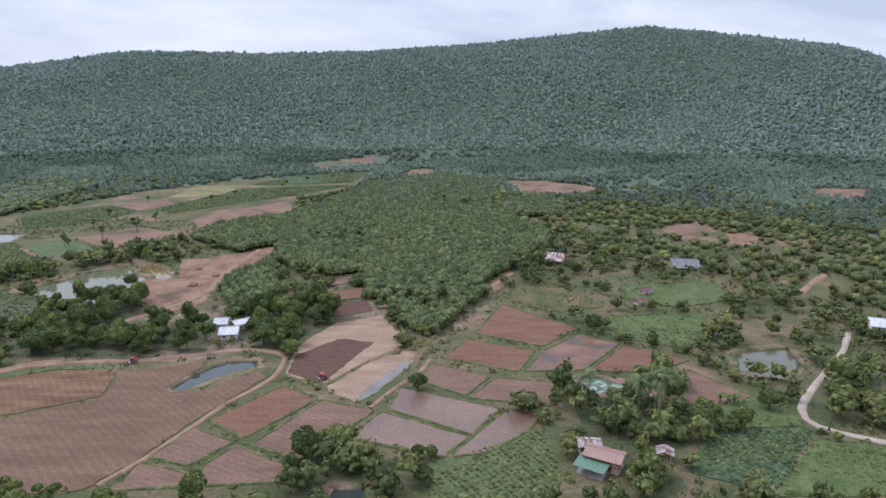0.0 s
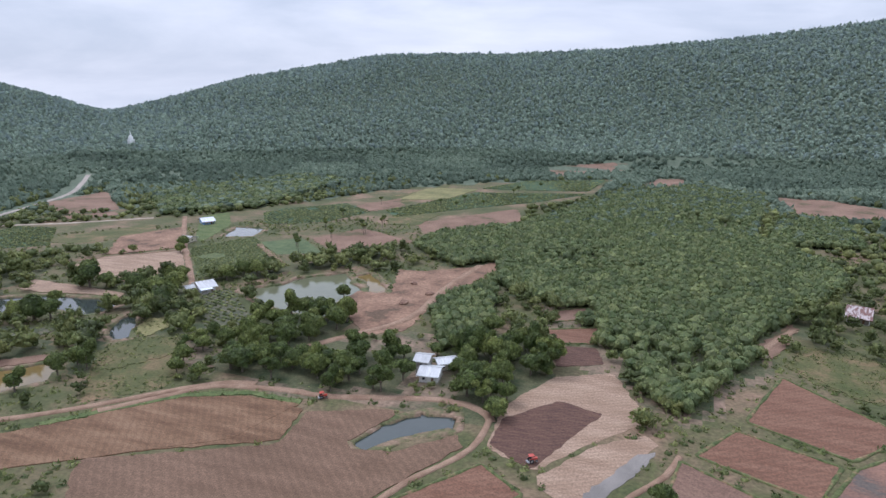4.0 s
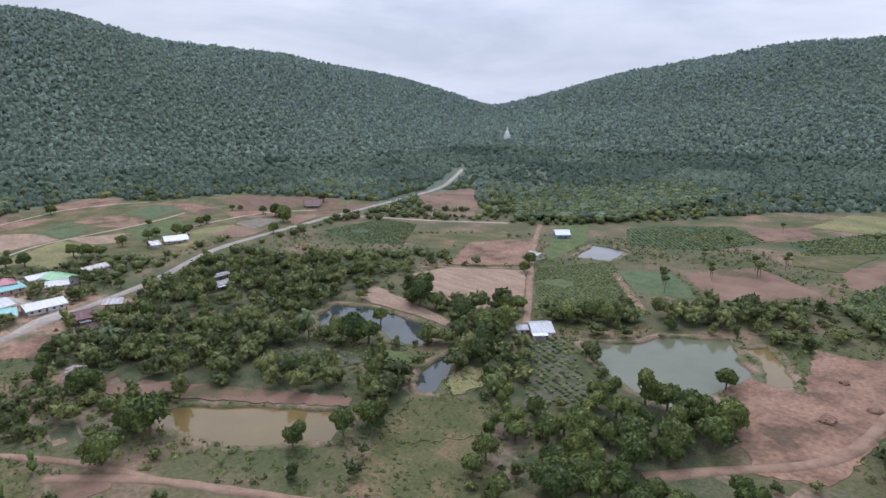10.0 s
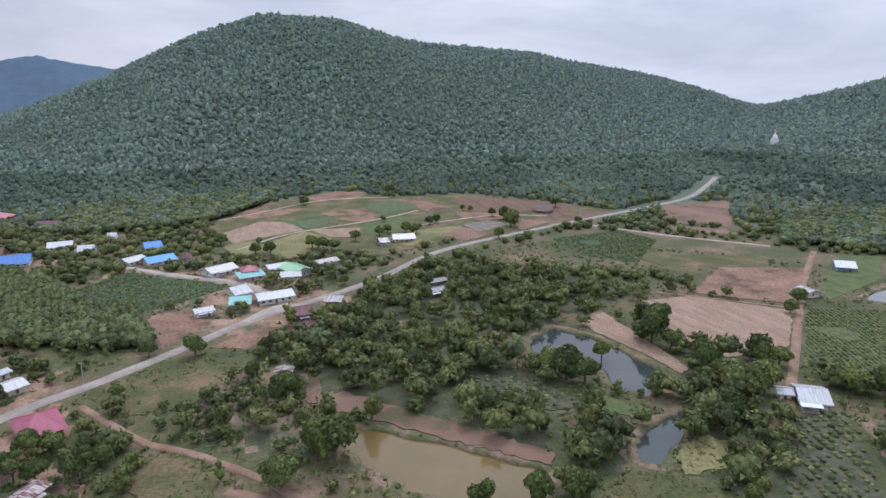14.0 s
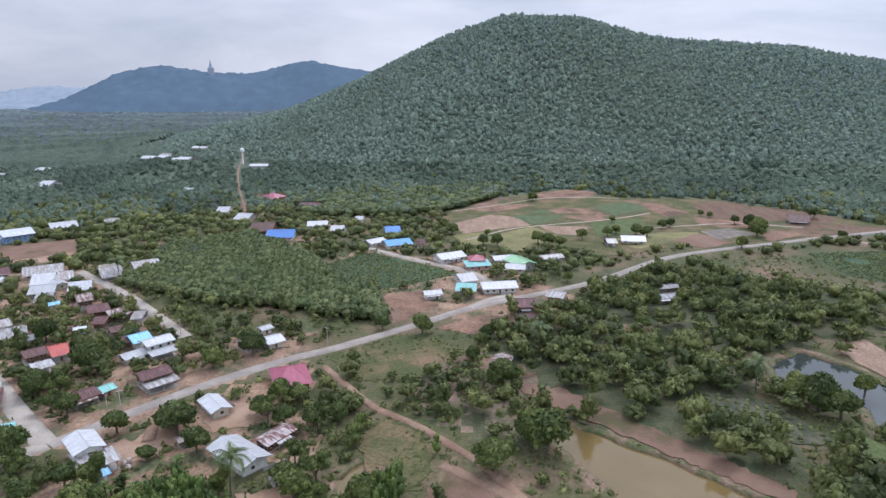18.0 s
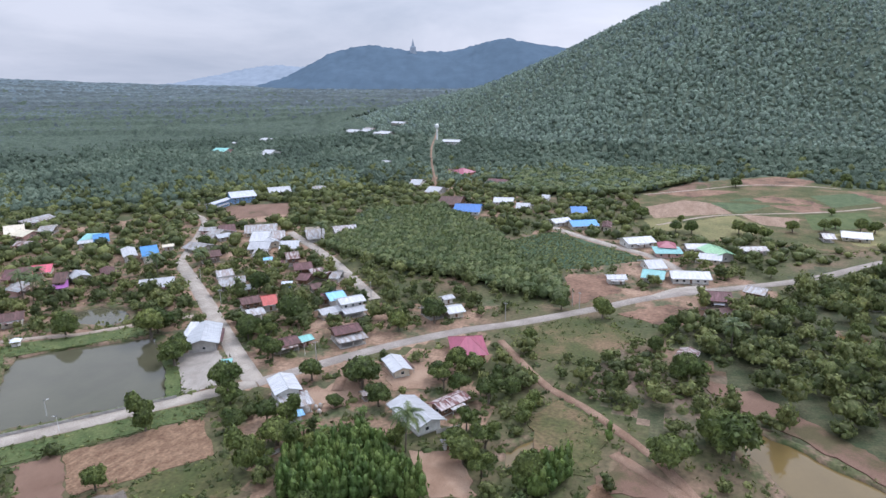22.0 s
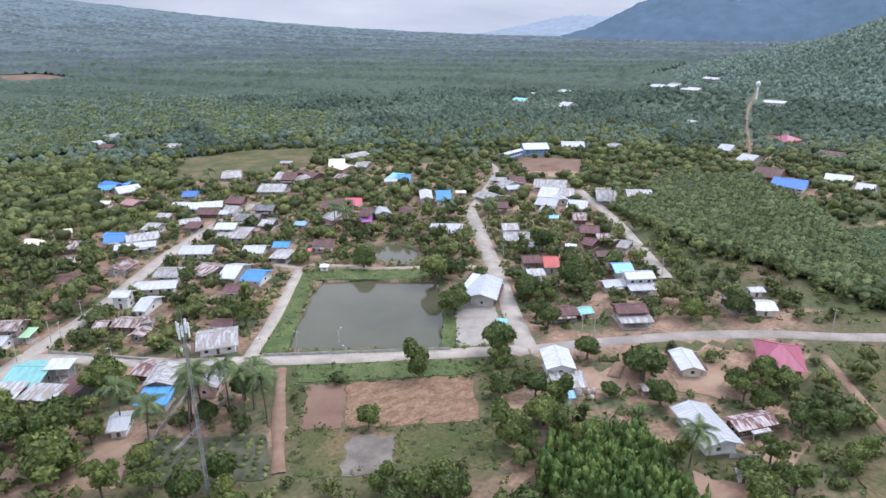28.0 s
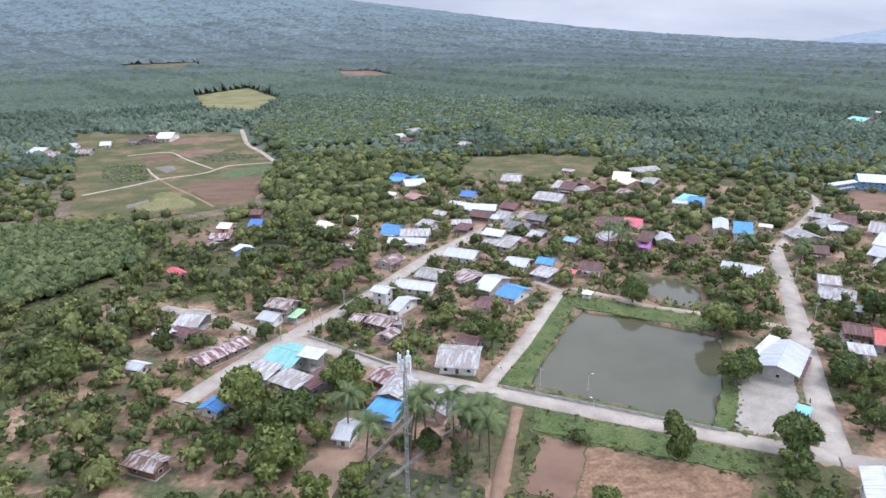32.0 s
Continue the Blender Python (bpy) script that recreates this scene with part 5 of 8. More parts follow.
ROOF = {
    "w": (roof_metal("white_sheet_metal", (0.48, 0.485, 0.49)), "white sheet-metal roof"), "g": (roof_metal("grey_zinc_sheet", (0.46, 0.46, 0.46), (0.33, 0.28, 0.24)), "grey zinc roof"),
    "G": (roof_metal("pale_grey_sheet", (0.41, 0.42, 0.43)), "pale grey sheet-metal roof"), "b": (roof_metal("blue_sheet_metal", (0.075, 0.22, 0.50)), "bright blue sheet-metal roof"),
    "u": (roof_metal("light_blue_sheet", (0.26, 0.47, 0.68)), "light blue sheet roof"), "r": (roof_metal("dark_red_sheet", (0.17, 0.085, 0.08), (0.115, 0.062, 0.052), 0.7), "dark red-brown rusted roof"),
    "m": (roof_metal("maroon_tile", (0.30, 0.075, 0.095)), "maroon tiled roof"), "d": (roof_metal("dark_grey_sheet", (0.22, 0.23, 0.25), (0.15, 0.13, 0.12)), "dark grey roof"),
    "t": (roof_metal("turquoise_sheet", (0.24, 0.50, 0.46)), "turquoise sheet roof"), "s": (roof_metal("rust_striped_zinc", (0.44, 0.39, 0.37), (0.17, 0.085, 0.065), 0.7), "rust-streaked zinc roof"),
    "k": (roof_metal("bright_red_sheet", (0.52, 0.10, 0.10)), "bright red sheet-metal roof"), "y": (roof_metal("cream_sheet", (0.66, 0.60, 0.46)), "cream sheet roof"),
    "p": (roof_metal("purple_sheet", (0.40, 0.14, 0.40)), "purple sheet roof"), "e": (roof_metal("pale_green_sheet", (0.30, 0.50, 0.30)), "green sheet-metal roof"),
    "f": (roof_metal("dark_green_sheet", (0.11, 0.19, 0.13)), "dark green sheet-metal roof"),
    "n": (roof_metal("brown_sheet", (0.33, 0.20, 0.17)), "brown sheet-metal roof"), "v": (roof_metal("light_zinc_sheet", (0.60, 0.63, 0.68)), "light zinc roof"),
}
WALLS = [plain("white_plaster", (0.66, 0.65, 0.61)), plain("cream_plaster", (0.58, 0.53, 0.42)), plain("grey_block", (0.40, 0.38, 0.35)), plain("brown_timber", (0.17, 0.105, 0.07)), plain("grey_timber", (0.24, 0.21, 0.18)), plain("pink_plaster", (0.56, 0.36, 0.32)), plain("blue_plaster", (0.22, 0.38, 0.62)), plain("red_plaster", (0.48, 0.16, 0.12))]
WALL_WORDS = ["white plaster", "cream plaster", "grey block", "brown timber", "weathered timber", "pink plaster", "blue painted", "red painted"]
GLASS = plain("dark_window_glass", (0.03, 0.035, 0.04), rough=0.12)
FRAME = plain("white_frame", (0.60, 0.60, 0.58))
DOOR = plain("brown_door", (0.16, 0.09, 0.05))
POST = plain("concrete_post", (0.42, 0.40, 0.37))
SLAB = plain("concrete_slab", (0.38, 0.36, 0.33))


def block(bm, x0, y0, z0, x1, y1, z1):
    m = Matrix.Translation(((x0 + x1) / 2, (y0 + y1) / 2, (z0 + z1) / 2)) @ Matrix.Diagonal((x1 - x0, y1 - y0, z1 - z0, 1))
    bmesh.ops.create_cube(bm, size=1, matrix=m)


def box_mesh(name, size, material):
    size = [c * UNIT for c in size]
    bm = bmesh.new()
    block(bm, -size[0] / 2, -size[1] / 2, 0, size[0] / 2, size[1] / 2, size[2])
    me = bpy.data.meshes.new(name)
    bm.to_mesh(me)
    bm.free()
    me.materials.append(material)
    return me


WINDOW_FRAME, PANE = box_mesh("window", (1.3, 0.10, 1.15), FRAME), box_mesh("pane", (1.05, 0.06, 0.95), GLASS)
DOOR_LEAF, DOOR_KNOB = box_mesh("door", (0.95, 0.10, 2.0), DOOR), box_mesh("handle", (0.06, 0.10, 0.14), FRAME)


def child(name, me, parent, x, y, z, turn=0.0):
    ob = new(name, me)
    ob.parent = parent
    ob.matrix_basis = pose(x, y, z, 0, 0, turn)
    return ob


def window(parent, x, y, z, turn):
    w = child("window", WINDOW_FRAME, parent, x, y, z, turn)
    child("pane", PANE, w, 0, -0.045 * UNIT, 0.10 * UNIT)


def roof_sheet(parent, mat, x0, x1, low, high, name="roof_slope"):
    """One sloping ribbed metal sheet from the eave (y, z) up to the ridge (y, z), between x0 and x1."""
    (ya, za), (yb, zb) = low, high
    bm = bmesh.new()
    run = math.hypot(yb - ya, zb - za)
    n = ((za - zb) / run, (yb - ya) / run)
    if n[1] < 0:
        n = (-n[0], -n[1])

    k = max(3, int((x1 - x0) / 0.75))
    line = [(x0, 0.09)]
    for i in range(k + 1):
        x = x0 + 0.12 + (x1 - x0 - 0.24) * i / k
        line += [(x - 0.08, 0.09), (x - 0.04, 0.155), (x + 0.04, 0.155), (x + 0.08, 0.09)]
    line.append((x1, 0.09))
    rows = []
    for y, z in ((ya, za), (yb, zb)):
        rows.append([bm.verts.new((x, y + n[0] * t, z + n[1] * t)) for x, t in line] + [bm.verts.new((x1, y, z)), bm.verts.new((x0, y, z))])
    m = len(rows[0])
    for i in range(m):
        j = (i + 1) % m
        bm.faces.new((rows[0][i], rows[0][j], rows[1][j], rows[1][i]))
    bm.faces.new(rows[0])
    bm.faces.new(rows[1])
    bmesh.ops.recalc_face_normals(bm, faces=bm.faces[:])
    return part(name, bm, mat, parent)


def house(cx, cy, long, deep, turn, eave, color, ridge):
    rnd = random.Random(int(cx * 31 + cy * 17))
    mat, roof_words = ROOF[color]
    over = 0.75 if min(long, deep) < 7 else 1.0
    base = new("house")
    base.matrix_basis = pose(cx, cy, ground_z(cx, cy) + 0.05, 0, 0, turn)
    HOUSES.append((cx, cy, 0.5 * math.hypot(long, deep) * 0.9))
    if ridge == "D":
        base.matrix_basis = pose(cx, cy, ground_z(cx, cy) + 0.05, 0, 0, turn + 90)
        long, deep = deep, long
    L, D = long / 2, deep / 2
    wl, wd = max(1.0, L - over), max(1.0, D - over)
    shed = ridge == "F"
    rise = (0.09 if shed else 0.14) * deep if color != "m" else 0.20 * deep
    two = eave > 2.9
    pick = {"v": 6, "m": 7, "b": rnd.choice((0, 2, 1)), "w": rnd.choice((0, 1, 2, 0)), "G": 2, "s": rnd.choice((3, 4, 2)), "r": rnd.choice((3, 4, 1)), "d": 4}.get(color, rnd.choice((0, 1, 2, 4, 5)))
    open_sided = (shed and long < 9) or (color == "g" and rnd.random() < 0.15)
    label = f"{'two-storey' if two else 'single-storey'} {WALL_WORDS[pick]} village house with {roof_words}"
    if open_sided:
        label = f"open lean-to shelter on posts with {roof_words}"
    base.name = "shelter" if open_sided else "house"
    tagged(base, label, "shelter" if open_sided else "house", "village houses")
    bm = bmesh.new()
    block(bm, -wl - 0.2, -wd - 0.2, -0.5, wl + 0.2, wd + 0.2, 0.12)
    part("foundation", bm, SLAB, base)
    split = eave * 0.5 if two else eave
    if open_sided:
        bm = bmesh.new()
        block(bm, -wl, wd - 0.15, 0.1, wl, wd, eave + rise * 0.8)
        part("back_wall", bm, WALLS[pick], base)
        for x in (-wl + 0.1, 0, wl - 0.1):
            bm = bmesh.new()
            block(bm, x - 0.09, -wd, 0.1, x + 0.09, -wd + 0.18, eave)
            part("post", bm, POST, base)
    else:
        def walls(z0, z1, gable):
            bm = bmesh.new()
            t = 0.16
            block(bm, -wl, -wd, z0, wl, -wd + t, z1)
            block(bm, -wl, wd - t, z0, wl, wd, z1)
            for s in (-1, 1):
                a, b = (s * wl, s * (wl - t))
                block(bm, min(a, b), -wd + t, z0, max(a, b), wd - t, z1)
                if gable and color != "m":
                    top = z1 + rise * (wd / D)
                    tri = [(-wd, z1), (wd, z1), (0, top)] if not shed else [(-wd, z1), (wd, z1), (wd, top)]
                    v0 = [bm.verts.new((a, y, z)) for y, z in tri]
                    v1 = [bm.verts.new((b, y, z)) for y, z in tri]
                    bm.faces.new(v0), bm.faces.new(v1[::-1])
                    for i in range(3):
                        bm.faces.new([v0[(i + 1) % 3], v0[i], v1[i], v1[(i + 1) % 3]])
            if gable and shed:
                block(bm, -wl, wd - t, z1, wl, wd, z1 + rise * (wd / D))
            bmesh.ops.recalc_face_normals(bm, faces=bm.faces[:])
            return bm
        lower = 2 if two and pick in (3, 4) else pick
        part("lower_wall" if two else "wall", walls(0.1, split, not two), WALLS[lower], base)
        if two:
            part("upper_wall", walls(split + 0.003, eave, True), WALLS[pick], base)
            bm = bmesh.new()
            block(bm, -wl - 0.08, -wd - 0.08, split - 0.12, wl + 0.08, wd + 0.08, split)
            part("floor_band", bm, FRAME if pick < 3 else DOOR, base)
        storeys = [0.7] + ([split + 0.45] if two else [])
        for z in storeys:
            k = max(1, int(wl * 2 / 2.4))
            for i in range(k):
                x = -wl + (i + 0.5) * 2 * wl / k
                if z == storeys[0] and i == k // 2:
                    d = child("door", DOOR_LEAF, base, x, -wd - 0.02, 0.12)
                    child("handle", DOOR_KNOB, d, 0.35 * UNIT, -0.08 * UNIT, 0.95 * UNIT)
                else:
                    window(base, x, -wd - 0.03, z, 0)
                if rnd.random() < 0.6:
                    window(base, x, wd + 0.03, z, 180)
            for s in (-1, 1):
                window(base, s * (wl + 0.03), rnd.uniform(-0.2, 0.2) * wd, z, 90 * s)
    # roof
    if shed:
        roof_sheet(base, mat, -L, L, (-D, eave), (D, eave + rise))
    elif color == "m":
        h = eave + rise
        core = max(0.4, L - D * 0.9)
        bm = bmesh.new()
        vs = [bm.verts.new(p) for p in ((-L, -D, eave), (L, -D, eave), (L, D, eave), (-L, D, eave), (-core, 0, h), (core, 0, h))]
        for q in ((0, 1, 5, 4), (1, 2, 5), (2, 3, 4, 5), (3, 0, 4), (3, 2, 1, 0)):
            bm.faces.new([vs[k] for k in q])
        part("roof_slope", bm, mat, base)
        for a, b in ((0, 4), (1, 5), (2, 5), (3, 4), (4, 5)):
            pts = ((-L, -D, eave), (L, -D, eave), (L, D, eave), (-L, D, eave), (-core, 0, h), (core, 0, h))
            beam(base, "ridge_cap", pts[a], pts[b], 0.13, mat)
    else:
        roof_sheet(base, mat, -L, L, (-D, eave - 0.1), (0, eave + rise))
        roof_sheet(base, mat, -L, L, (D, eave - 0.1), (0, eave + rise))
        beam(base, "ridge_cap", (-L, 0, eave + rise + 0.10), (L, 0, eave + rise + 0.10), 0.16, mat)
        for s in (-1, 1):
            bm = bmesh.new()
            block(bm, -L, s * D - 0.05, eave - 0.28, L, s * D + 0.05, eave - 0.09)
            part("fascia", bm, FRAME if pick < 3 else DOOR, base)
    if not open_sided and not shed and long > 7 and rnd.random() < 0.5:
        # porch roof along the front
        z = min(2.1, eave - 0.2)
        bm_len = wl * rnd.uniform(0.5, 0.9)
        roof_sheet(base, ROOF[rnd.choice("wgsr")][0], -bm_len, bm_len, (-wd - 1.7, z - 0.3), (-wd, z), "porch_roof")
        for s in (-1, 1):
            bm = bmesh.new()
            block(bm, s * (bm_len - 0.15) - 0.07, -wd - 1.6, -0.1, s * (bm_len - 0.15) + 0.07, -wd - 1.48, z - 0.26)
            part("porch_post", bm, POST, base)
    return base


def beam(parent, name, a, b, wide, mat):
    """A square bar between two points."""
    a, b = Vector(a), Vector(b)
    d = b - a
    bm = bmesh.new()
    bmesh.ops.create_cube(bm, size=1, matrix=Matrix.Translation((a + b) / 2) @ d.to_track_quat("Z", "Y").to_matrix().to_4x4() @ Matrix.Diagonal((wide, wide, d.length, 1)))
    return part(name, bm, mat, parent)


house(-137.1, -148.1, 10.7, 6.5, 110, 1.92, "y", "L")
house(-148.8, -155.9, 4.5, 6.1, 166, 1.92, "y", "L")
house(-145.3, -136.6, 7.7, 9.2, 148, 1.92, "s", "L")
house(-158.6, -132.2, 7.2, 9.6, 149, 2.24, "b", "L")
house(-160.3, -118.8, 13.4, 6.6, 154, 2.24, "w", "L")
house(-165.8, -127.3, 11.3, 9.2, 163, 2.24, "g", "L")
house(-137.7, -118.5, 6.5, 9.1, 162, 1.92, "g", "L")
house(-149.5, -102.1, 6.1, 9.0, 130, 1.92, "s", "D")
house(-134.8, -98.9, 8.2, 6.5, 142, 2.24, "r", "L")
house(-185.4, -219.2, 7.7, 9.3, 155, 1.92, "b", "L")
house(-190.3, -208.3, 10.7, 12.8, 176, 1.92, "w", "L")
house(-207.3, -177.0, 7.1, 9.6, 138, 1.92, "b", "L")
house(-202.5, -153.7, 14.6, 9.7, 149, 1.92, "w", "L")
house(-199.5, -143.0, 9.4, 10.1, 134, 1.92, "r", "L")
house(-187.0, -135.3, 7.9, 7.0, 162, 1.92, "g", "L")
house(-185.6, -128.7, 6.3, 7.2, 132, 1.66, "r", "F")
house(-207.4, -138.3, 6.6, 11.2, 124, 1.92, "g", "L")
house(-173.8, -99.3, 11.0, 9.3, 136, 2.05, "w", "L")
house(-191.7, -113.0, 7.9, 8.4, 133, 3.58, "w", "L")
house(-191.0, -107.2, 11.9, 10.9, 129, 1.92, "g", "F")
house(-206.1, -122.2, 9.3, 10.6, 129, 1.92, "d", "L")
house(-216.1, -127.6, 8.7, 8.4, 128, 2.88, "d", "L")
house(-207.4, -110.5, 5.8, 8.4, 125, 1.92, "g", "L")
house(-187.3, -85.4, 7.7, 8.5, 134, 2.05, "w", "L")
house(-194.7, -80.5, 5.7, 6.6, 134, 3.07, "b", "L")
house(-190.4, -73.8, 6.5, 7.5, 125, 1.92, "g", "F")
house(-196.1, -70.3, 5.0, 6.5, 133, 1.92, "k", "F")
house(-206.5, -73.0, 7.2, 8.9, 139, 2.43, "r", "L")
house(-228.3, -99.8, 6.6, 10.7, 119, 1.92, "g", "D")
house(-240.2, -90.7, 4.4, 13.5, 128, 3.2, "r", "L")
house(-235.7, -86.7, 5.0, 7.5, 139, 1.79, "p", "F")
house(-246.1, -89.6, 6.4, 8.5, 152, 2.56, "w", "D")
house(-239.5, -159.6, 12.9, 13.9, 129, 1.92, "g", "L")
house(-238.9, -140.5, 6.7, 7.9, 130, 1.92, "r", "L")
house(-256.2, -171.1, 7.3, 14.7, 129, 2.88, "r", "L")
house(-258.9, -169.1, 9.9, 8.0, -174, 1.92, "g", "L")
house(-241.5, -118.2, 4.8, 9.8, 128, 1.92, "r", "L")
house(-244.5, -115.2, 4.4, 11.8, 139, 1.92, "r", "L")
house(-249.1, -111.6, 7.3, 11.7, 131, 1.92, "k", "L")
house(-292.9, -135.1, 6.8, 10.3, 117, 1.92, "t", "F")
house(-293.8, -129.6, 6.7, 14.3, 139, 1.92, "b", "L")
house(-276.3, -95.5, 5.6, 15.3, 139, 2.88, "w", "D")
house(-279.4, -87.9, 6.7, 16.0, 139, 3.2, "b", "L")
house(-253.0, -82.9, 5.2, 12.8, 139, 2.24, "r", "D")
house(-248.9, -55.3, 11.9, 11.3, 130, 2.05, "w", "L")
house(-318.2, -83.0, 7.4, 14.7, 81, 1.92, "g", "L")
house(-326.8, -85.3, 8.0, 13.7, 130, 2.24, "r", "L")
house(-332.4, -69.5, 15.3, 15.2, 123, 1.92, "g", "L")
house(-319.5, -60.0, 8.5, 17.4, 114, 1.92, "w", "L")
house(-324.0, -55.4, 8.0, 13.5, 125, 1.92, "g", "L")
house(-305.6, -51.0, 9.3, 12.0, 112, 1.92, "w", "L")
house(-310.5, -39.3, 8.4, 12.8, 116, 1.92, "w", "L")
house(-296.3, -76.2, 11.1, 10.1, 82, 1.92, "g", "L")
house(-284.7, -61.4, 8.4, 10.0, 139, 2.69, "r", "L")
house(-291.1, -26.1, 5.5, 10.1, 131, 3.33, "s", "L")
house(-283.5, -16.6, 7.2, 9.7, 130, 1.92, "r", "L")
house(-279.9, -8.3, 5.7, 6.4, 139, 1.92, "s", "L")
house(-265.6, 2.8, 9.6, 6.5, 139, 1.92, "r", "L")
house(-277.5, 2.2, 4.1, 8.2, 100, 1.92, "g", "L")
house(-255.6, 13.1, 6.2, 9.1, 139, 2.3, "u", "L")
house(-255.2, 9.8, 3.1, 7.0, 122, 1.92, "r", "L")
house(-249.8, 22.0, 8.7, 6.6, 140, 3.84, "w", "L")
house(-246.1, 25.7, 8.2, 4.4, 139, 1.92, "w", "F")
house(-243.5, 17.8, 7.2, 5.7, 145, 1.92, "w", "L")
house(-258.4, -30.1, 9.3, 10.9, 128, 2.18, "g", "L")
house(-264.9, -38.7, 6.2, 8.5, 139, 2.56, "g", "L")
house(-241.2, -10.3, 6.4, 7.5, 139, 3.07, "r", "L")
house(-245.2, -5.7, 5.1, 10.5, 133, 2.3, "k", "L")
house(-234.6, -3.2, 5.5, 5.1, 139, 1.92, "g", "F")
house(-217.0, 18.6, 7.9, 6.4, 144, 2.05, "r", "L")
house(-221.5, 22.6, 4.0, 4.6, 148, 1.92, "t", "L")
house(-228.3, 31.8, 8.4, 6.5, 139, 3.2, "r", "L")
house(-225.7, 35.0, 8.8, 4.7, 139, 1.92, "g", "F")
house(-213.5, -5.6, 9.2, 15.5, 124, 2.56, "G", "D")
house(-213.4, -10.8, 2.6, 12.4, 114, 2.18, "w", "F")
house(-108.9, -69.3, 5.8, 6.3, 136, 2.05, "w", "L")
house(-112.0, -72.3, 7.2, 6.8, 139, 3.84, "s", "L")
house(-115.1, -68.3, 2.6, 5.0, 138, 1.92, "e", "F")
house(-139.4, -72.9, 5.5, 5.2, 135, 3.84, "w", "L")
house(-143.4, -65.6, 4.1, 10.4, 129, 1.92, "w", "L")
house(-150.6, -77.2, 12.0, 7.0, 143, 2.05, "w", "L")
house(-158.1, -85.1, 8.3, 8.9, 133, 1.92, "g", "L")
house(-129.8, -60.4, 3.7, 6.4, 135, 1.79, "s", "L")
house(-135.3, -57.0, 7.7, 6.5, 130, 1.92, "s", "L")
house(-134.7, -49.1, 4.2, 5.1, 126, 1.92, "s", "D")
house(-138.5, -56.1, 4.7, 5.3, 160, 1.92, "s", "L")
house(-146.4, -31.5, 9.7, 10.9, 152, 2.3, "g", "L")
house(-151.9, -39.0, 6.0, 4.9, 130, 1.92, "r", "L")
house(-129.4, -22.2, 6.2, 9.1, 140, 2.82, "g", "D")
house(-136.5, -14.8, 6.2, 9.9, 132, 2.56, "g", "D")
house(-125.0, -15.9, 6.9, 6.2, 136, 1.92, "b", "F")
house(-168.1, -78.4, 8.0, 9.0, 102, 1.92, "s", "L")
house(-172.4, -71.4, 5.9, 13.1, 125, 1.92, "w", "L")
house(-174.8, -62.8, 6.8, 9.8, 124, 2.05, "b", "L")
house(-166.4, -57.1, 8.9, 7.2, 131, 1.92, "r", "L")
house(-201.8, 11.1, 2.9, 2.6, 121, 1.66, "t", "F")
house(-110.3, -44.9, 8.6, 11.4, 133, 2.05, "t", "L")
house(-114.9, -41.4, 5.6, 4.4, 139, 3.58, "w", "F")
house(-103.9, -40.3, 6.8, 6.4, 137, 1.92, "g", "F")
house(-109.2, -34.1, 8.0, 5.9, 129, 2.05, "g", "F")
house(-115.2, -32.2, 5.7, 8.8, 115, 2.24, "r", "F")
house(-95.5, -53.6, 14.3, 6.4, -146, 1.92, "s", "L")
house(-90.0, -72.8, 7.1, 9.2, 149, 2.56, "g", "L")
house(-72.8, -85.4, 8.3, 5.9, 125, 1.92, "s", "L")
house(-78.1, -52.3, 4.8, 3.9, 141, 1.92, "w", "L")
house(-93.8, -29.9, 5.0, 5.2, 138, 1.79, "b", "D")
house(-116.9, -12.2, 4.0, 6.9, 146, 1.92, "w", "L")
house(-129.0, -29.3, 5.0, 7.0, 123, 1.92, "s", "L")
house(-82.6, -14.3, 7.2, 4.8, 140, 2.18, "s", "L")
house(-84.7, -113.5, 7.5, 4.0, 119, 1.92, "k", "L")
house(-98.9, -148.5, 7.5, 7.0, 161, 1.92, "s", "L")
house(-101.2, -160.5, 5.4, 7.9, 152, 2.18, "y", "L")
house(-112.5, -161.8, 5.2, 9.5, 160, 1.92, "b", "L")
house(-114.0, -177.8, 5.2, 8.1, 160, 1.92, "r", "L")
house(-0.2, -370.9, 10.3, 14.9, 152, 1.92, "w", "L")
house(-61.8, -392.7, 9.6, 20.0, 162, 2.56, "r", "D")
house(-71.8, -398.8, 11.0, 20.0, 161, 2.56, "y", "L")
house(-14.6, -386.9, 7.9, 10.2, 162, 1.92, "w", "L")
house(-34.4, -386.1, 7.0, 11.5, 179, 1.92, "w", "L")
house(-10.0, -354.0, 6.9, 13.6, 177, 1.92, "s", "L")
house(-25.6, -359.3, 9.5, 12.0, 173, 1.92, "s", "L")
house(-221.7, -349.3, 10.6, 12.1, -160, 1.92, "w", "L")
house(-238.4, -367.2, 14.2, 12.4, -156, 1.92, "g", "L")
house(-239.7, -200.4, 9.9, 13.0, 145, 1.92, "g", "L")
house(-255.8, -175.3, 8.6, 14.4, 126, 2.56, "g", "L")
house(-293.1, -184.0, 8.9, 19.8, 143, 1.92, "y", "L")
house(-314.7, -197.6, 18.6, 9.0, -177, 1.92, "g", "L")
house(-192.4, 35.0, 6.4, 9.4, 136, 3.71, "w", "D")
house(-188.3, 40.5, 7.2, 6.1, 138, 2.18, "g", "F")
house(-184.1, 42.9, 4.1, 2.6, 137, 1.54, "u", "F")
house(-214.4, 54.1, 5.3, 9.5, 133, 1.92, "w", "D")
house(-192.7, 68.2, 7.5, 13.4, 143, 2.3, "w", "D")
house(-200.2, 73.5, 9.2, 4.8, 151, 2.05, "s", "L")
house(-198.9, 53.9, 4.5, 2.9, 139, 1.66, "g", "L")
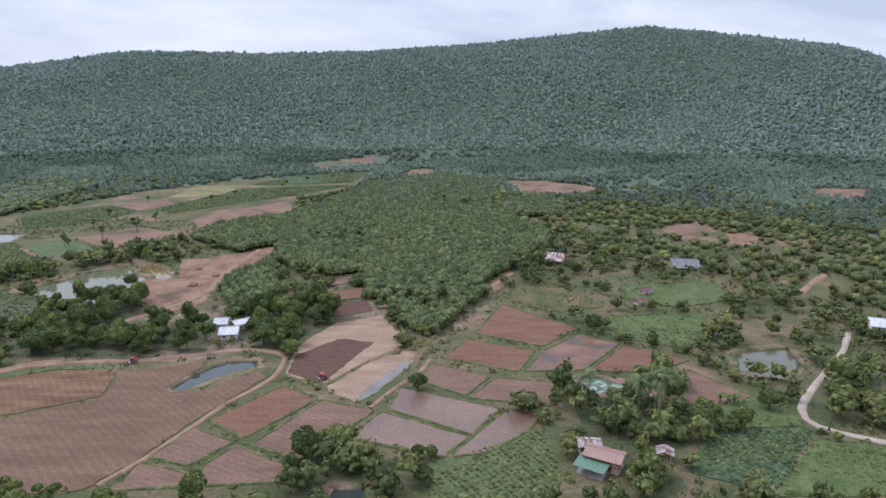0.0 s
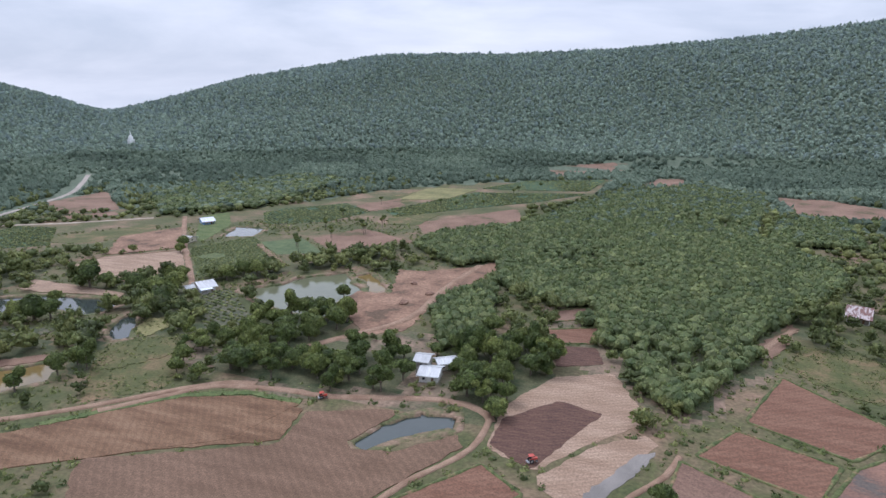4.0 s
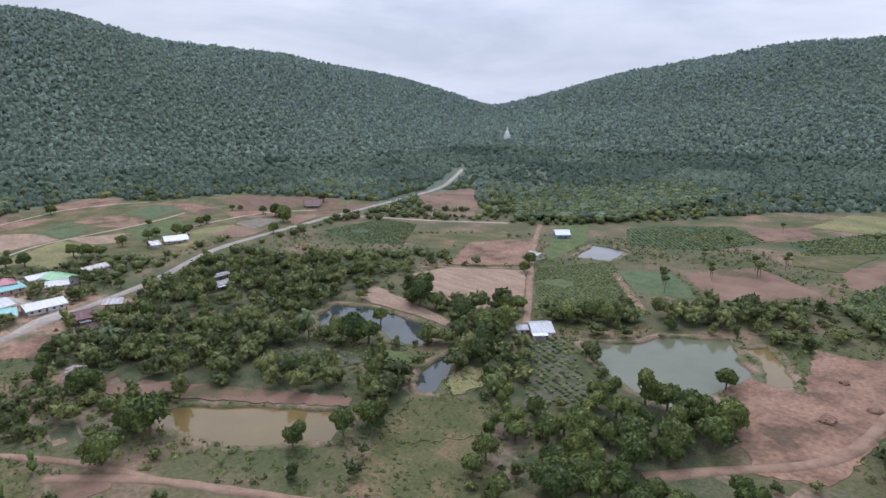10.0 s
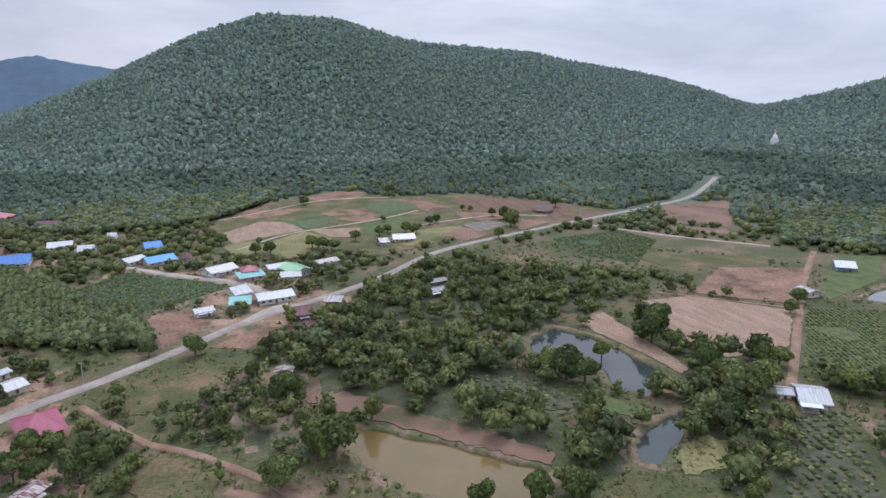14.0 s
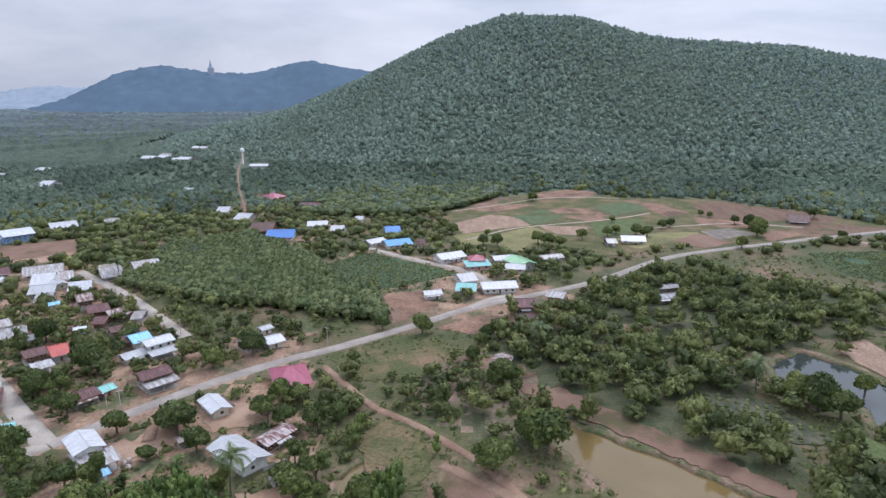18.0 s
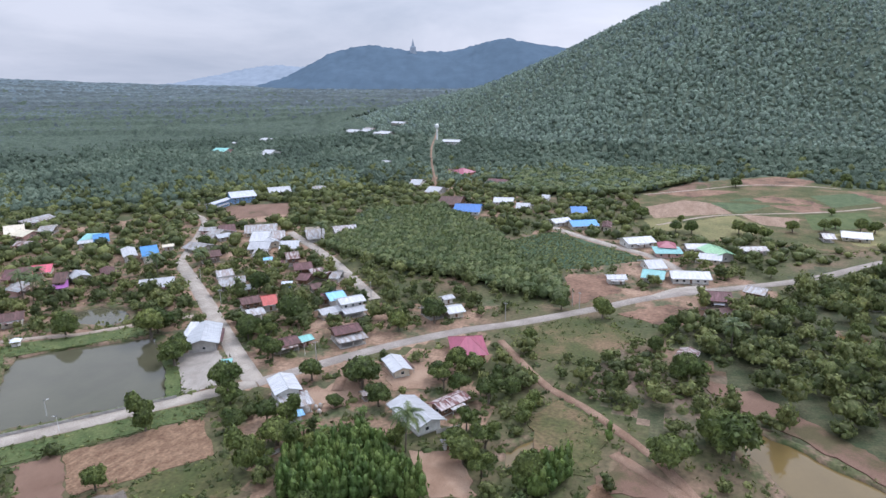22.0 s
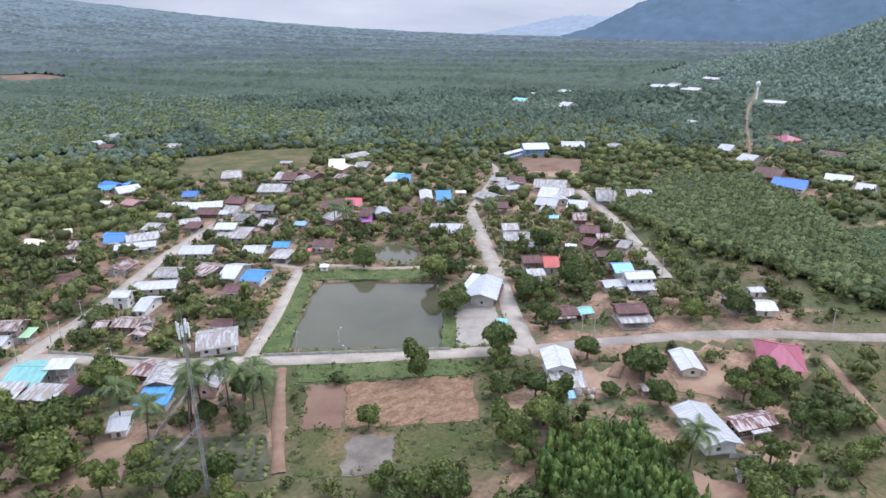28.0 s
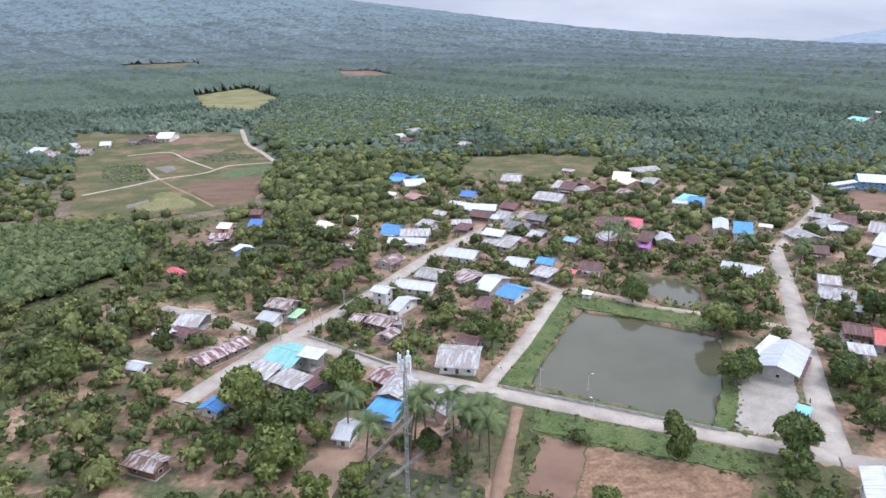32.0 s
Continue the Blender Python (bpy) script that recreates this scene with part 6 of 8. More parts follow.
house(-229.7, 68.3, 9.8, 13.4, 114, 2.56, "m", "L")
house(-256.8, 54.6, 6.0, 7.3, 133, 1.92, "w", "L")
house(-254.0, 49.1, 6.8, 8.2, 139, 1.92, "g", "L")
house(-266.7, 49.1, 4.5, 3.8, 140, 1.92, "w", "L")
house(-391.9, 64.0, 10.5, 8.9, 133, 1.92, "w", "L")
house(-389.4, 75.6, 13.6, 11.9, 117, 1.92, "b", "L")
house(-420.3, 69.0, 8.6, 13.7, 105, 1.92, "b", "L")
house(-390.1, 87.4, 4.6, 12.7, 95, 1.92, "r", "D")
house(-361.5, 103.2, 13.5, 10.4, 123, 2.3, "w", "L")
house(-354.1, 115.8, 7.5, 9.0, 96, 2.94, "m", "L")
house(-348.2, 116.3, 11.3, 8.5, 105, 1.92, "t", "F")
house(-359.7, 127.2, 9.5, 8.0, 108, 1.92, "w", "L")
house(-344.6, 131.7, 10.7, 8.9, 87, 1.92, "w", "L")
house(-351.1, 135.2, 10.2, 14.0, 117, 2.56, "e", "D")
house(-362.7, 149.1, 11.6, 6.7, 111, 1.92, "g", "L")
house(-327.2, 111.4, 7.4, 11.8, 115, 1.92, "w", "L")
house(-316.0, 124.6, 14.1, 9.8, 102, 2.18, "w", "L")
house(-313.9, 112.6, 8.2, 10.9, 87, 1.92, "t", "L")
house(-306.0, 99.9, 7.2, 5.7, 107, 2.05, "w", "L")
house(-292.4, 133.1, 8.5, 10.5, 96, 2.82, "r", "L")
house(-280.9, 133.1, 8.5, 4.9, 115, 1.92, "r", "L")
house(-305.2, 146.2, 7.0, 8.1, 68, 1.92, "g", "L")
house(-304.2, 183.3, 12.1, 6.0, 105, 1.92, "d", "L")
house(-316.9, 188.6, 11.0, 5.2, 107, 1.92, "d", "L")
house(-399.9, 194.1, 12.2, 11.4, 84, 1.92, "w", "L")
house(-394.3, 181.9, 5.3, 9.7, 95, 1.92, "g", "L")
house(-243.8, 124.1, 5.3, 7.3, 77, 1.92, "s", "D")
house(-397.7, -129.5, 15.2, 16.2, 140, 3.84, "v", "L")
house(-375.5, -128.9, 4.7, 19.5, 96, 3.84, "v", "D")
house(-424.1, -120.6, 14.0, 14.8, 132, 2.56, "w", "L")
house(-439.5, -100.2, 8.6, 11.5, 120, 1.92, "g", "L")
house(-330.6, -39.0, 8.8, 16.9, 128, 1.92, "g", "L")
house(-343.7, -30.5, 11.2, 12.8, 129, 1.92, "g", "L")
house(-477.6, -46.9, 7.9, 15.8, 94, 1.92, "w", "L")
house(-456.1, -25.4, 9.6, 15.5, 84, 1.92, "w", "L")
house(-423.9, -3.4, 13.1, 20.0, 95, 2.18, "r", "L")
house(-407.6, 11.5, 14.9, 17.8, 98, 1.92, "b", "L")
house(-524.5, -30.4, 12.9, 15.8, 73, 2.18, "m", "L")
house(-436.0, 23.9, 11.8, 11.9, 101, 1.92, "w", "L")
house(-422.7, 38.5, 7.6, 12.3, 98, 1.92, "w", "L")
house(-574.1, -280.0, 14.5, 20.0, 94, 1.92, "t", "L")
house(-652.3, -83.0, 17.5, 9.8, 92, 2.56, "w", "L")
house(-727.2, -168.3, 20.8, 9.5, 64, 1.92, "w", "L")
house(-689.5, -167.6, 15.2, 12.6, 74, 1.92, "w", "L")
house(-706.5, -212.2, 15.4, 14.1, 79, 1.92, "w", "L")
house(-713.9, -197.4, 14.3, 10.7, 66, 1.92, "g", "L")
house(-576.4, -229.9, 11.0, 19.1, 89, 1.92, "w", "L")
house(-757.1, -254.7, 18.9, 11.7, 60, 1.92, "w", "L")
house(-495.5, 4.4, 14.1, 15.0, 82, 1.92, "r", "L")
house(-454.0, 45.0, 5.0, 8.9, 89, 1.92, "w", "L")
house(-190.4, 251.1, 7.6, 11.0, 59, 2.0, "w", "L")
house(-186.6, 247.2, 5.0, 4.2, 59, 1.7, "v", "F")
house(-194.3, 246.6, 4.2, 5.0, 59, 1.8, "w", "L")
house(-286.4, 365.1, 8.4, 11.6, 54, 1.92, "v", "L")
house(-260.3, 319.6, 8.3, 7.5, 89, 1.92, "g", "D")
house(-453.7, 299.4, 11.6, 17.2, 67, 1.92, "r", "L")
house(-423.5, 39.3, 6.9, 7.1, 77, 1.92, "w", "L")
house(-75.3, 209.1, 4.9, 6.8, 7, 3.97, "w", "L")
house(-71.4, 205.0, 6.5, 8.2, 7, 2.18, "w", "L")
house(-70.0, 213.3, 6.7, 5.6, 37, 2.3, "w", "L")
house(35.5, 129.0, 8.5, 5.8, -29, 2.94, "n", "L")
house(32.2, 126.5, 7.0, 5.3, -32, 1.92, "f", "F")
house(33.4, 135.4, 5.6, 4.8, -4, 1.92, "s", "L")
house(49.5, 132.0, 3.9, 3.8, -17, 1.92, "s", "D")
house(150.7, 217.9, 5.7, 10.7, -22, 1.92, "w", "L")
house(52.9, 307.3, 8.4, 15.9, -13, 2.18, "s", "L")
house(111.6, 298.7, 12.7, 14.1, -8, 1.92, "d", "L")
house(75.5, 242.2, 5.6, 4.5, 16, 1.66, "r", "L")
house(80.9, 255.9, 5.1, 5.4, 20, 1.66, "r", "L")
house(-160.2, -137.8, 7.5, 5.8, 130, 1.92, "b", "L")
house(-174.8, -137.6, 6.5, 9.2, 117, 1.92, "g", "L")
house(-183.3, -181.6, 8.6, 8.1, 107, 1.66, "n", "L")
house(-189.7, -225.2, 13.1, 7.7, 99, 1.79, "b", "L")
house(-196.1, -222.1, 11.2, 4.0, 29, 1.79, "b", "L")
house(-215.8, -150.9, 7.7, 10.0, 131, 1.92, "r", "L")
house(-291.2, -174.7, 12.9, 11.0, 86, 1.79, "y", "L")
house(-300.7, -170.5, 7.5, 11.0, 121, 1.92, "g", "L")
house(-276.5, -155.0, 8.1, 8.3, 109, 1.79, "s", "L")
house(-238.4, -113.3, 5.9, 7.7, 111, 1.66, "r", "L")
house(-314.1, -51.6, 10.3, 6.3, 57, 1.92, "w", "L")
house(-295.3, -43.5, 6.1, 9.5, 111, 1.92, "g", "L")
house(-278.2, -3.6, 5.5, 5.2, 84, 1.92, "s", "L")
house(-271.8, -7.6, 4.6, 8.3, 95, 1.92, "r", "L")
house(-63.1, -402.5, 8.3, 11.0, -160, 1.92, "n", "L")
house(-52.8, -391.5, 10.3, 11.0, -173, 2.18, "r", "L")
house(-226.0, -334.3, 12.3, 11.0, 110, 1.79, "r", "L")
house(-256.6, -305.7, 8.6, 11.0, 126, 1.79, "g", "L")
house(-267.1, -172.4, 14.6, 10.5, 103, 1.92, "r", "L")
house(-705.3, -195.4, 15.0, 11.0, 69, 1.92, "w", "L")
house(-658.8, -289.0, 15.0, 11.0, 75, 1.92, "w", "L")
house(-747.0, -306.3, 15.0, 11.0, 80, 1.92, "g", "L")
house(-196.9, -162.4, 9, 5, 128, 1.92, "w", "L")
house(-199.2, -106.4, 4, 4, 130, 1.8, "n", "L")
house(-215.4, -100.2, 5, 5, 120, 1.92, "u", "L")
house(-286.7, -131.0, 7, 5, 140, 1.92, "w", "L")
house(-315.5, -79.0, 7, 7, 150, 1.92, "G", "L")
house(-324.1, -94.0, 8, 7, 120, 1.92, "g", "L")
house(-285.4, -29.6, 6, 4, 120, 1.92, "r", "L")
house(-288.8, -36.0, 4, 4, 130, 1.8, "u", "L")
house(-255.6, -21.2, 4, 5, 130, 1.92, "w", "L")
house(-264.2, -10.9, 4, 3, 120, 1.8, "v", "L")
house(-95.7, -139.2, 5, 5, 130, 1.92, "s", "L")
house(-105.1, -130.6, 4, 7, 110, 1.92, "v", "L")
house(-83.4, -68.1, 5, 5, 130, 1.92, "w", "L")
house(-88.2, -66.9, 7, 5, 130, 1.92, "r", "L")
house(-202.4, -137.8, 6, 6, 130, 1.92, "G", "L")
house(-174.4, -189.7, 6, 5, 130, 1.92, "y", "L")
house(-184.1, -150.1, 6, 6, 130, 1.92, "g", "L")
house(-293.3, -90.5, 5, 4, 130, 1.92, "y", "L")
house(-277.1, -208.8, 7, 5, 130, 1.92, "g", "L")
house(-531.0, -40.4, 9, 7, 100, 1.92, "r", "L")
house(-690.1, -175.0, 12, 8, 80, 1.92, "w", "L")
house(-702.3, -228.5, 9, 6, 80, 1.92, "w", "L")
house(-701.7, -290.7, 9, 6, 80, 1.92, "w", "L")
house(-562.3, -228.7, 8, 6, 80, 1.92, "w", "L")
house(-793.1, -307.1, 9, 6, 80, 1.92, "w", "L")
house(-558.3, -106.7, 8, 5, 80, 1.92, "w", "L")
house(-629.3, -307.4, 8, 5, 80, 1.92, "w", "L")


# ---- trees ----
def ico(n):
    bm = bmesh.new()
    bmesh.ops.create_icosphere(bm, subdivisions=n, radius=1)
    v = np.array([x.co[:] for x in bm.verts])
    f = np.array([[x.index for x in p.verts] for p in bm.faces])
    bm.free()
    return v, f


ICO1, ICO2 = ico(1), ico(2)


def lumpy(shape, rng, amount):
    v, f = shape
    w = v * (1 + amount * rng.uniform(-1, 1, (len(v), 1)))
    return w, f


def sprays(rng, lobes, count, size):
    """Loose leaf sprays: small bent triangles all over the lobes' surfaces."""
    vs = []
    weights = np.array([l[3] * l[4] for l in lobes])
    pick = rng.choice(len(lobes), count, p=weights / weights.sum())
    for k in pick:
        x, y, z, rx, rz = lobes[k]
        d = rng.normal(size=3)
        d[2] = abs(d[2]) * 0.9 - 0.25
        d /= np.linalg.norm(d)
        c = np.array((x, y, z)) + d * (rx, rx, rz) * rng.uniform(0.90, 1.12)
        t = np.cross(d, rng.normal(size=3))
        t /= np.linalg.norm(t)
        u = np.cross(d, t) + d * rng.uniform(-0.6, 0.8)
        t = t + d * rng.uniform(-0.5, 0.5)
        s = size * rng.uniform(0.6, 1.4)
        vs += [c - t * s * 0.5, c + t * s * 0.5, c + u * s]
    vs = np.array(vs)
    return vs, np.arange(len(vs)).reshape(-1, 3)


def crown_shape(rng, kind, leaves, size, fine, inner=0.86):
    """A crown of unit radius about: several lobes with leaf sprays over them. Base at z 0."""
    if kind == "broad":
        lobes = [(0, 0, 0.80, 0.62, 0.56)]
        for a in np.arange(0, 6.2, 6.28 / 7) + rng.uniform(0, 1):
            out = rng.uniform(0.35, 0.68)
            lobes.append((out * math.cos(a), out * math.sin(a), rng.uniform(0.42, 1.15), rng.uniform(0.25, 0.42), rng.uniform(0.22, 0.38)))
    elif kind == "tall":
        lobes = [(rng.uniform(-0.38, 0.38), rng.uniform(-0.38, 0.38), 0.45 + 0.26 * k, 0.52 - 0.04 * k, 0.40) for k in range(5)]
    elif kind == "open":
        lobes = [(rng.uniform(-0.75, 0.75), rng.uniform(-0.75, 0.75), rng.uniform(0.7, 1.35), rng.uniform(0.28, 0.4), rng.uniform(0.2, 0.3)) for _ in range(8)]
    elif kind == "column":
        lobes = [(0, 0, 0.6, 0.80, 0.65), (rng.uniform(-0.12, 0.12), rng.uniform(-0.12, 0.12), 1.25, 0.5, 0.6)]
    elif kind == "dome":
        lobes = [(0, 0, 0.5, 0.92, 0.62)]
    else:
        lobes = [(0, 0, 0.5, 0.85, 0.55), (rng.uniform(-0.3, 0.3), rng.uniform(-0.3, 0.3), 0.75, 0.5, 0.4)]
    vs, fs, at = [], [], 0
    for x, y, z, rx, rz in lobes:
        v, f = lumpy(fine, rng, 0.17)
        vs.append(v * (rx * inner, rx * inner, rz * inner) + (x, y, z))
        fs.append(f + at)
        at += len(v)
    if leaves:
        v, f = sprays(rng, lobes, leaves, size)
        vs.append(v)
        fs.append(f + at)
    return np.concatenate(vs), np.concatenate(fs)


def scatter(name, spots, shapes, material, label, category, trunk=0.0, seed=3, block=0.0, smooth=True):
    """One mesh of many trees: spots are rows of x, y, z, radius, height factor."""
    if not len(spots):
        return
    rng = np.random.default_rng(seed)
    spots = np.asarray(spots, float)
    pick = rng.integers(0, len(shapes), len(spots))
    cos, fas, tin, at = [], [], [], 0
    for k, (v, f) in enumerate(shapes):
        s = spots[pick == k]
        if not len(s):
            continue
        a = rng.uniform(0, 6.283, len(s))
        c, sn = np.cos(a)[:, None], np.sin(a)[:, None]
        x = (v[None, :, 0] * c - v[None, :, 1] * sn) * s[:, 3:4] + s[:, 0:1]
        y = (v[None, :, 0] * sn + v[None, :, 1] * c) * s[:, 3:4] + s[:, 1:2]
        z = v[None, :, 2] * (s[:, 3] * s[:, 4])[:, None] + s[:, 2:3] + trunk * s[:, 3:4]
        cos.append(np.stack([x, y, z], -1).reshape(-1, 3))
        fas.append((f[None] + (np.arange(len(s)) * len(v))[:, None, None]).reshape(-1, 3) + at)
        own = rng.uniform(0, 1, len(s))
        if block:
            cell = np.floor((s[:, 0] + 0.4 * s[:, 1]) / block) * 12.9898 + np.floor((s[:, 1] - 0.4 * s[:, 0]) / block * 1.4) * 78.233
            own = 0.25 * own + 0.75 * ((np.sin(cell) * 43758.5453) % 1.0)
        tin.append(np.repeat(own, len(v)))
        at += len(s) * len(v)
    me = bpy.data.meshes.new(name)
    fill(me, np.concatenate(cos), np.concatenate(fas))
    att = me.attributes.new("tint", "FLOAT", "POINT")
    att.data.foreach_set("value", np.concatenate(tin).astype(np.float32))
    me.polygons.foreach_set("use_smooth", np.full(len(me.polygons), smooth))
    me.materials.append(material)
    tagged(new(name, me), label, category, kind="stuff")


RNG = np.random.default_rng(11)


def jittered(x0, x1, y0, y1, step, shift=0.42):
    gx, gy = np.meshgrid(np.arange(x0, x1, step), np.arange(y0, y1, step))
    gx = gx + RNG.uniform(-shift, shift, gx.shape) * step
    gy = gy + RNG.uniform(-shift, shift, gy.shape) * step
    return gx.ravel(), gy.ravel()


def swell(x, y, size, seed=0.0):
    """A cheap smooth random field between 0 and 1."""
    return 0.5 + 0.25 * (np.sin(x / size + 1.7 * np.sin(y / size * 0.7 + seed)) + np.sin(y / size * 1.13 + 1.3 * np.sin(x / size * 0.61 + 2 * seed + 1)))


def open_ground(x, y, margin=2.5):
    """Where no tree stands: fields, water, roads, houses."""
    bad = np.zeros(x.shape, bool)
    for kind, poly in FIELDS:
        if kind in ("town", "scrub"):
            continue
        xs, ys = [p[0] for p in poly], [p[1] for p in poly]
        near = (x > min(xs) - 3) & (x < max(xs) + 3) & (y > min(ys) - 3) & (y < max(ys) + 3)
        if near.any():
            bad[near] |= inside(x[near], y[near], poly)
    for kind, poly in PONDS:
        bad |= inside(x, y, poly) | (line_gap(x, y, poly, True) < margin)
    for kind, wide, line in ROADS:
        xs, ys = [p[0] for p in line], [p[1] for p in line]
        near = (x > min(xs) - 9) & (x < max(xs) + 9) & (y > min(ys) - 9) & (y < max(ys) + 9)
        if near.any():
            bad[near] |= line_gap(x[near], y[near], line) < wide / 2 + margin + (5 if kind == "main" else 0)
    for hx, hy, hr in HOUSES:
        bad |= (x - hx) ** 2 + (y - hy) ** 2 < (hr + 0.9) ** 2
    return bad


def in_groves(x, y, kinds):
    got = np.zeros(x.shape, bool)
    for kind, poly in GROVES:
        if kind in kinds:
            got |= inside(x, y, poly)
    return got


hill_shapes = []
for _ in range(10):
    hv, hf = lumpy(ICO1, RNG, 0.30)
    hv = hv * (RNG.uniform(0.75, 0.95), RNG.uniform(0.75, 0.95), RNG.uniform(0.8, 1.1)) + (0, 0, 0.5)
    # the undersides are never seen
    hf = hf[hv[hf].mean(1)[:, 2] > 0.3]
    sv, sf = sprays(RNG, [(0, 0, 0.5, 0.92, 0.75), (RNG.uniform(-0.4, 0.4), RNG.uniform(-0.4, 0.4), 0.9, 0.5, 0.6)], 8, 0.5)
    hill_shapes.append((np.concatenate([hv, sv]), np.concatenate([hf, sf + len(hv)])))
mid_shapes = [crown_shape(RNG, k, 110, 0.25, ICO1, 0.86) for k in ("broad", "broad", "broad", "broad", "tall", "shrub", "broad", "open")]
rubber_shapes = [crown_shape(RNG, "dome", 24, 0.36, ICO1, 0.92) for _ in range(6)]
euca_shapes = [crown_shape(RNG, "column", 40, 0.34, ICO1, 0.92) for _ in range(5)]
bush_shapes = []
for _ in range(5):
    bv, bf = lumpy(ICO1, RNG, 0.38)
    bf = bf[bv[bf].mean(1)[:, 2] > -0.45]
    bush_shapes.append((bv * (1, 1, 0.75), bf))
thicket_shapes = []
for bv, bf in bush_shapes:
    lobes = [(RNG.uniform(-0.5, 0.5), RNG.uniform(-0.5, 0.5), RNG.uniform(0.1, 0.5), RNG.uniform(0.5, 0.9), RNG.uniform(0.3, 0.8)) for _ in range(3)]
    sv, sf = sprays(RNG, lobes, 9, 0.58)
    thicket_shapes.append((np.concatenate([bv * (0.85, 0.85, 0.6), sv]), np.concatenate([bf, sf + len(bv)])))


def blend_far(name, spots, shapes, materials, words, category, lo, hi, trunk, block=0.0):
    """Nearer trees take the first leaf colour, farther ones the second with more haze painted in, mixed over a wide
    belt.
    """
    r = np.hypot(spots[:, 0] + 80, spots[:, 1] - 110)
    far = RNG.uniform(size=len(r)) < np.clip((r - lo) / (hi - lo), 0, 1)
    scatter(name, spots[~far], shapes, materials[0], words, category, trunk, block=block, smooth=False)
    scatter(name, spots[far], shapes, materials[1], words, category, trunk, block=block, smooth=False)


# wooded hills
hx, hy = jittered(-1500, 820, -260, 1560, 4.35)
hz = land_z(hx, hy)
r = np.hypot(hx + 60, hy - 110)
keep = (hz > 13) & (r < 1420 + 380 * (hx < -700) * (hy > 700)) & (np.hypot(hx + 70, hy - 120) > 380) & (hx < 0.85 * hy + 40)
hx, hy, hz, r = hx[keep], hy[keep], hz[keep], r[keep]
# slopes that turn away from the valley are never seen
back = height(hx + (hx + 60) / r * 40, hy + (hy - 110) / r * 40) < hz - 6
keep = (~back | (RNG.uniform(size=len(hx)) < 0.08)) & ~open_ground(hx, hy)
hx, hy, hz = hx[keep], hy[keep], hz[keep]
hr = (1.75 + 1.5 * RNG.uniform(size=len(hx)) ** 2.0) * (0.85 + 0.35 * swell(hx, hy, 60))
blend_far("hill_forest", np.stack([hx, hy, hz - 0.4 * hr + RNG.uniform(-0.3, 1.3, len(hx)), hr, RNG.uniform(0.85, 1.35, len(hx))], -1), hill_shapes, (MAT["leaf_hill_hazed"], MAT["leaf_blue_hazed"]), "dense green forest covering the hillsides, bluish from painted haze", "forest", 650, 1250, 0.1)

# woods of the plain, coarser with distance
far_spots = []
for lo, hi, step in ((420, 730, 5.6), (730, 1050, 8.0), (1050, 1600, 13), (1600, 2400, 22)):
    x, y = jittered(-2000, 600, -700, 1800, step)
    r = np.hypot(x + 80, y - 110)
    ok = (r >= lo) & (r < hi) & ((height(x, y) < 13) | (r > 1450))
    x, y, r = x[ok], y[ok], r[ok]
    # the wedge to the south-west is overlooked from afar: there the canopy below takes over
    ang = np.degrees(np.arctan2(-(x + 80), y - 110)) % 360
    ok = ((r < 730) & (ang > 70) & (ang < 205)) | ((r < 1050) & (ang > 20) & (ang < 75)) | ((r < 2300) & (ang > 36) & (ang < 62)) | ((r < 900) & ((ang < 20) | (ang > 298)))
    x, y, r = x[ok], y[ok], r[ok]
    ok = ~open_ground(x, y) & ~in_groves(x, y, ("rubber", "clear")) & (swell(x, y, 55, 0.4) + RNG.uniform(-0.25, 0.25, len(x)) > 0.12)
    x, y = x[ok], y[ok]
    rad = step * RNG.uniform(0.42, 0.78, len(x))
    far_spots.append((lo, np.stack([x, y, land_z(x, y) - 0.3 * rad, rad, np.clip(3.4 / rad, 0.35, 1.1) * RNG.uniform(0.75, 1.25, len(x))], -1)))
blend_far("plain_woods", far_spots[0][1], hill_shapes, (MAT["leaf_stuff"], MAT["leaf_plain_hazed"]), "mixed green woods on the valley floor", "woods", 300, 540, 0.15, 70)
blend_far("distant_woods", np.concatenate([q for lo, q in far_spots[1:]]), hill_shapes, (MAT["leaf_plain_hazed"], MAT["leaf_far_hazed"]), "distant green woods and plantations, bluish from painted haze", "woods", 800, 1500, 0.1, 120)


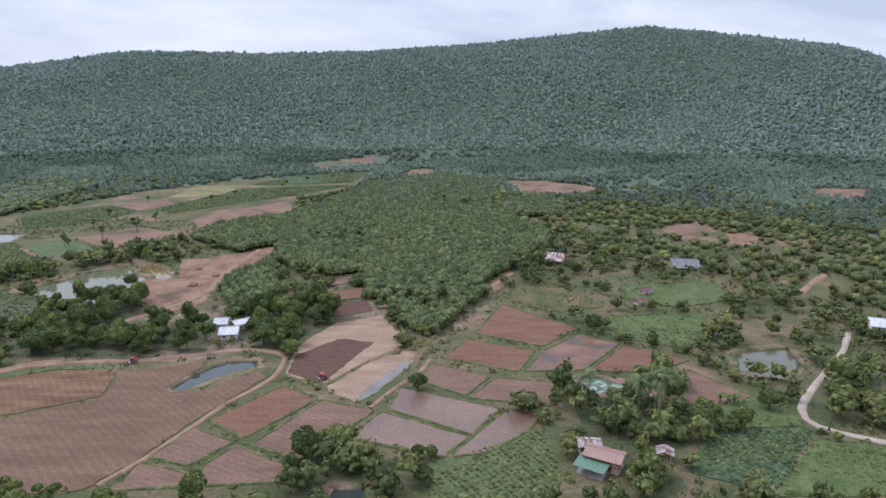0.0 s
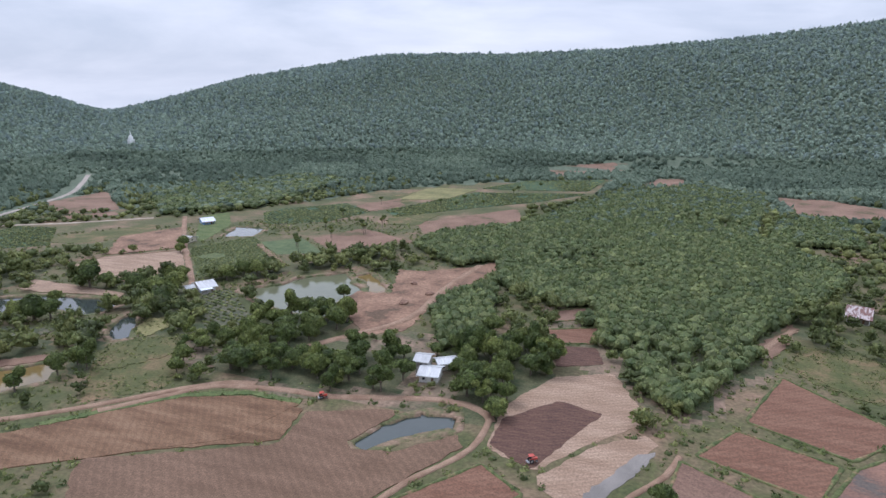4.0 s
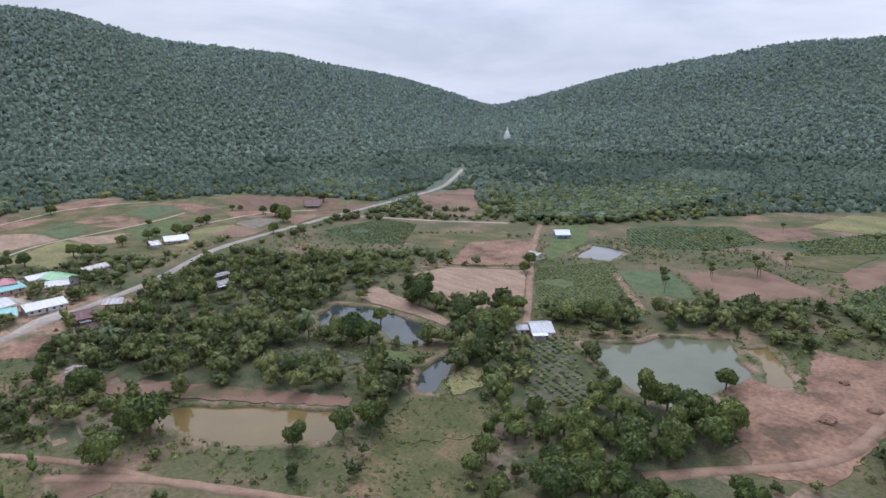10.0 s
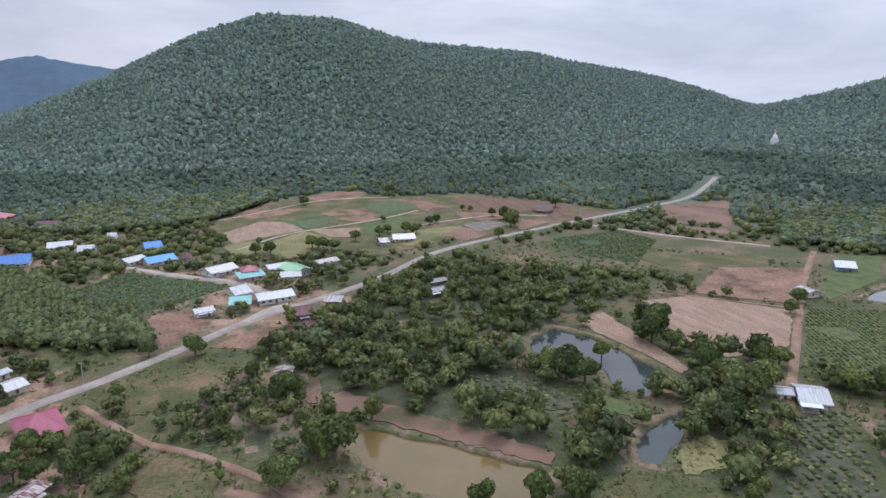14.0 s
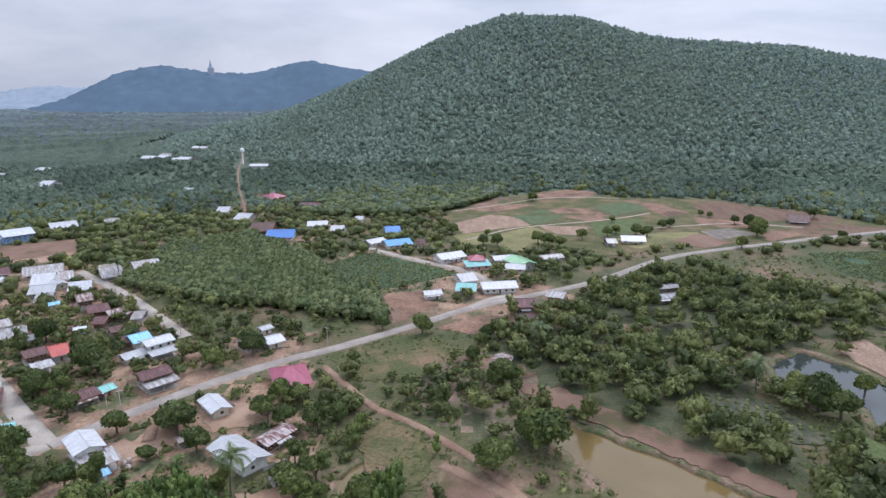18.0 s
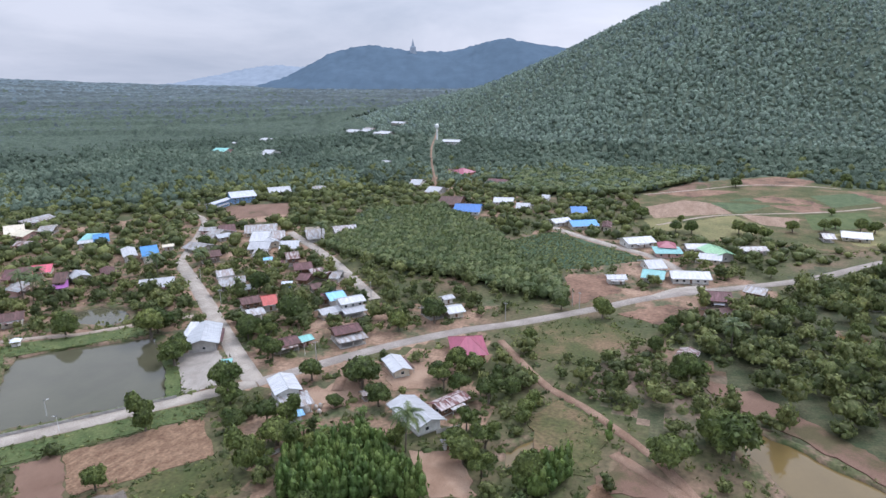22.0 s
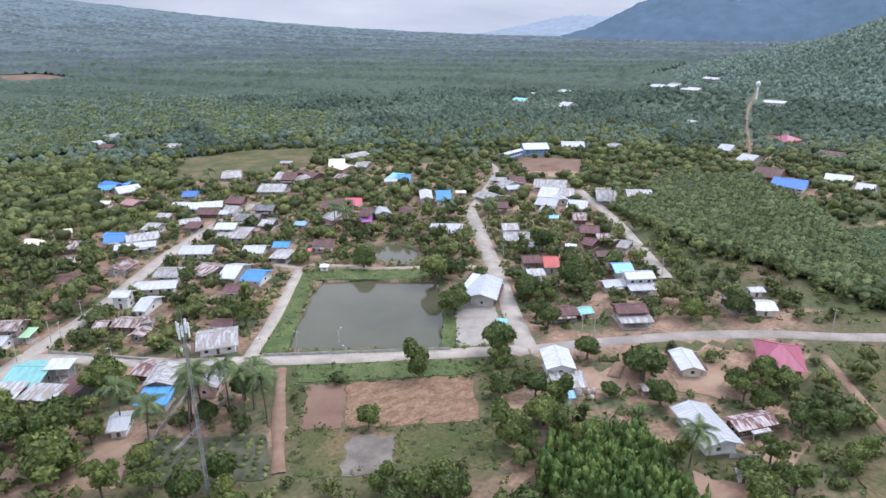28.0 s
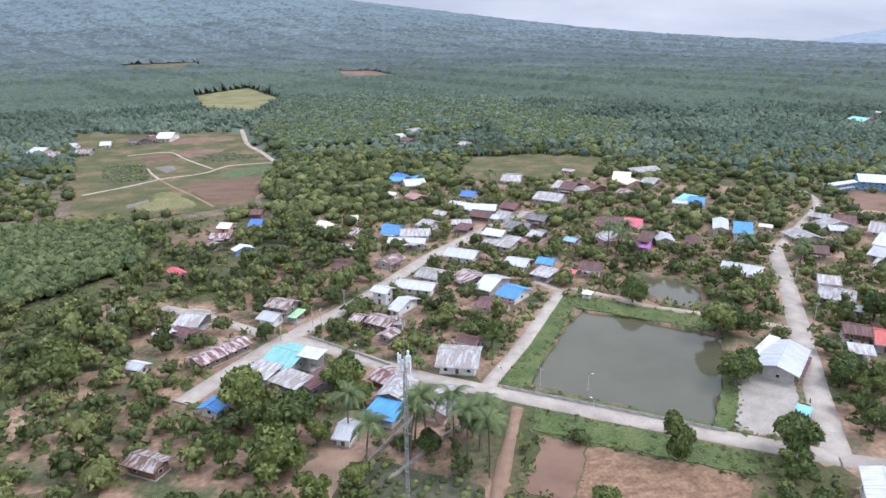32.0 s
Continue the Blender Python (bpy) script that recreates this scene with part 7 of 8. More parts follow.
def canopy():
    """The closed tree tops of the plain, plantation beside plantation, as one uneven sheet."""
    rr = 670 * np.exp(np.arange(0, math.log(3500 / 670), 0.0056))
    th = np.radians(np.arange(66, 209, 0.26))
    T, R = np.meshgrid(th, rr)
    T, R = T + RNG.uniform(-0.4, 0.4, T.shape) * radians(0.26), R * (1 + RNG.uniform(-0.4, 0.4, R.shape) * 0.0056)
    x, y = (-80 - np.sin(T) * R).ravel(), (110 + np.cos(T) * R).ravel()
    r = R.ravel()
    u, v = x + 0.35 * y + 14 * np.sin(y / 90), y - 0.35 * x + 14 * np.sin(x / 70)
    cell = np.floor(u / 130) * 12.9898 + np.floor(v / 210) * 78.233
    plot = (np.sin(cell) * 43758.5453) % 1.0
    wild = plot > 0.55
    tall = np.where(wild, 3.0 + 3.6 * swell(x, y, 40, 0.9), 2.6 + 3.4 * plot)
    edge = np.minimum(np.abs(u / 130 - np.round(u / 130)) * 130, np.abs(v / 210 - np.round(v / 210)) * 210) < 5 + r / 300
    tall = tall + np.where(edge, 2.5, 0) + RNG.uniform(0, 1, len(x)) * np.where(wild | edge, 5.2, 3.0)
    tall = tall * np.clip((r - 655) / 110, 0.1, 1)
    z = land_z(x, y)
    hole = open_ground(x, y, 3.0) | in_groves(x, y, ("clear",)) | ((z > 17) & (r < 1450))
    nr, nt = R.shape
    i = np.arange((nr - 1) * (nt - 1))
    a = (i // (nt - 1)) * nt + i % (nt - 1)
    quads = np.stack([a, a + nt, a + nt + 1, a + 1], -1)
    quads = quads[hole[quads].sum(1) < 3]
    z = np.where(hole, z + 0.25 * tall, z + tall)
    # tint brightens with distance, painting haze onto the tree tops; plot edges darker
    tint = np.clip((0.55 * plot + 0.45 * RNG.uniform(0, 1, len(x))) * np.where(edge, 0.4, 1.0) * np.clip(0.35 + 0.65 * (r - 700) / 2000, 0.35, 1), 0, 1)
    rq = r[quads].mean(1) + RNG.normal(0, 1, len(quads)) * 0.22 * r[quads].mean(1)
    # farther rings take leaf colours with more haze painted in
    for lo, hi, leaf in ((0, 1200, "leaf_plain_hazed"), (1200, 2500, "leaf_far_hazed"), (2500, 1e9, "leaf_haze")):
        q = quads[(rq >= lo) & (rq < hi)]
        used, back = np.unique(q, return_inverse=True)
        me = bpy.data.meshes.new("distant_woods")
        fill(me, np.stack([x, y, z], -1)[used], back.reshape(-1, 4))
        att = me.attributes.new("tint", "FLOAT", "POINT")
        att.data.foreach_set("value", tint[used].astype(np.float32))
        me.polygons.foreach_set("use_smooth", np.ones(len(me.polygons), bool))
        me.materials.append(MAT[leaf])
        tagged(new("distant_woods", me), "distant green woods and plantations, bluish from painted haze", "woods", kind="stuff")


canopy()

# rubber plantations in rows
rub = []
for kind, poly in GROVES:
    if kind in ("rubber", "euca"):
        xs, ys = np.array([p[0] for p in poly]), np.array([p[1] for p in poly])
        cx, cy, span = xs.mean(), ys.mean(), max(np.ptp(xs), np.ptp(ys)) * 0.8
        far_off = math.hypot(cx + 80, cy - 110)
        pitch = 1.5 if kind == "euca" else 3.2 if far_off < 420 else 5.0 if far_off < 900 else 9.0
        u, v = np.meshgrid(np.arange(-span, span, pitch), np.arange(-span, span, pitch * 0.8))
        u, v = u.ravel() + RNG.uniform(-0.5, 0.5, u.size), v.ravel() + RNG.uniform(-0.5, 0.5, u.size)
        a = (cx * 0.013) % 1.5
        x, y = cx + u * math.cos(a) - v * math.sin(a), cy + u * math.sin(a) + v * math.cos(a)
        ok = inside(x, y, poly)
        ok[ok] &= ~open_ground(x[ok], y[ok])
        x, y = x[ok], y[ok]
        rad = pitch * RNG.uniform(0.6, 0.9, len(x))
        if kind == "euca":
            scatter("eucalyptus_plantation", np.stack([x, y, height(x, y), rad * 1.15, RNG.uniform(1.7, 2.5, len(x))], -1), euca_shapes, MAT["leaf_euca"], "closely planted young eucalyptus trees with bright green tops", "plantation", 0.3)
            continue
        thin = (swell(x, y, 22, 2.2) + RNG.uniform(-0.25, 0.25, len(x)) > 0.08) | (far_off > 420) | (cy < 100)
        x, y, rad = x[thin], y[thin], rad[thin]
        rub.append(np.stack([x, y, land_z(x, y) - 0.1 * rad, rad, np.clip((3.6 if far_off < 420 else 4.0) / rad, 0.35, 1.9) * RNG.uniform(0.7, 1.15, len(x))], -1))
blend_far("rubber_plantation", np.concatenate(rub), rubber_shapes, (MAT["leaf_rubber"], MAT["leaf_plain_hazed"]), "rows of young rubber trees with rounded green crowns", "plantation", 300, 800, 0.35)

# trees of the valley floor
x, y = jittered(-560, 330, -330, 640, 5.4)
r = np.hypot(x + 80, y - 110)
ok = (r < 430) & (height(x, y) < 13)
x, y = x[ok], y[ok]
dense = in_groves(x, y, ("wood",))
town = in_groves(x, y, ("village",)) & ~dense
bare_zone = in_groves(x, y, ("clear",))
chance = np.where(dense, 0.80, np.where(town, 0.78, 0.24 + 0.44 * (swell(x, y, 24, 1.1) > 0.42) + 0.35 * np.clip((np.hypot(x + 80, y - 110) - 270) / 130, 0, 1)))
ok = (RNG.uniform(size=len(x)) < chance) & (dense | ~bare_zone) & ~open_ground(x, y, 1.6) & ~in_groves(x, y, ("rubber", "euca"))
x, y, dense, town = x[ok], y[ok], dense[ok], town[ok]
rad = np.where(dense, RNG.uniform(2.4, 4.6, len(x)), np.where(town, RNG.uniform(1.3, 3.7, len(x)), RNG.uniform(1.1, 3.6, len(x))))
valley = np.stack([x, y, height(x, y) - 0.2 * rad, rad, RNG.uniform(0.85, 1.3, len(x))], -1)
# the trees nearest to the flight stand as single trees, the rest as one mass
mid_way = np.minimum(np.hypot(x + 95, y - 170), np.hypot(x + 150, y - 40))
order = np.argsort(np.where(rad > 2.3, mid_way, 1e9))
single = order[:230]
rest = np.ones(len(x), bool)
rest[single] = False
distant = rest & (np.hypot(x + 80, y - 110) > 270)
scatter("valley_trees", valley[distant], rubber_shapes, MAT["leaf_stuff"], "mixed broadleaf trees at the edge of the valley", "trees", 0.25)
scatter("valley_trees", valley[rest & ~distant], mid_shapes, MAT["leaf_stuff"], "mixed broadleaf trees and bushes between fields and houses", "trees", 0.25)

# bushes and tall weeds on all unfarmed ground
x, y = jittered(-420, 230, -200, 420, 3.1)
near_town = in_groves(x, y, ("village",))
ok = (np.hypot(x + 80, y - 110) < 330) & (swell(x, y, 11, 0.6) + 0.10 * near_town + RNG.uniform(-0.4, 0.4, len(x)) > 0.38)
x, y = x[ok], y[ok]
ok = ~open_ground(x, y, 0.3) & ~in_groves(x, y, ("wood", "euca"))
x, y = x[ok], y[ok]
rad = RNG.uniform(0.4, 1.45, len(x)) * (1 + 0.45 * in_groves(x, y, ("village",)))
scatter("undergrowth", np.stack([x, y, height(x, y) - 0.2, rad, RNG.uniform(0.6, 1.2, len(x))], -1), thicket_shapes, MAT["leaf_weed"], "low bushes and weeds on unfarmed ground", "bushes", 0.1)

# grass tufts in meadows and along the ponds
tufts = []
for kind, poly in FIELDS:
    if kind in ("lush", "meadow", "dry_grass"):
        xs, ys = [p[0] for p in poly], [p[1] for p in poly]
        if math.hypot(sum(xs) / len(xs) + 80, sum(ys) / len(ys) - 110) < 260:
            x, y = jittered(min(xs) - 1, max(xs) + 1, min(ys) - 1, max(ys) + 1, 1.65)
            ok = (line_gap(x, y, poly, True) < 1.2) | (inside(x, y, poly) & (swell(x, y, 6, 2.0) + RNG.uniform(-0.4, 0.4, len(x)) > 0.5))
            tufts.append(np.stack([x[ok], y[ok], height(x[ok], y[ok]), RNG.uniform(0.25, 0.75, ok.sum()), RNG.uniform(0.4, 0.8, ok.sum())], -1))
tufts = np.concatenate(tufts)
for kind, wide, line in ROADS:
    tufts = tufts[line_gap(tufts[:, 0], tufts[:, 1], line) > wide / 2]
for kind, poly in PONDS:
    tufts = tufts[~inside(tufts[:, 0], tufts[:, 1], poly)]
scatter("grass_tufts", tufts, thicket_shapes, MAT["leaf_weed"], "tufts of tall grass", "grass", 0.1)

# crop rows
rows = {"crop": [], "crop_dark": [], "garden": []}
for i, (kind, poly) in enumerate(FIELDS):
    if kind in rows:
        xs, ys = np.array([p[0] for p in poly]), np.array([p[1] for p in poly])
        cx, cy, span = xs.mean(), ys.mean(), max(np.ptp(xs), np.ptp(ys)) * 0.75
        gap = (2.2 if kind == "garden" else 1.5) * (1 if span < 60 else 1.5)
        u, v = np.meshgrid(np.arange(-span, span, gap), np.arange(-span, span, gap * 0.7))
        edge = math.atan2(poly[1][1] - poly[0][1], poly[1][0] - poly[0][0])
        u, v = u.ravel() + RNG.uniform(-0.15, 0.15, u.size), v.ravel() + RNG.uniform(-0.3, 0.3, u.size)
        x, y = cx + u * math.cos(edge) - v * math.sin(edge), cy + u * math.sin(edge) + v * math.cos(edge)
        ok = inside(x, y, rounded(poly, 1, 0.05)) & (RNG.uniform(size=len(x)) < (0.8 if kind == "garden" else 0.92)) & (swell(x, y, 9, i) > 0.06)
        x, y = x[ok], y[ok]
        rad = gap * RNG.uniform(0.22, 0.44, len(x))
        rows[kind].append(np.stack([x, y, height(x, y) + 0.1, rad, RNG.uniform(0.6, 1.0, len(x))], -1))
for kind, words in (("crop", "rows of knee-high green crop plants"), ("crop_dark", "rows of dark green leafy crop plants"), ("garden", "rows of vegetable plants")):
    scatter("crop_rows", np.concatenate(rows[kind]), bush_shapes, MAT["leaf_weed" if kind != "crop_dark" else "leaf_stuff"], words, "crop", 0.2)


# ---- single trees ----
def tree_parts(kind, rng, leaves):
    """Meshes of a trunk with limbs and of a leafy crown, for a tree of crown radius 1."""
    v, f = crown_shape(rng, kind, leaves, 0.135, ICO1, 0.84)
    v = v + (0, 0, 0.22)
    crown = bpy.data.meshes.new("crown")
    fill(crown, v, f)
    crown.polygons.foreach_set("use_smooth", np.ones(len(f), bool))
    crown.materials.append(MAT["leaf"])
    bm = bmesh.new()
    limbs = [((0, 0, -0.1), (rng.uniform(-0.05, 0.05), rng.uniform(-0.05, 0.05), 0.75), 0.085, 0.055)]
    for a in (0.3, 2.4, 4.5):
        a += rng.uniform(-0.4, 0.4)
        limbs.append(((0, 0, 0.5 + rng.uniform(0, 0.15)), (0.5 * math.cos(a), 0.5 * math.sin(a), 1.1), 0.05, 0.02))
    for p, q, r0, r1 in limbs:
        p, q = Vector(p), Vector(q)
        d = q - p
        bmesh.ops.create_cone(bm, cap_ends=True, segments=6, radius1=r0, radius2=r1, depth=d.length, matrix=Matrix.Translation((p + q) / 2) @ d.to_track_quat("Z", "Y").to_matrix().to_4x4())
    trunk = bpy.data.meshes.new("trunk")
    bm.to_mesh(trunk)
    bm.free()
    trunk.materials.append(MAT["bark"])
    return trunk, crown


TREES = [(k, tree_parts(k, RNG, n)) for k, n in (("broad", 2400), ("broad", 2200), ("broad", 2500), ("tall", 1700), ("open", 1700), ("broad", 2300))]
TREE_WORDS = {"broad": "spreading broadleaf tree with a dense green crown", "tall": "upright broadleaf tree with an uneven green crown", "open": "thinly leaved tree with an open crown"}


def plant_tree(x, y, rad, tall, which, turn):
    kind, (trunk, crown) = TREES[which]
    t = new("tree", trunk)
    t.name = "tree"
    base = new("tree")
    t.parent = base
    t.name = "trunk"
    c = new("crown", crown)
    c.parent = base
    base.matrix_basis = Matrix.LocRotScale((x, y, ground_z(x, y) - 0.05), Euler((0, 0, turn)), (rad, rad, rad * tall))
    tagged(base, ("large " if rad > 3.6 else "small " if rad < 2.5 else "") + TREE_WORDS[kind], "tree", "trees")


for k in single:
    sx, sy, sz, srad, stall = valley[k]
    plant_tree(sx, sy, srad, stall, int(RNG.integers(0, len(TREES))), RNG.uniform(0, 6.28))

# ---- far hills ----
def far_hill(name, crest, wide, words, material):
    """A wooded ridge on the horizon: a rounded sheet with an uneven crest."""
    line = smooth_line([(p[0], p[1]) for p in crest], 11)
    n, verts, faces, rnd = 14, [], [], random.Random(5)
    total = len(line) - 1
    for i, (x, y) in enumerate(line):
        near = [seg_dist(x, y, p, q) for p, q in zip(crest, crest[1:])]
        z = float(min(near, key=lambda s: s[0])[1])
        d = Vector((x + 80, y - 110, 0)).normalized()
        for c in range(n + 1):
            u = c / n * 2 - 1
            h = z * (1 - abs(u)) ** 0.8 * (1 + 0.05 * math.sin(i * 0.16 + c)) + (rnd.uniform(-2.5, 3.5) if abs(u) < 0.95 else -15)
            verts.append((x + d.x * wide * u, y + d.y * wide * u, h))
    for i in range(total):
        for c in range(n):
            a = i * (n + 1) + c
            faces.append((a, a + 1, a + n + 2, a + n + 1))
    ob = mesh_object(name, verts, faces, material, smooth=True)
    tagged(ob, words, "hill", kind="structure")


# haze of the far ridges, put into a bluish colour and faint glow
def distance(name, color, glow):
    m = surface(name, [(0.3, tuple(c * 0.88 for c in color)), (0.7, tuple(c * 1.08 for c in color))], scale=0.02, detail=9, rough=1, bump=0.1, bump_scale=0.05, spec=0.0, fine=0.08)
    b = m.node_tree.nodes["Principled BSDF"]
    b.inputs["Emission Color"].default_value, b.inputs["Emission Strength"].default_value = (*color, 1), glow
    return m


HAZE_BLUE_HILL, HAZE_PALE_HILL = distance("hazed_wooded_hill_glow", (0.078, 0.112, 0.148), 0.32), distance("hazed_distant_hills_glow", (0.20, 0.235, 0.275), 0.34)
far_hill("backdrop_hill", [(-2130, -1480, 5), (-2200, -1370, 36), (-2256, -1295, 66), (-2335, -1165, 147), (-2405, -1033, 168), (-2536, -715, 152), (-2560, -640, 165), (-2591, -533, 194), (-2620, -420, 182), (-2680, -250, 140), (-2760, 0, 110)], 420, "distant wooded ridge with two summits, blue from painted haze", HAZE_BLUE_HILL)
far_hill("backdrop_hills", [(-2505, -2237, 19), (-2583, -2109, 39), (-2705, -1963, 78), (-2798, -1840, 100), (-2876, -1726, 117), (-2938, -1628, 111), (-3012, -1504, 71), (-3098, -1301, 39)], 380, "hills on the horizon, pale from painted haze", HAZE_PALE_HILL)
far_hill("backdrop_hill", [(1350, 2700, 150), (1512, 2592, 196), (1581, 2551, 210), (1680, 2480, 205), (1900, 2300, 120)], 420, "distant wooded ridge, blue from painted haze", HAZE_BLUE_HILL)

# ---- single things ----
STEEL, WHITE, RED, BLACK, BLUE = plain("galvanised_steel", (0.42, 0.43, 0.44), 0.45, 0.6), plain("white_paint", (0.75, 0.75, 0.74)), plain("red_paint", (0.42, 0.07, 0.05), 0.4), plain("black_rubber", (0.03, 0.03, 0.03), 0.8), plain("blue_paint", (0.08, 0.28, 0.55), 0.5)
CONCRETE, CLAY, EARTH = plain("weathered_concrete", (0.40, 0.38, 0.35), 0.9, vary=0.3), plain("glazed_clay", (0.52, 0.44, 0.36), 0.5), surface("dug_earth", [(0.3, (0.13, 0.075, 0.055)), (0.7, (0.26, 0.16, 0.11))], scale=0.8, bump=0.9, bump_scale=3)


def thing(name, x, y, label, category, group="", turn=0.0, lift=0.0):
    ob = new(name)
    s = UNIT if name not in ("coconut_palm", "banana_plant", "telecom_tower") else 1
    ob.matrix_basis = pose(x, y, ground_z(x, y) + lift, 0, 0, turn) @ Matrix.Scale(s, 4)
    return tagged(ob, label, category, group)


def solid(parent, name, mat, *boxes, label=""):
    bm = bmesh.new()
    for b in boxes:
        block(bm, *b)
    bmesh.ops.bevel(bm, geom=bm.edges[:], offset=0.02, segments=1, affect="EDGES") if len(boxes) == 1 else None
    return part(name, bm, mat, parent, label)


def turned(parent, name, mat, profile, segments=14, at=(0, 0, 0), tip=None):
    """A turned body from (radius, height) pairs."""
    bm = bmesh.new()
    rings = [[bm.verts.new((r * math.cos(6.2832 * k / segments), r * math.sin(6.2832 * k / segments), z)) for k in range(segments)] for r, z in profile]
    for a, b in zip(rings, rings[1:]):
        for k in range(segments):
            bm.faces.new((a[k], a[(k + 1) % segments], b[(k + 1) % segments], b[k]))
    bm.faces.new(rings[0][::-1])
    bm.faces.new(rings[-1])
    m = Matrix.Translation(at) @ (tip or Matrix())
    bmesh.ops.transform(bm, matrix=m, verts=bm.verts[:])
    return part(name, bm, mat, parent)


# coconut palms: a leaning ringed trunk, fronds of many leaflets
def frond_mesh():
    bm = bmesh.new()
    n = 11
    spine = [Vector((3.6 * (k / n), 0, 1.15 * math.sin(k / n * 2.4) - 1.5 * (k / n) ** 2.2)) for k in range(n + 1)]
    for k in range(n):
        p, q = spine[k], spine[k + 1]
        w = 1.0 * math.sin(math.pi * min(1, 0.12 + k / n * 0.9)) + 0.12
        for s in (-1, 1):
            for j in (0.0, 0.5):
                a = p.lerp(q, j)
                b = a + (q - p) * 0.5
                tip = a + (q - p) * 1.1 + Vector((0, s * w, -0.45 * w))
                bm.faces.new([bm.verts.new(a), bm.verts.new(b), bm.verts.new(tip)])
        c = Vector((0, 0.04, 0))
        bm.faces.new([bm.verts.new(v) for v in (p - c, q - c * 0.7, q + c * 0.7, p + c)])
    me = bpy.data.meshes.new("frond")
    bm.to_mesh(me)
    bm.free()
    me.materials.append(MAT["palm_leaf"])
    return me


FROND = frond_mesh()


def palm(x, y, tall=9.0):
    rnd = random.Random(int(x * 7 + y * 13))
    base = thing("coconut_palm", x, y, "tall coconut palm with a slim bare trunk", "palm", "coconut palms", rnd.uniform(0, 360))
    bm = bmesh.new()
    lean, rings, n = rnd.uniform(0.3, 1.3), [], 10
    for k in range(n + 1):
        t = k / n
        r = 0.20 - 0.09 * t + 0.012 * (k % 2)
        rings.append([bm.verts.new((lean * t * t + r * math.cos(a), r * math.sin(a), tall * t - 0.2)) for a in np.arange(0, 6.28, 6.2832 / 7)])
    for a, b in zip(rings, rings[1:]):
        for k in range(7):
            bm.faces.new((a[k], a[(k + 1) % 7], b[(k + 1) % 7], b[k]))
    part("trunk", bm, MAT["bark"], base)
    for k in range(19):
        f = new("frond", FROND)
        f.parent = base
        f.matrix_basis = Matrix.LocRotScale((lean, 0, tall - 0.3), Euler((0, radians(rnd.uniform(-38, 30)), k * 2.4)), Vector((1, 1, 1)) * rnd.uniform(0.85, 1.2))
    bm = bmesh.new()
    for k in range(5):
        bmesh.ops.create_icosphere(bm, subdivisions=1, radius=0.14, matrix=Matrix.Translation((lean + 0.22 * math.cos(k * 1.3), 0.22 * math.sin(k * 1.3), tall - 0.45)))
    part("coconuts", bm, MAT["palm_leaf"], base)["kind"] = "stuff"


def leaf_mesh():
    bm = bmesh.new()
    rows = []
    for k in range(6):
        t = k / 5
        w = 0.32 * math.sin(math.pi * (0.1 + 0.86 * t))
        z, x = 2.0 * t - 0.9 * t * t * t, 1.5 * t * t
        rows.append([bm.verts.new((x, s * w, z - abs(s) * 0.10)) for s in (-1, 0, 1)])
    for a, b in zip(rows, rows[1:]):
        bm.faces.new((a[0], a[1], b[1], b[0]))
        bm.faces.new((a[1], a[2], b[2], b[1]))
    me = bpy.data.meshes.new("leaf")
    bm.to_mesh(me)
    bm.free()
    me.materials.append(MAT["leaf_weed_single"])
    return me


BANANA_LEAF = leaf_mesh()


def banana(x, y):
    rnd = random.Random(int(x * 5 + y * 3))
    base = thing("banana_plant", x, y, "clump of banana plants with long arching green leaves", "banana plant", "banana plants")
    for s in range(3):
        ox, oy = rnd.uniform(-1.1, 1.1), rnd.uniform(-1.1, 1.1)
        tall = rnd.uniform(1.0, 1.9)
        turned(base, "stem", MAT["palm_leaf"], [(0.14, -0.1), (0.11, tall * 0.6), (0.06, tall + 0.2)], 7, (ox, oy, 0))
        for k in range(7):
            f = new("leaf", BANANA_LEAF)
            f.parent = base
            f.matrix_basis = Matrix.LocRotScale((ox, oy, tall), Euler((0, radians(rnd.uniform(-8, 30)), k * 0.9 + rnd.uniform(-0.2, 0.2))), Vector((1, 1, 1)) * rnd.uniform(0.75, 1.1))


def pole(x, y):
    base = thing("utility_pole", x, y, "grey concrete utility pole with a crossarm", "utility pole", "utility poles", (x * 13) % 180)
    turned(base, "shaft", CONCRETE, [(0.17, -0.3), (0.11, 8.2)], 6)
    solid(base, "crossarm", STEEL, (-0.9, -0.06, 7.6, 0.9, 0.06, 7.75))
    for s in (-0.75, 0.0, 0.75):
        turned(base, "insulator", WHITE, [(0.04, 7.75), (0.08, 7.85), (0.05, 7.98)], 6, (s, 0, 0))


def lamp(x, y):
    base = thing("street_lamp", x, y, "slim white street lamp with a solar panel head", "street lamp", "street lamps", (x * 29) % 360)
    turned(base, "post", WHITE, [(0.07, -0.2), (0.05, 4.8)], 7)
    beam(base, "arm", (0, 0, 4.7), (0.9, 0, 5.0), 0.06, WHITE)
    solid(base, "lamp_head", WHITE, (0.7, -0.14, 4.94, 1.35, 0.14, 5.06))
    solid(base, "solar_panel", GLASS, (-0.3, -0.25, 5.0, 0.35, 0.25, 5.06))


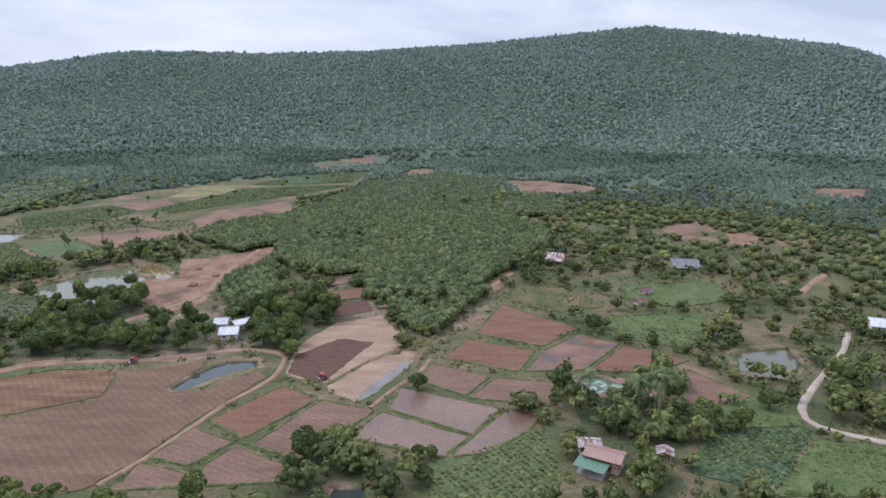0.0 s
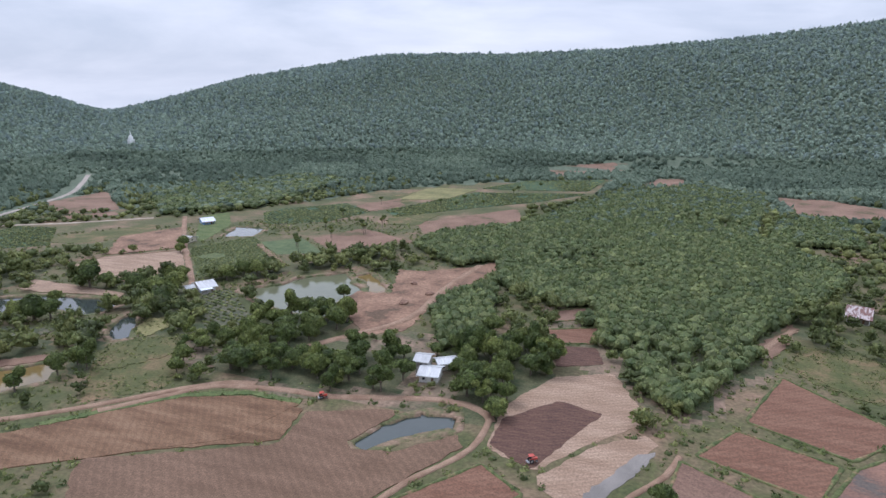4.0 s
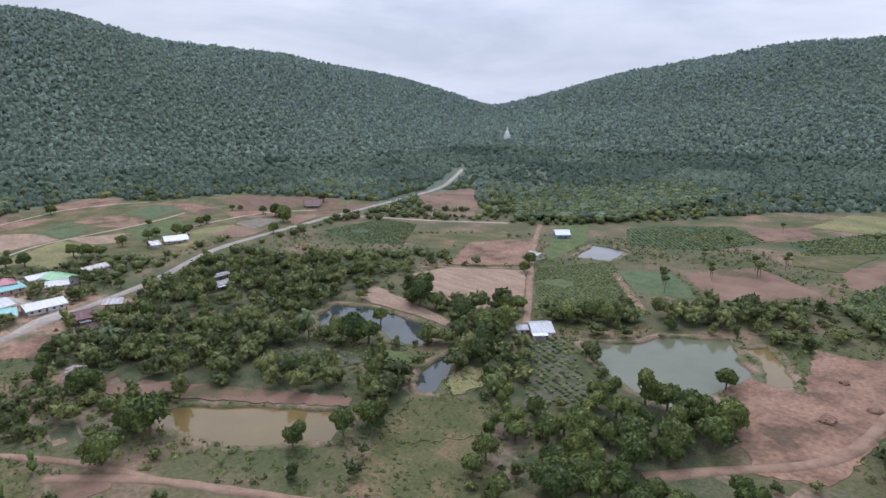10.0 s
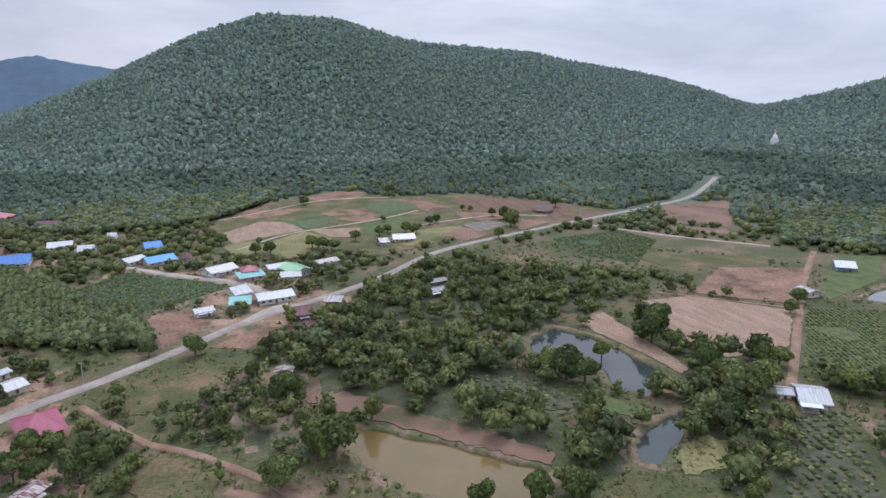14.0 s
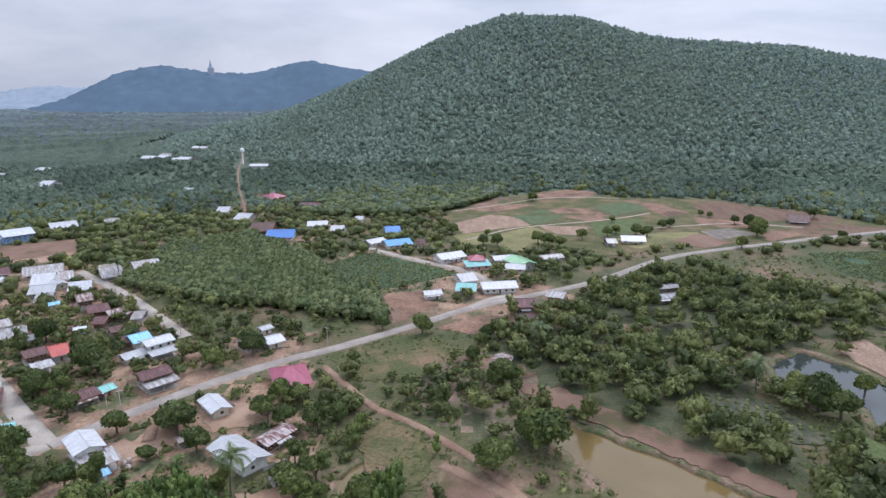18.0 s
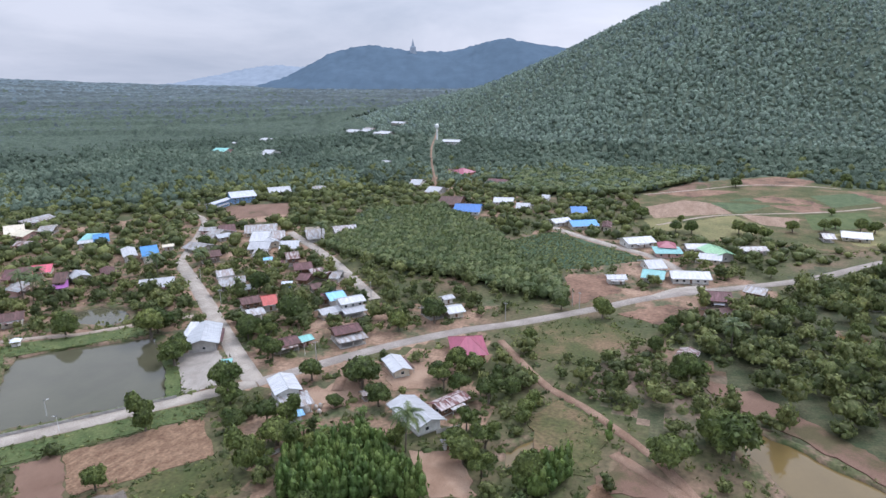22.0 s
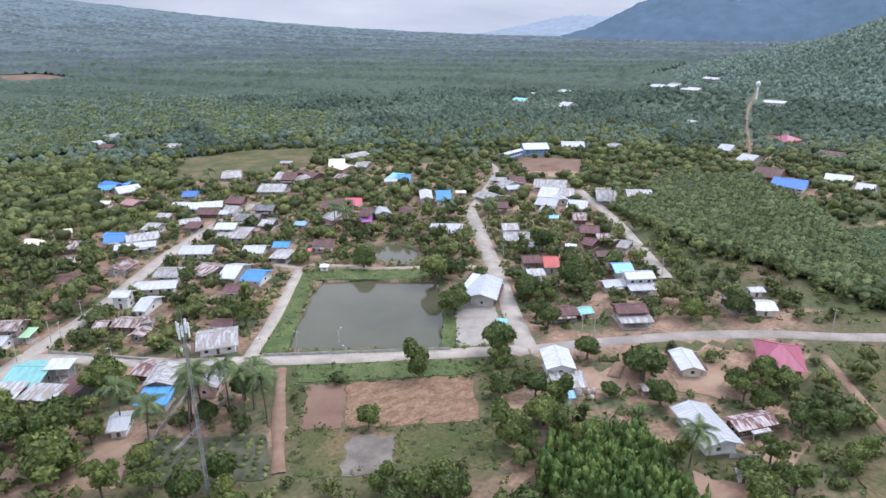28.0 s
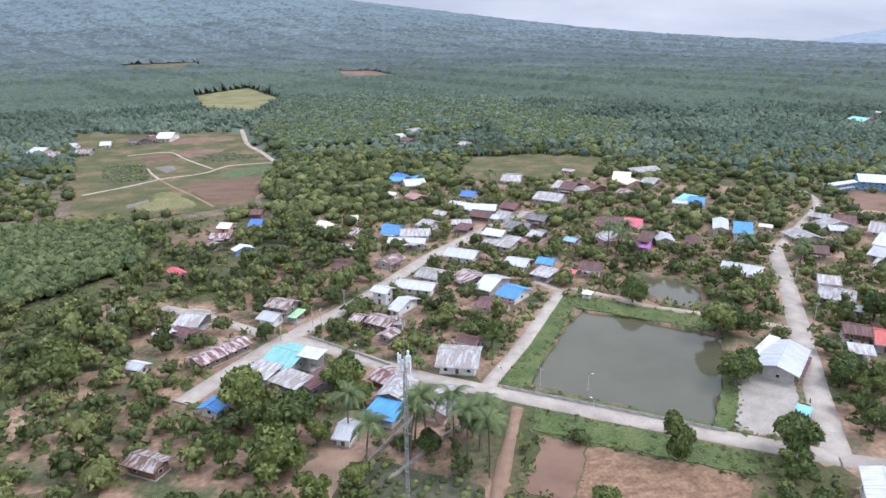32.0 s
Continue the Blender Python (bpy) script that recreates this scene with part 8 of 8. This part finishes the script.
def fence_wall(line):
    x, y = line[0]
    base = thing("boundary_wall", x, y, "low grey concrete boundary wall", "wall", "boundary walls")
    for (xa, ya), (xb, yb) in zip(line, line[1:]):
        n = max(1, int(math.dist((xa, ya), (xb, yb)) / 3))
        turn = math.degrees(math.atan2(yb - ya, xb - xa))
        for k in range(n):
            px, py = xa + (xb - xa) * (k + 0.5) / n, ya + (yb - ya) * (k + 0.5) / n
            w = math.dist((xa, ya), (xb, yb)) / n * PLAN
            bm = bmesh.new()
            block(bm, -w / 2 + 0.09, -0.05, -0.4, w / 2 - 0.09, 0.05, 1.25)
            p = part("panel", bm, CONCRETE, base)
            p.matrix_basis = pose((px - x) * PLAN, (py - y) * PLAN, 0, 0, 0, turn)
            bm = bmesh.new()
            block(bm, -w / 2 - 0.09, -0.09, -0.4, -w / 2 + 0.088, 0.09, 1.45)
            p = part("post", bm, CONCRETE, base)
            p.matrix_basis = pose((px - x) * PLAN, (py - y) * PLAN, 0, 0, 0, turn)


def lump(name, x, y, size, mat, label, category, group):
    rng = np.random.default_rng(int(abs(x * 11 + y)))
    v, f = lumpy(ICO2, rng, 0.16)
    v = v * (size * 1.25, size, size * 0.62) + (0, 0, size * 0.18)
    ob = mesh_object(name, v, f, mat, smooth=False)
    ob.matrix_basis = pose(x, y, ground_z(x, y), 0, 0, (x * 37) % 360)
    tagged(ob, label, category, group)


def mound(x, y):
    lump("soil_mound", x, y, 1.5, EARTH, "dark heap of uprooted earth on cleared land", "soil mound", "soil mounds")


def rock(x, y):
    lump("boulder", x, y, 1.3, EARTH, "brown earthy boulder at the edge of a small pond", "boulder", "")


def jar(x, y):
    base = thing("water_jar", x, y, "large pale rain-water jar beside a house", "water jar", "water jars")
    turned(base, "body", CLAY, [(0.45, -0.05), (0.72, 0.45), (0.74, 0.95), (0.55, 1.35), (0.36, 1.5)], 14)
    turned(base, "lid", STEEL, [(0.42, 1.5), (0.40, 1.56), (0.05, 1.62)], 14)


def wheel(parent, x, y, r, w):
    t = turned(parent, "wheel", BLACK, [(r * 0.55, -w / 2), (r, -w / 2 * 0.8), (r, w / 2 * 0.8), (r * 0.55, w / 2)], 16, (x, y, r), Matrix.Rotation(radians(90), 4, "X"))
    turned(t, "rim", STEEL, [(r * 0.5, -w / 2 - 0.01), (r * 0.5, w / 2 + 0.01)], 12, (x, y, r), Matrix.Rotation(radians(90), 4, "X"))


def tractor(x, y):
    base = thing("tractor", x, y, "small red farm tractor standing on ploughed soil", "tractor", "tractors", 40, 0.22)
    solid(base, "bonnet", RED, (0.2, -0.38, 0.75, 1.6, 0.38, 1.35))
    solid(base, "chassis", STEEL, (-0.8, -0.28, 0.5, 1.6, 0.28, 0.76))
    solid(base, "seat", BLACK, (-0.7, -0.26, 1.0, -0.2, 0.26, 1.15))
    solid(base, "canopy", RED, (-1.1, -0.75, 2.25, 0.5, 0.75, 2.35))
    for px in (-0.9, 0.3):
        for s in (-0.6, 0.6):
            beam(base, "canopy_post", (px, s, 0.9), (px, s, 2.26), 0.06, BLACK)
    for s in (-0.75, 0.75):
        solid(base, "mudguard", RED, (-1.0, s - 0.18, 1.42, 0.1, s + 0.18, 1.5))
        wheel(base, -0.5, s, 0.68, 0.36)
        wheel(base, 1.25, s * 0.8, 0.4, 0.24)
    solid(base, "plough", STEEL, (-1.7, -0.8, 0.15, -1.1, 0.8, 0.5))


def vehicle(x, y, name, label, paint, bed, turn):
    base = thing(name, x, y, label, "car", "parked vehicles", turn, 0.25)
    bm = bmesh.new()
    prof = [(-2.2, 0.45), (-2.25, 0.95), (-0.6 if bed else -1.9, 1.0), (-0.45 if bed else -1.3, 1.62), (0.55, 1.62), (1.05, 1.05), (2.1, 0.92), (2.25, 0.45)]
    a, b = [bm.verts.new((px, -0.85, pz)) for px, pz in prof], [bm.verts.new((px, 0.85, pz)) for px, pz in prof]
    bm.faces.new(a)
    bm.faces.new(b[::-1])
    for k in range(len(prof)):
        j = (k + 1) % len(prof)
        bm.faces.new((a[j], a[k], b[k], b[j]))
    bmesh.ops.recalc_face_normals(bm, faces=bm.faces[:])
    part("body", bm, paint, base)
    for s in (-0.86, 0.86):
        solid(base, "side_window", GLASS, (-0.4 if bed else -1.2, s - 0.01, 1.1, 0.5, s + 0.01, 1.5))
        for px in (-1.4, 1.4):
            wheel(base, px, s * 0.93, 0.34, 0.22)
    solid(base, "windscreen", GLASS, (0.62, -0.7, 1.18, 0.92, 0.7, 1.45))
    for s in (-0.6, 0.6):
        solid(base, "headlight", WHITE, (2.18, s - 0.15, 0.7, 2.26, s + 0.15, 0.86))


def pickup(x, y):
    vehicle(x, y, "pickup_truck", "silver pickup truck parked in a yard", STEEL, True, 25)


def car(x, y):
    vehicle(x, y, "car", "white car parked beside a house", WHITE, False, (x * 17) % 180)


def outhouse(x, y):
    base = thing("outhouse", x, y, "tiny white block outhouse with a sheet roof", "outhouse", "", 130)
    solid(base, "wall", WALLS[0], (-1.0, -1.0, 0, 1.0, 1.0, 2.0))
    roof_sheet(base, ROOF["g"][0], -1.4, 1.4, (-1.4, 2.0), (1.4, 2.35))
    d = child("door", DOOR_LEAF, base, 0.1, -1.04, 0.0)
    child("handle", DOOR_KNOB, d, 0.35 * UNIT, -0.08 * UNIT, 0.95 * UNIT)


def booth(x, y):
    base = thing("booth", x, y, "small blue-roofed roadside booth", "booth", "", 40)
    solid(base, "body", WALLS[0], (-1.1, -0.9, 0, 1.1, 0.9, 1.9))
    roof_sheet(base, ROOF["u"][0], -1.6, 1.6, (-1.4, 1.9), (0, 2.5))
    roof_sheet(base, ROOF["u"][0], -1.6, 1.6, (1.4, 1.9), (0, 2.5))
    solid(base, "counter", RED, (-1.0, -1.3, 0.7, 1.0, -0.92, 0.95))


def pavilion(x, y):
    base = thing("pavilion", x, y, "small white open pavilion at the pond's edge", "pavilion", "", 45)
    solid(base, "platform", CONCRETE, (-1.5, -1.5, -0.4, 1.5, 1.5, 0.35))
    for px in (-1.3, 1.3):
        for py in (-1.3, 1.3):
            solid(base, "post", WHITE, (px - 0.09, py - 0.09, 0.35, px + 0.09, py + 0.09, 2.2))
    bm = bmesh.new()
    bmesh.ops.create_cone(bm, cap_ends=True, segments=4, radius1=2.7, radius2=0.1, depth=1.1, matrix=Matrix.Translation((0, 0, 2.7)) @ Matrix.Rotation(radians(45), 4, "Z"))
    part("roof", bm, ROOF["v"][0], base)


def stupa(x, y):
    base = thing("temple_tower", x, y, "white temple tower rising from the woods", "temple tower")
    solid(base, "plinth", WHITE, (-4, -4, -2, 4, 4, 7))
    turned(base, "dome", WHITE, [(3.6, 7), (3.8, 9), (2.8, 12), (1.2, 14), (0.8, 16), (0.1, 21)], 16)


def tank_tower(x, y):
    base = thing("water_tower", x, y, "white water tower on a slim column", "water tower")
    turned(base, "column", WHITE, [(1.2, -1), (0.8, 14)], 12)
    turned(base, "tank", WHITE, [(0.8, 14), (2.8, 16.5), (2.8, 19), (0.6, 20.5)], 14)


def slimtree(x, y):
    rnd = random.Random(int(x + y))
    base = new("slim_tree")
    for name, me in zip(("trunk", "crown"), TREES[1][1]):
        c = new(name, me)
        c.parent = base
        if name == "trunk":
            c.matrix_basis = Matrix.Diagonal((1.0, 1.0, 2.9, 1))
        else:
            c.matrix_basis = Matrix.Translation((0, 0, 2.2))
    s = rnd.uniform(1.5, 2.2)
    base.matrix_basis = Matrix.LocRotScale((x, y, ground_z(x, y) - 0.1), Euler((0, 0, rnd.uniform(0, 6))), (s, s, s))
    tagged(base, "slim field tree with a small crown on a tall bare trunk", "tree", "field trees")


def bigtree(x, y, rad):
    rnd = random.Random(int(x * 3 + y))
    plant_tree(x, y, rad * 0.9, rnd.uniform(0.95, 1.15), rnd.choice((0, 1, 2, 5)), rnd.uniform(0, 6.28))


def telecom_tower(x, y, tall):
    base = thing("telecom_tower", x, y, "slender steel lattice telecom tower with white antenna panels", "telecom tower")
    legs = [(0.34 * math.cos(a), 0.34 * math.sin(a)) for a in (0.5, 2.594, 4.689)]
    for lx, ly in legs:
        beam(base, "leg", (lx, ly, -0.5), (lx * 0.7, ly * 0.7, tall), 0.07, STEEL)
    n = int(tall / 1.25)
    for k in range(n):
        z0, z1 = tall * k / n, tall * (k + 1) / n
        s0, s1 = 1 - 0.3 * k / n, 1 - 0.3 * (k + 1) / n
        bm = bmesh.new()
        for i in range(3):
            a, b = legs[i], legs[(i + 1) % 3]
            for p, q in (((a[0] * s0, a[1] * s0, z0), (b[0] * s1, b[1] * s1, z1)), ((a[0] * s0, a[1] * s0, z0), (b[0] * s0, b[1] * s0, z0))):
                p, q = Vector(p), Vector(q)
                d = q - p
                bmesh.ops.create_cube(bm, size=1, matrix=Matrix.Translation((p + q) / 2) @ d.to_track_quat("Z", "Y").to_matrix().to_4x4() @ Matrix.Diagonal((0.05, 0.05, d.length, 1)))
        part("lattice_panel", bm, STEEL, base)["kind"] = "stuff"
    for k in range(9):
        a = k * 0.698 + 0.3
        low = tall - 2.4 + 0.5 * (k % 3)
        p = solid(base, "antenna", WHITE, (0.72, -0.17, low, 0.90, 0.17, low + 1.7))
        p.matrix_basis = Matrix.Rotation(a, 4, "Z")
        beam(base, "bracket", (0.3 * math.cos(a), 0.3 * math.sin(a), low + 0.8), (0.74 * math.cos(a), 0.74 * math.sin(a), low + 0.8), 0.07, STEEL)
    for k in range(2):
        turned(base, "dish", WHITE, [(0.1, 0), (0.45, 0.18), (0.47, 0.2)], 14, (0.6 - 1.2 * k, 0.3, tall - 4), Matrix.Rotation(radians(90), 4, "Y"))
    turned(base, "lightning_rod", STEEL, [(0.05, tall), (0.02, tall + 3.2)], 6)


telecom_tower(-119.2, 18.9, 32)

# the temple spire on the distant ridge
far_spire = new("distant_spire")
far_spire.matrix_basis = pose(-2420, -850, 150)
tagged(far_spire, "temple spire on the distant ridge, pale from painted haze", "spire")
# same pale, faintly glowing colour as the hills, in place of haze
turned(far_spire, "base", HAZE_PALE_HILL, [(12, -10), (11, 14), (7, 18)], 10)
turned(far_spire, "spire", HAZE_PALE_HILL, [(6, 18), (3, 30), (0.6, 44)], 10)

palm(-117, -12.8, 9)
palm(-125.9, -2.4, 10)
palm(-129.6, -4.6, 11)
palm(-134.1, -2.3, 11)
palm(-133.9, 4.7, 11.5)
palm(-137, 7.1, 11)
palm(-117.5, -0.3, 10)
palm(-138.2, -0.2, 10)
palm(-128, -6.4, 9)
palm(-180.7, 70.9, 9)
palm(-252.6, 135.3, 8)
palm(-230.5, 188.2, 8)
palm(57.6, 157.3, 10)
palm(53.9, 152.6, 10)
palm(49.2, 151, 9)
palm(38.3, 160.1, 7)
palm(-260.9, -66.4, 8)
palm(-270.2, -53.4, 8)
palm(-230.9, -92.8, 8)
palm(-224.3, -192.7, 8)
palm(-224.4, -86.2, 8)
palm(-223.4, -89.8, 9)
palm(-327.9, -33.5, 8)
banana(-136.5, -39.1)
banana(-143, -42.1)
banana(-137.1, -33)
banana(-190.4, 55.5)
banana(-179.3, 53.3)
banana(-181.3, 48.2)
banana(-177.8, 56)
banana(-231.2, 69.1)
banana(-126, -82.9)
banana(-121.3, -87)
banana(-138.2, -65.1)
banana(-148.4, -56.2)
banana(-153.3, -56.7)
banana(-139.9, -46.2)
banana(-180, 53.7)
banana(-179.5, 47.1)
banana(-174.9, 43.2)
banana(19.8, 155)
banana(23.4, 154.2)
banana(31.1, 166.8)
banana(32.3, 174.1)
banana(81.7, 183)
banana(84.2, 177)
banana(85, 171.4)
banana(87.3, 167.8)
banana(73.7, 159.1)
banana(76.7, 159.2)
pole(-109.7, -57.4)
pole(-120.1, -60.5)
pole(-157.7, -14.4)
pole(-118.3, -62.8)
pole(-128.2, -71.4)
pole(-144.1, -91.8)
pole(-212.4, 31.6)
pole(-262.9, 23.1)
pole(-240, -20.7)
pole(-256.9, -42.8)
pole(-276.7, 89)
pole(-257, 71.7)
pole(-273.7, 91.7)
pole(-390.5, 228.4)
pole(-406.7, 264.8)
pole(-424.3, 310.7)
lamp(-163.7, -3.4)
lamp(-168, -12.2)
lamp(-125.4, -41.8)
lamp(-151.7, -20.9)
lamp(-214.8, 26.6)
fence_wall([(-114.9, -0), (-138.2, -21.8)])
fence_wall([(-120.6, 2.5), (-141.2, -10.9)])
fence_wall([(-116.2, -57.4), (-131.5, -35.8)])
fence_wall([(-166.7, 42.7), (-177.4, 50.4), (-177.1, 53.2)])
fence_wall([(-189.3, 74.4), (-192.7, 78.4)])
fence_wall([(-151.1, -18.7), (-184, 10.5)])
mound(-113.4, 289.6)
mound(-101.5, 277.6)
mound(-106.5, 264.3)
mound(-106.4, 262.9)
mound(-88.3, 296.2)
mound(-113.3, 289.2)
mound(-101.6, 278.2)
mound(-106.9, 265.1)
mound(-90.2, 294)
mound(-89.6, 304.4)
tractor(-34.4, 172.5)
tractor(-93.2, 182.7)
jar(-185.6, 79.9)
jar(-184.4, 81.1)
jar(-190.1, 44.6)
jar(-188.7, 46.3)
jar(-191.1, 45.2)
jar(-198.3, 253.1)
outhouse(-184.5, 78.3)
booth(-201.2, 11.7)
pavilion(-194.5, -55.9)
rock(-190, 98.2)
pickup(-113.7, -27.5)
car(-278.1, -89.4)
car(-283.4, -82.3)
car(-261, -16)
stupa(-635.8, 646.5)
tank_tower(-668.1, -103.9)
slimtree(-191.1, 320.8)
slimtree(-189.7, 351.8)
slimtree(-179.1, 368.6)
slimtree(-200.5, 332.8)
slimtree(-193, 356.2)
slimtree(-180.9, 371.9)
slimtree(-177.9, 390.4)
slimtree(-215.2, 464.4)
slimtree(-197.1, 328.5)
slimtree(-179.5, 371.6)
slimtree(-209.8, 378.9)
slimtree(-170.8, 468.3)
slimtree(-158.3, 466.4)
slimtree(-160.0, 488.3)
slimtree(-142.6, 478.2)
slimtree(-136.6, 537.4)
slimtree(-134.6, 543.7)
slimtree(-121.4, 565.2)
slimtree(-104.5, 589.8)
slimtree(-90.1, 613.1)
slimtree(-57.8, 583.6)
slimtree(-205.8, 371.9)
slimtree(-185.4, 378.7)
slimtree(-180.9, 399.4)
slimtree(-212.5, 404.4)
bigtree(-130.7, 260.4, 4)
bigtree(-240.6, 235.1, 4)
bigtree(-268.3, 99.6, 4)
bigtree(-416.5, 261.9, 6)
bigtree(-211.6, -23.3, 6)
bigtree(-198.3, -2.8, 5)
bigtree(-189.9, 20.4, 5)
bigtree(-204.5, -48.5, 4.5)
bigtree(-215.1, -24.1, 5.5)
bigtree(-202.5, 36.1, 4)
bigtree(-202.5, 50.2, 6)
bigtree(-223.7, 2, 4)
bigtree(-235.7, 9.9, 6)
bigtree(-256.1, -16.8, 5)
bigtree(-248.3, 51.7, 5)
bigtree(-239.2, 43.8, 4)
bigtree(-120, -29.2, 5)
bigtree(-119.3, -27.4, 5)
bigtree(-99, -27.9, 6)
bigtree(-107.5, -16.7, 6)
bigtree(-102.8, -6.1, 6)
bigtree(-63, -52.7, 6)
bigtree(-106.3, -60.2, 3)
bigtree(-201.7, -5, 4.5)
bigtree(-180.6, 83.2, 4)
bigtree(64.1, 145.6, 5)
bigtree(72.4, 145.8, 3.5)
bigtree(84.2, 156.2, 3.5)
bigtree(50.6, 210.6, 4)
bigtree(-41.3, 218.8, 3)
bigtree(-6.9, 166.1, 3)
bigtree(-47.3, 189.1, 3.5)
bigtree(-5.3, 131.4, 2)
bigtree(-2.4, 131.4, 2)
bigtree(-48.2, 190.2, 3.5)
bigtree(-123.9, 189.1, 5)
bigtree(-41.8, 225.3, 4)
bigtree(-191.4, 121.1, 5)
bigtree(-230.3, 124.1, 5)
bigtree(-253.5, 166.3, 4)
bigtree(-235.7, 235.3, 6)
bigtree(-245.8, 297.9, 3.5)
bigtree(-245.9, 243.8, 5.5)
bigtree(-230.1, 238.4, 4.5)
bigtree(-220.3, 198.5, 6)
bigtree(-224.0, 195.8, 5)
bigtree(-216.4, 201.9, 5)
bigtree(-229.0, 214.1, 3.5)
bigtree(-214.1, 238.3, 5.5)
bigtree(-205.4, 236.6, 5)
bigtree(-197.3, 234.9, 6)
bigtree(-197.4, 243.3, 5.5)
bigtree(-189.7, 226.4, 5)
bigtree(-214.9, 257.1, 4)
bigtree(-210.6, 260.2, 4)
bigtree(-199.0, 132.9, 6.5)
bigtree(-203.0, 130.0, 5)
bigtree(-254.3, 309.3, 4)
bigtree(-190.7, 265.2, 4.5)
bigtree(-186.9, 272.5, 4.5)
bigtree(-181.6, 274.2, 4.5)
bigtree(-181.7, 282.8, 4.5)
bigtree(-430.4, 267.9, 5)
bigtree(-389.4, 243.9, 4)
bigtree(-447.7, 261.8, 3.5)
bigtree(-436.7, 265.5, 5)
bigtree(-432.2, 268.2, 5)
bigtree(-462.7, 312.6, 4.5)
bigtree(-396.4, 146.4, 4.5)
bigtree(-391.5, 151.0, 4.5)
bigtree(-386.8, 156.1, 4)
bigtree(-406.0, 169.8, 4)
bigtree(-413.1, 184.0, 4)
bigtree(-420.2, 189.8, 3.5)
bigtree(-416.2, 199.4, 4)
bigtree(-413.6, 204.6, 4)
bigtree(-435.7, 218.2, 3.5)
bigtree(-440.5, 223.5, 3.5)
bigtree(-472.2, 250.6, 2.5)
bigtree(-467.1, 254.0, 2.5)
bigtree(-389.7, 125.8, 4)
bigtree(-391.9, 118.8, 4)
bigtree(-418.3, 101.9, 4.5)
bigtree(-425.6, 96.9, 4.5)
bigtree(-525.0, 152.7, 4.5)
bigtree(-549.6, 218.7, 4.5)
bigtree(-453.1, 193.9, 2.5)
bigtree(-414.4, 120.9, 2.5)
bigtree(-265.6, 120.4, 3.2)
bigtree(-254.2, 138.3, 3.0)
bigtree(-283.3, 153.0, 3.6)
bigtree(-301.9, 167.2, 3.6)
bigtree(-320.4, 185.7, 3.4)
bigtree(-346.2, 213.7, 3.2)
bigtree(-274.6, 170.2, 3.0)
bigtree(-326.0, 218.5, 3.4)
bigtree(-247.3, 116.1, 2.8)
bigtree(-244.0, 82.4, 2.6)
bigtree(-343.8, 21.6, 3.4)
bigtree(-385.7, -72.3, 3.2)
bigtree(-350.6, -62.4, 3.0)
bigtree(-304.5, -79.5, 3.2)
bigtree(-374.2, -145.7, 3.4)
bigtree(-301.3, 170.8, 3.8)
bigtree(-328.8, 153.0, 2.8)
bigtree(-281.5, 76.3, 3.2)
bigtree(-271.9, 86.3, 3.0)
bigtree(-259.8, 118.5, 2.8)
bigtree(-302.0, 190.4, 3.2)
bigtree(-409.1, 301.1, 3)


# ---- from plan units to metres ----
for ob in list(scene.objects):
    if ob.parent is None and ob.type in {"MESH", "EMPTY"}:
        ob.matrix_basis = Matrix.Scale(PLAN, 4) @ ob.matrix_basis
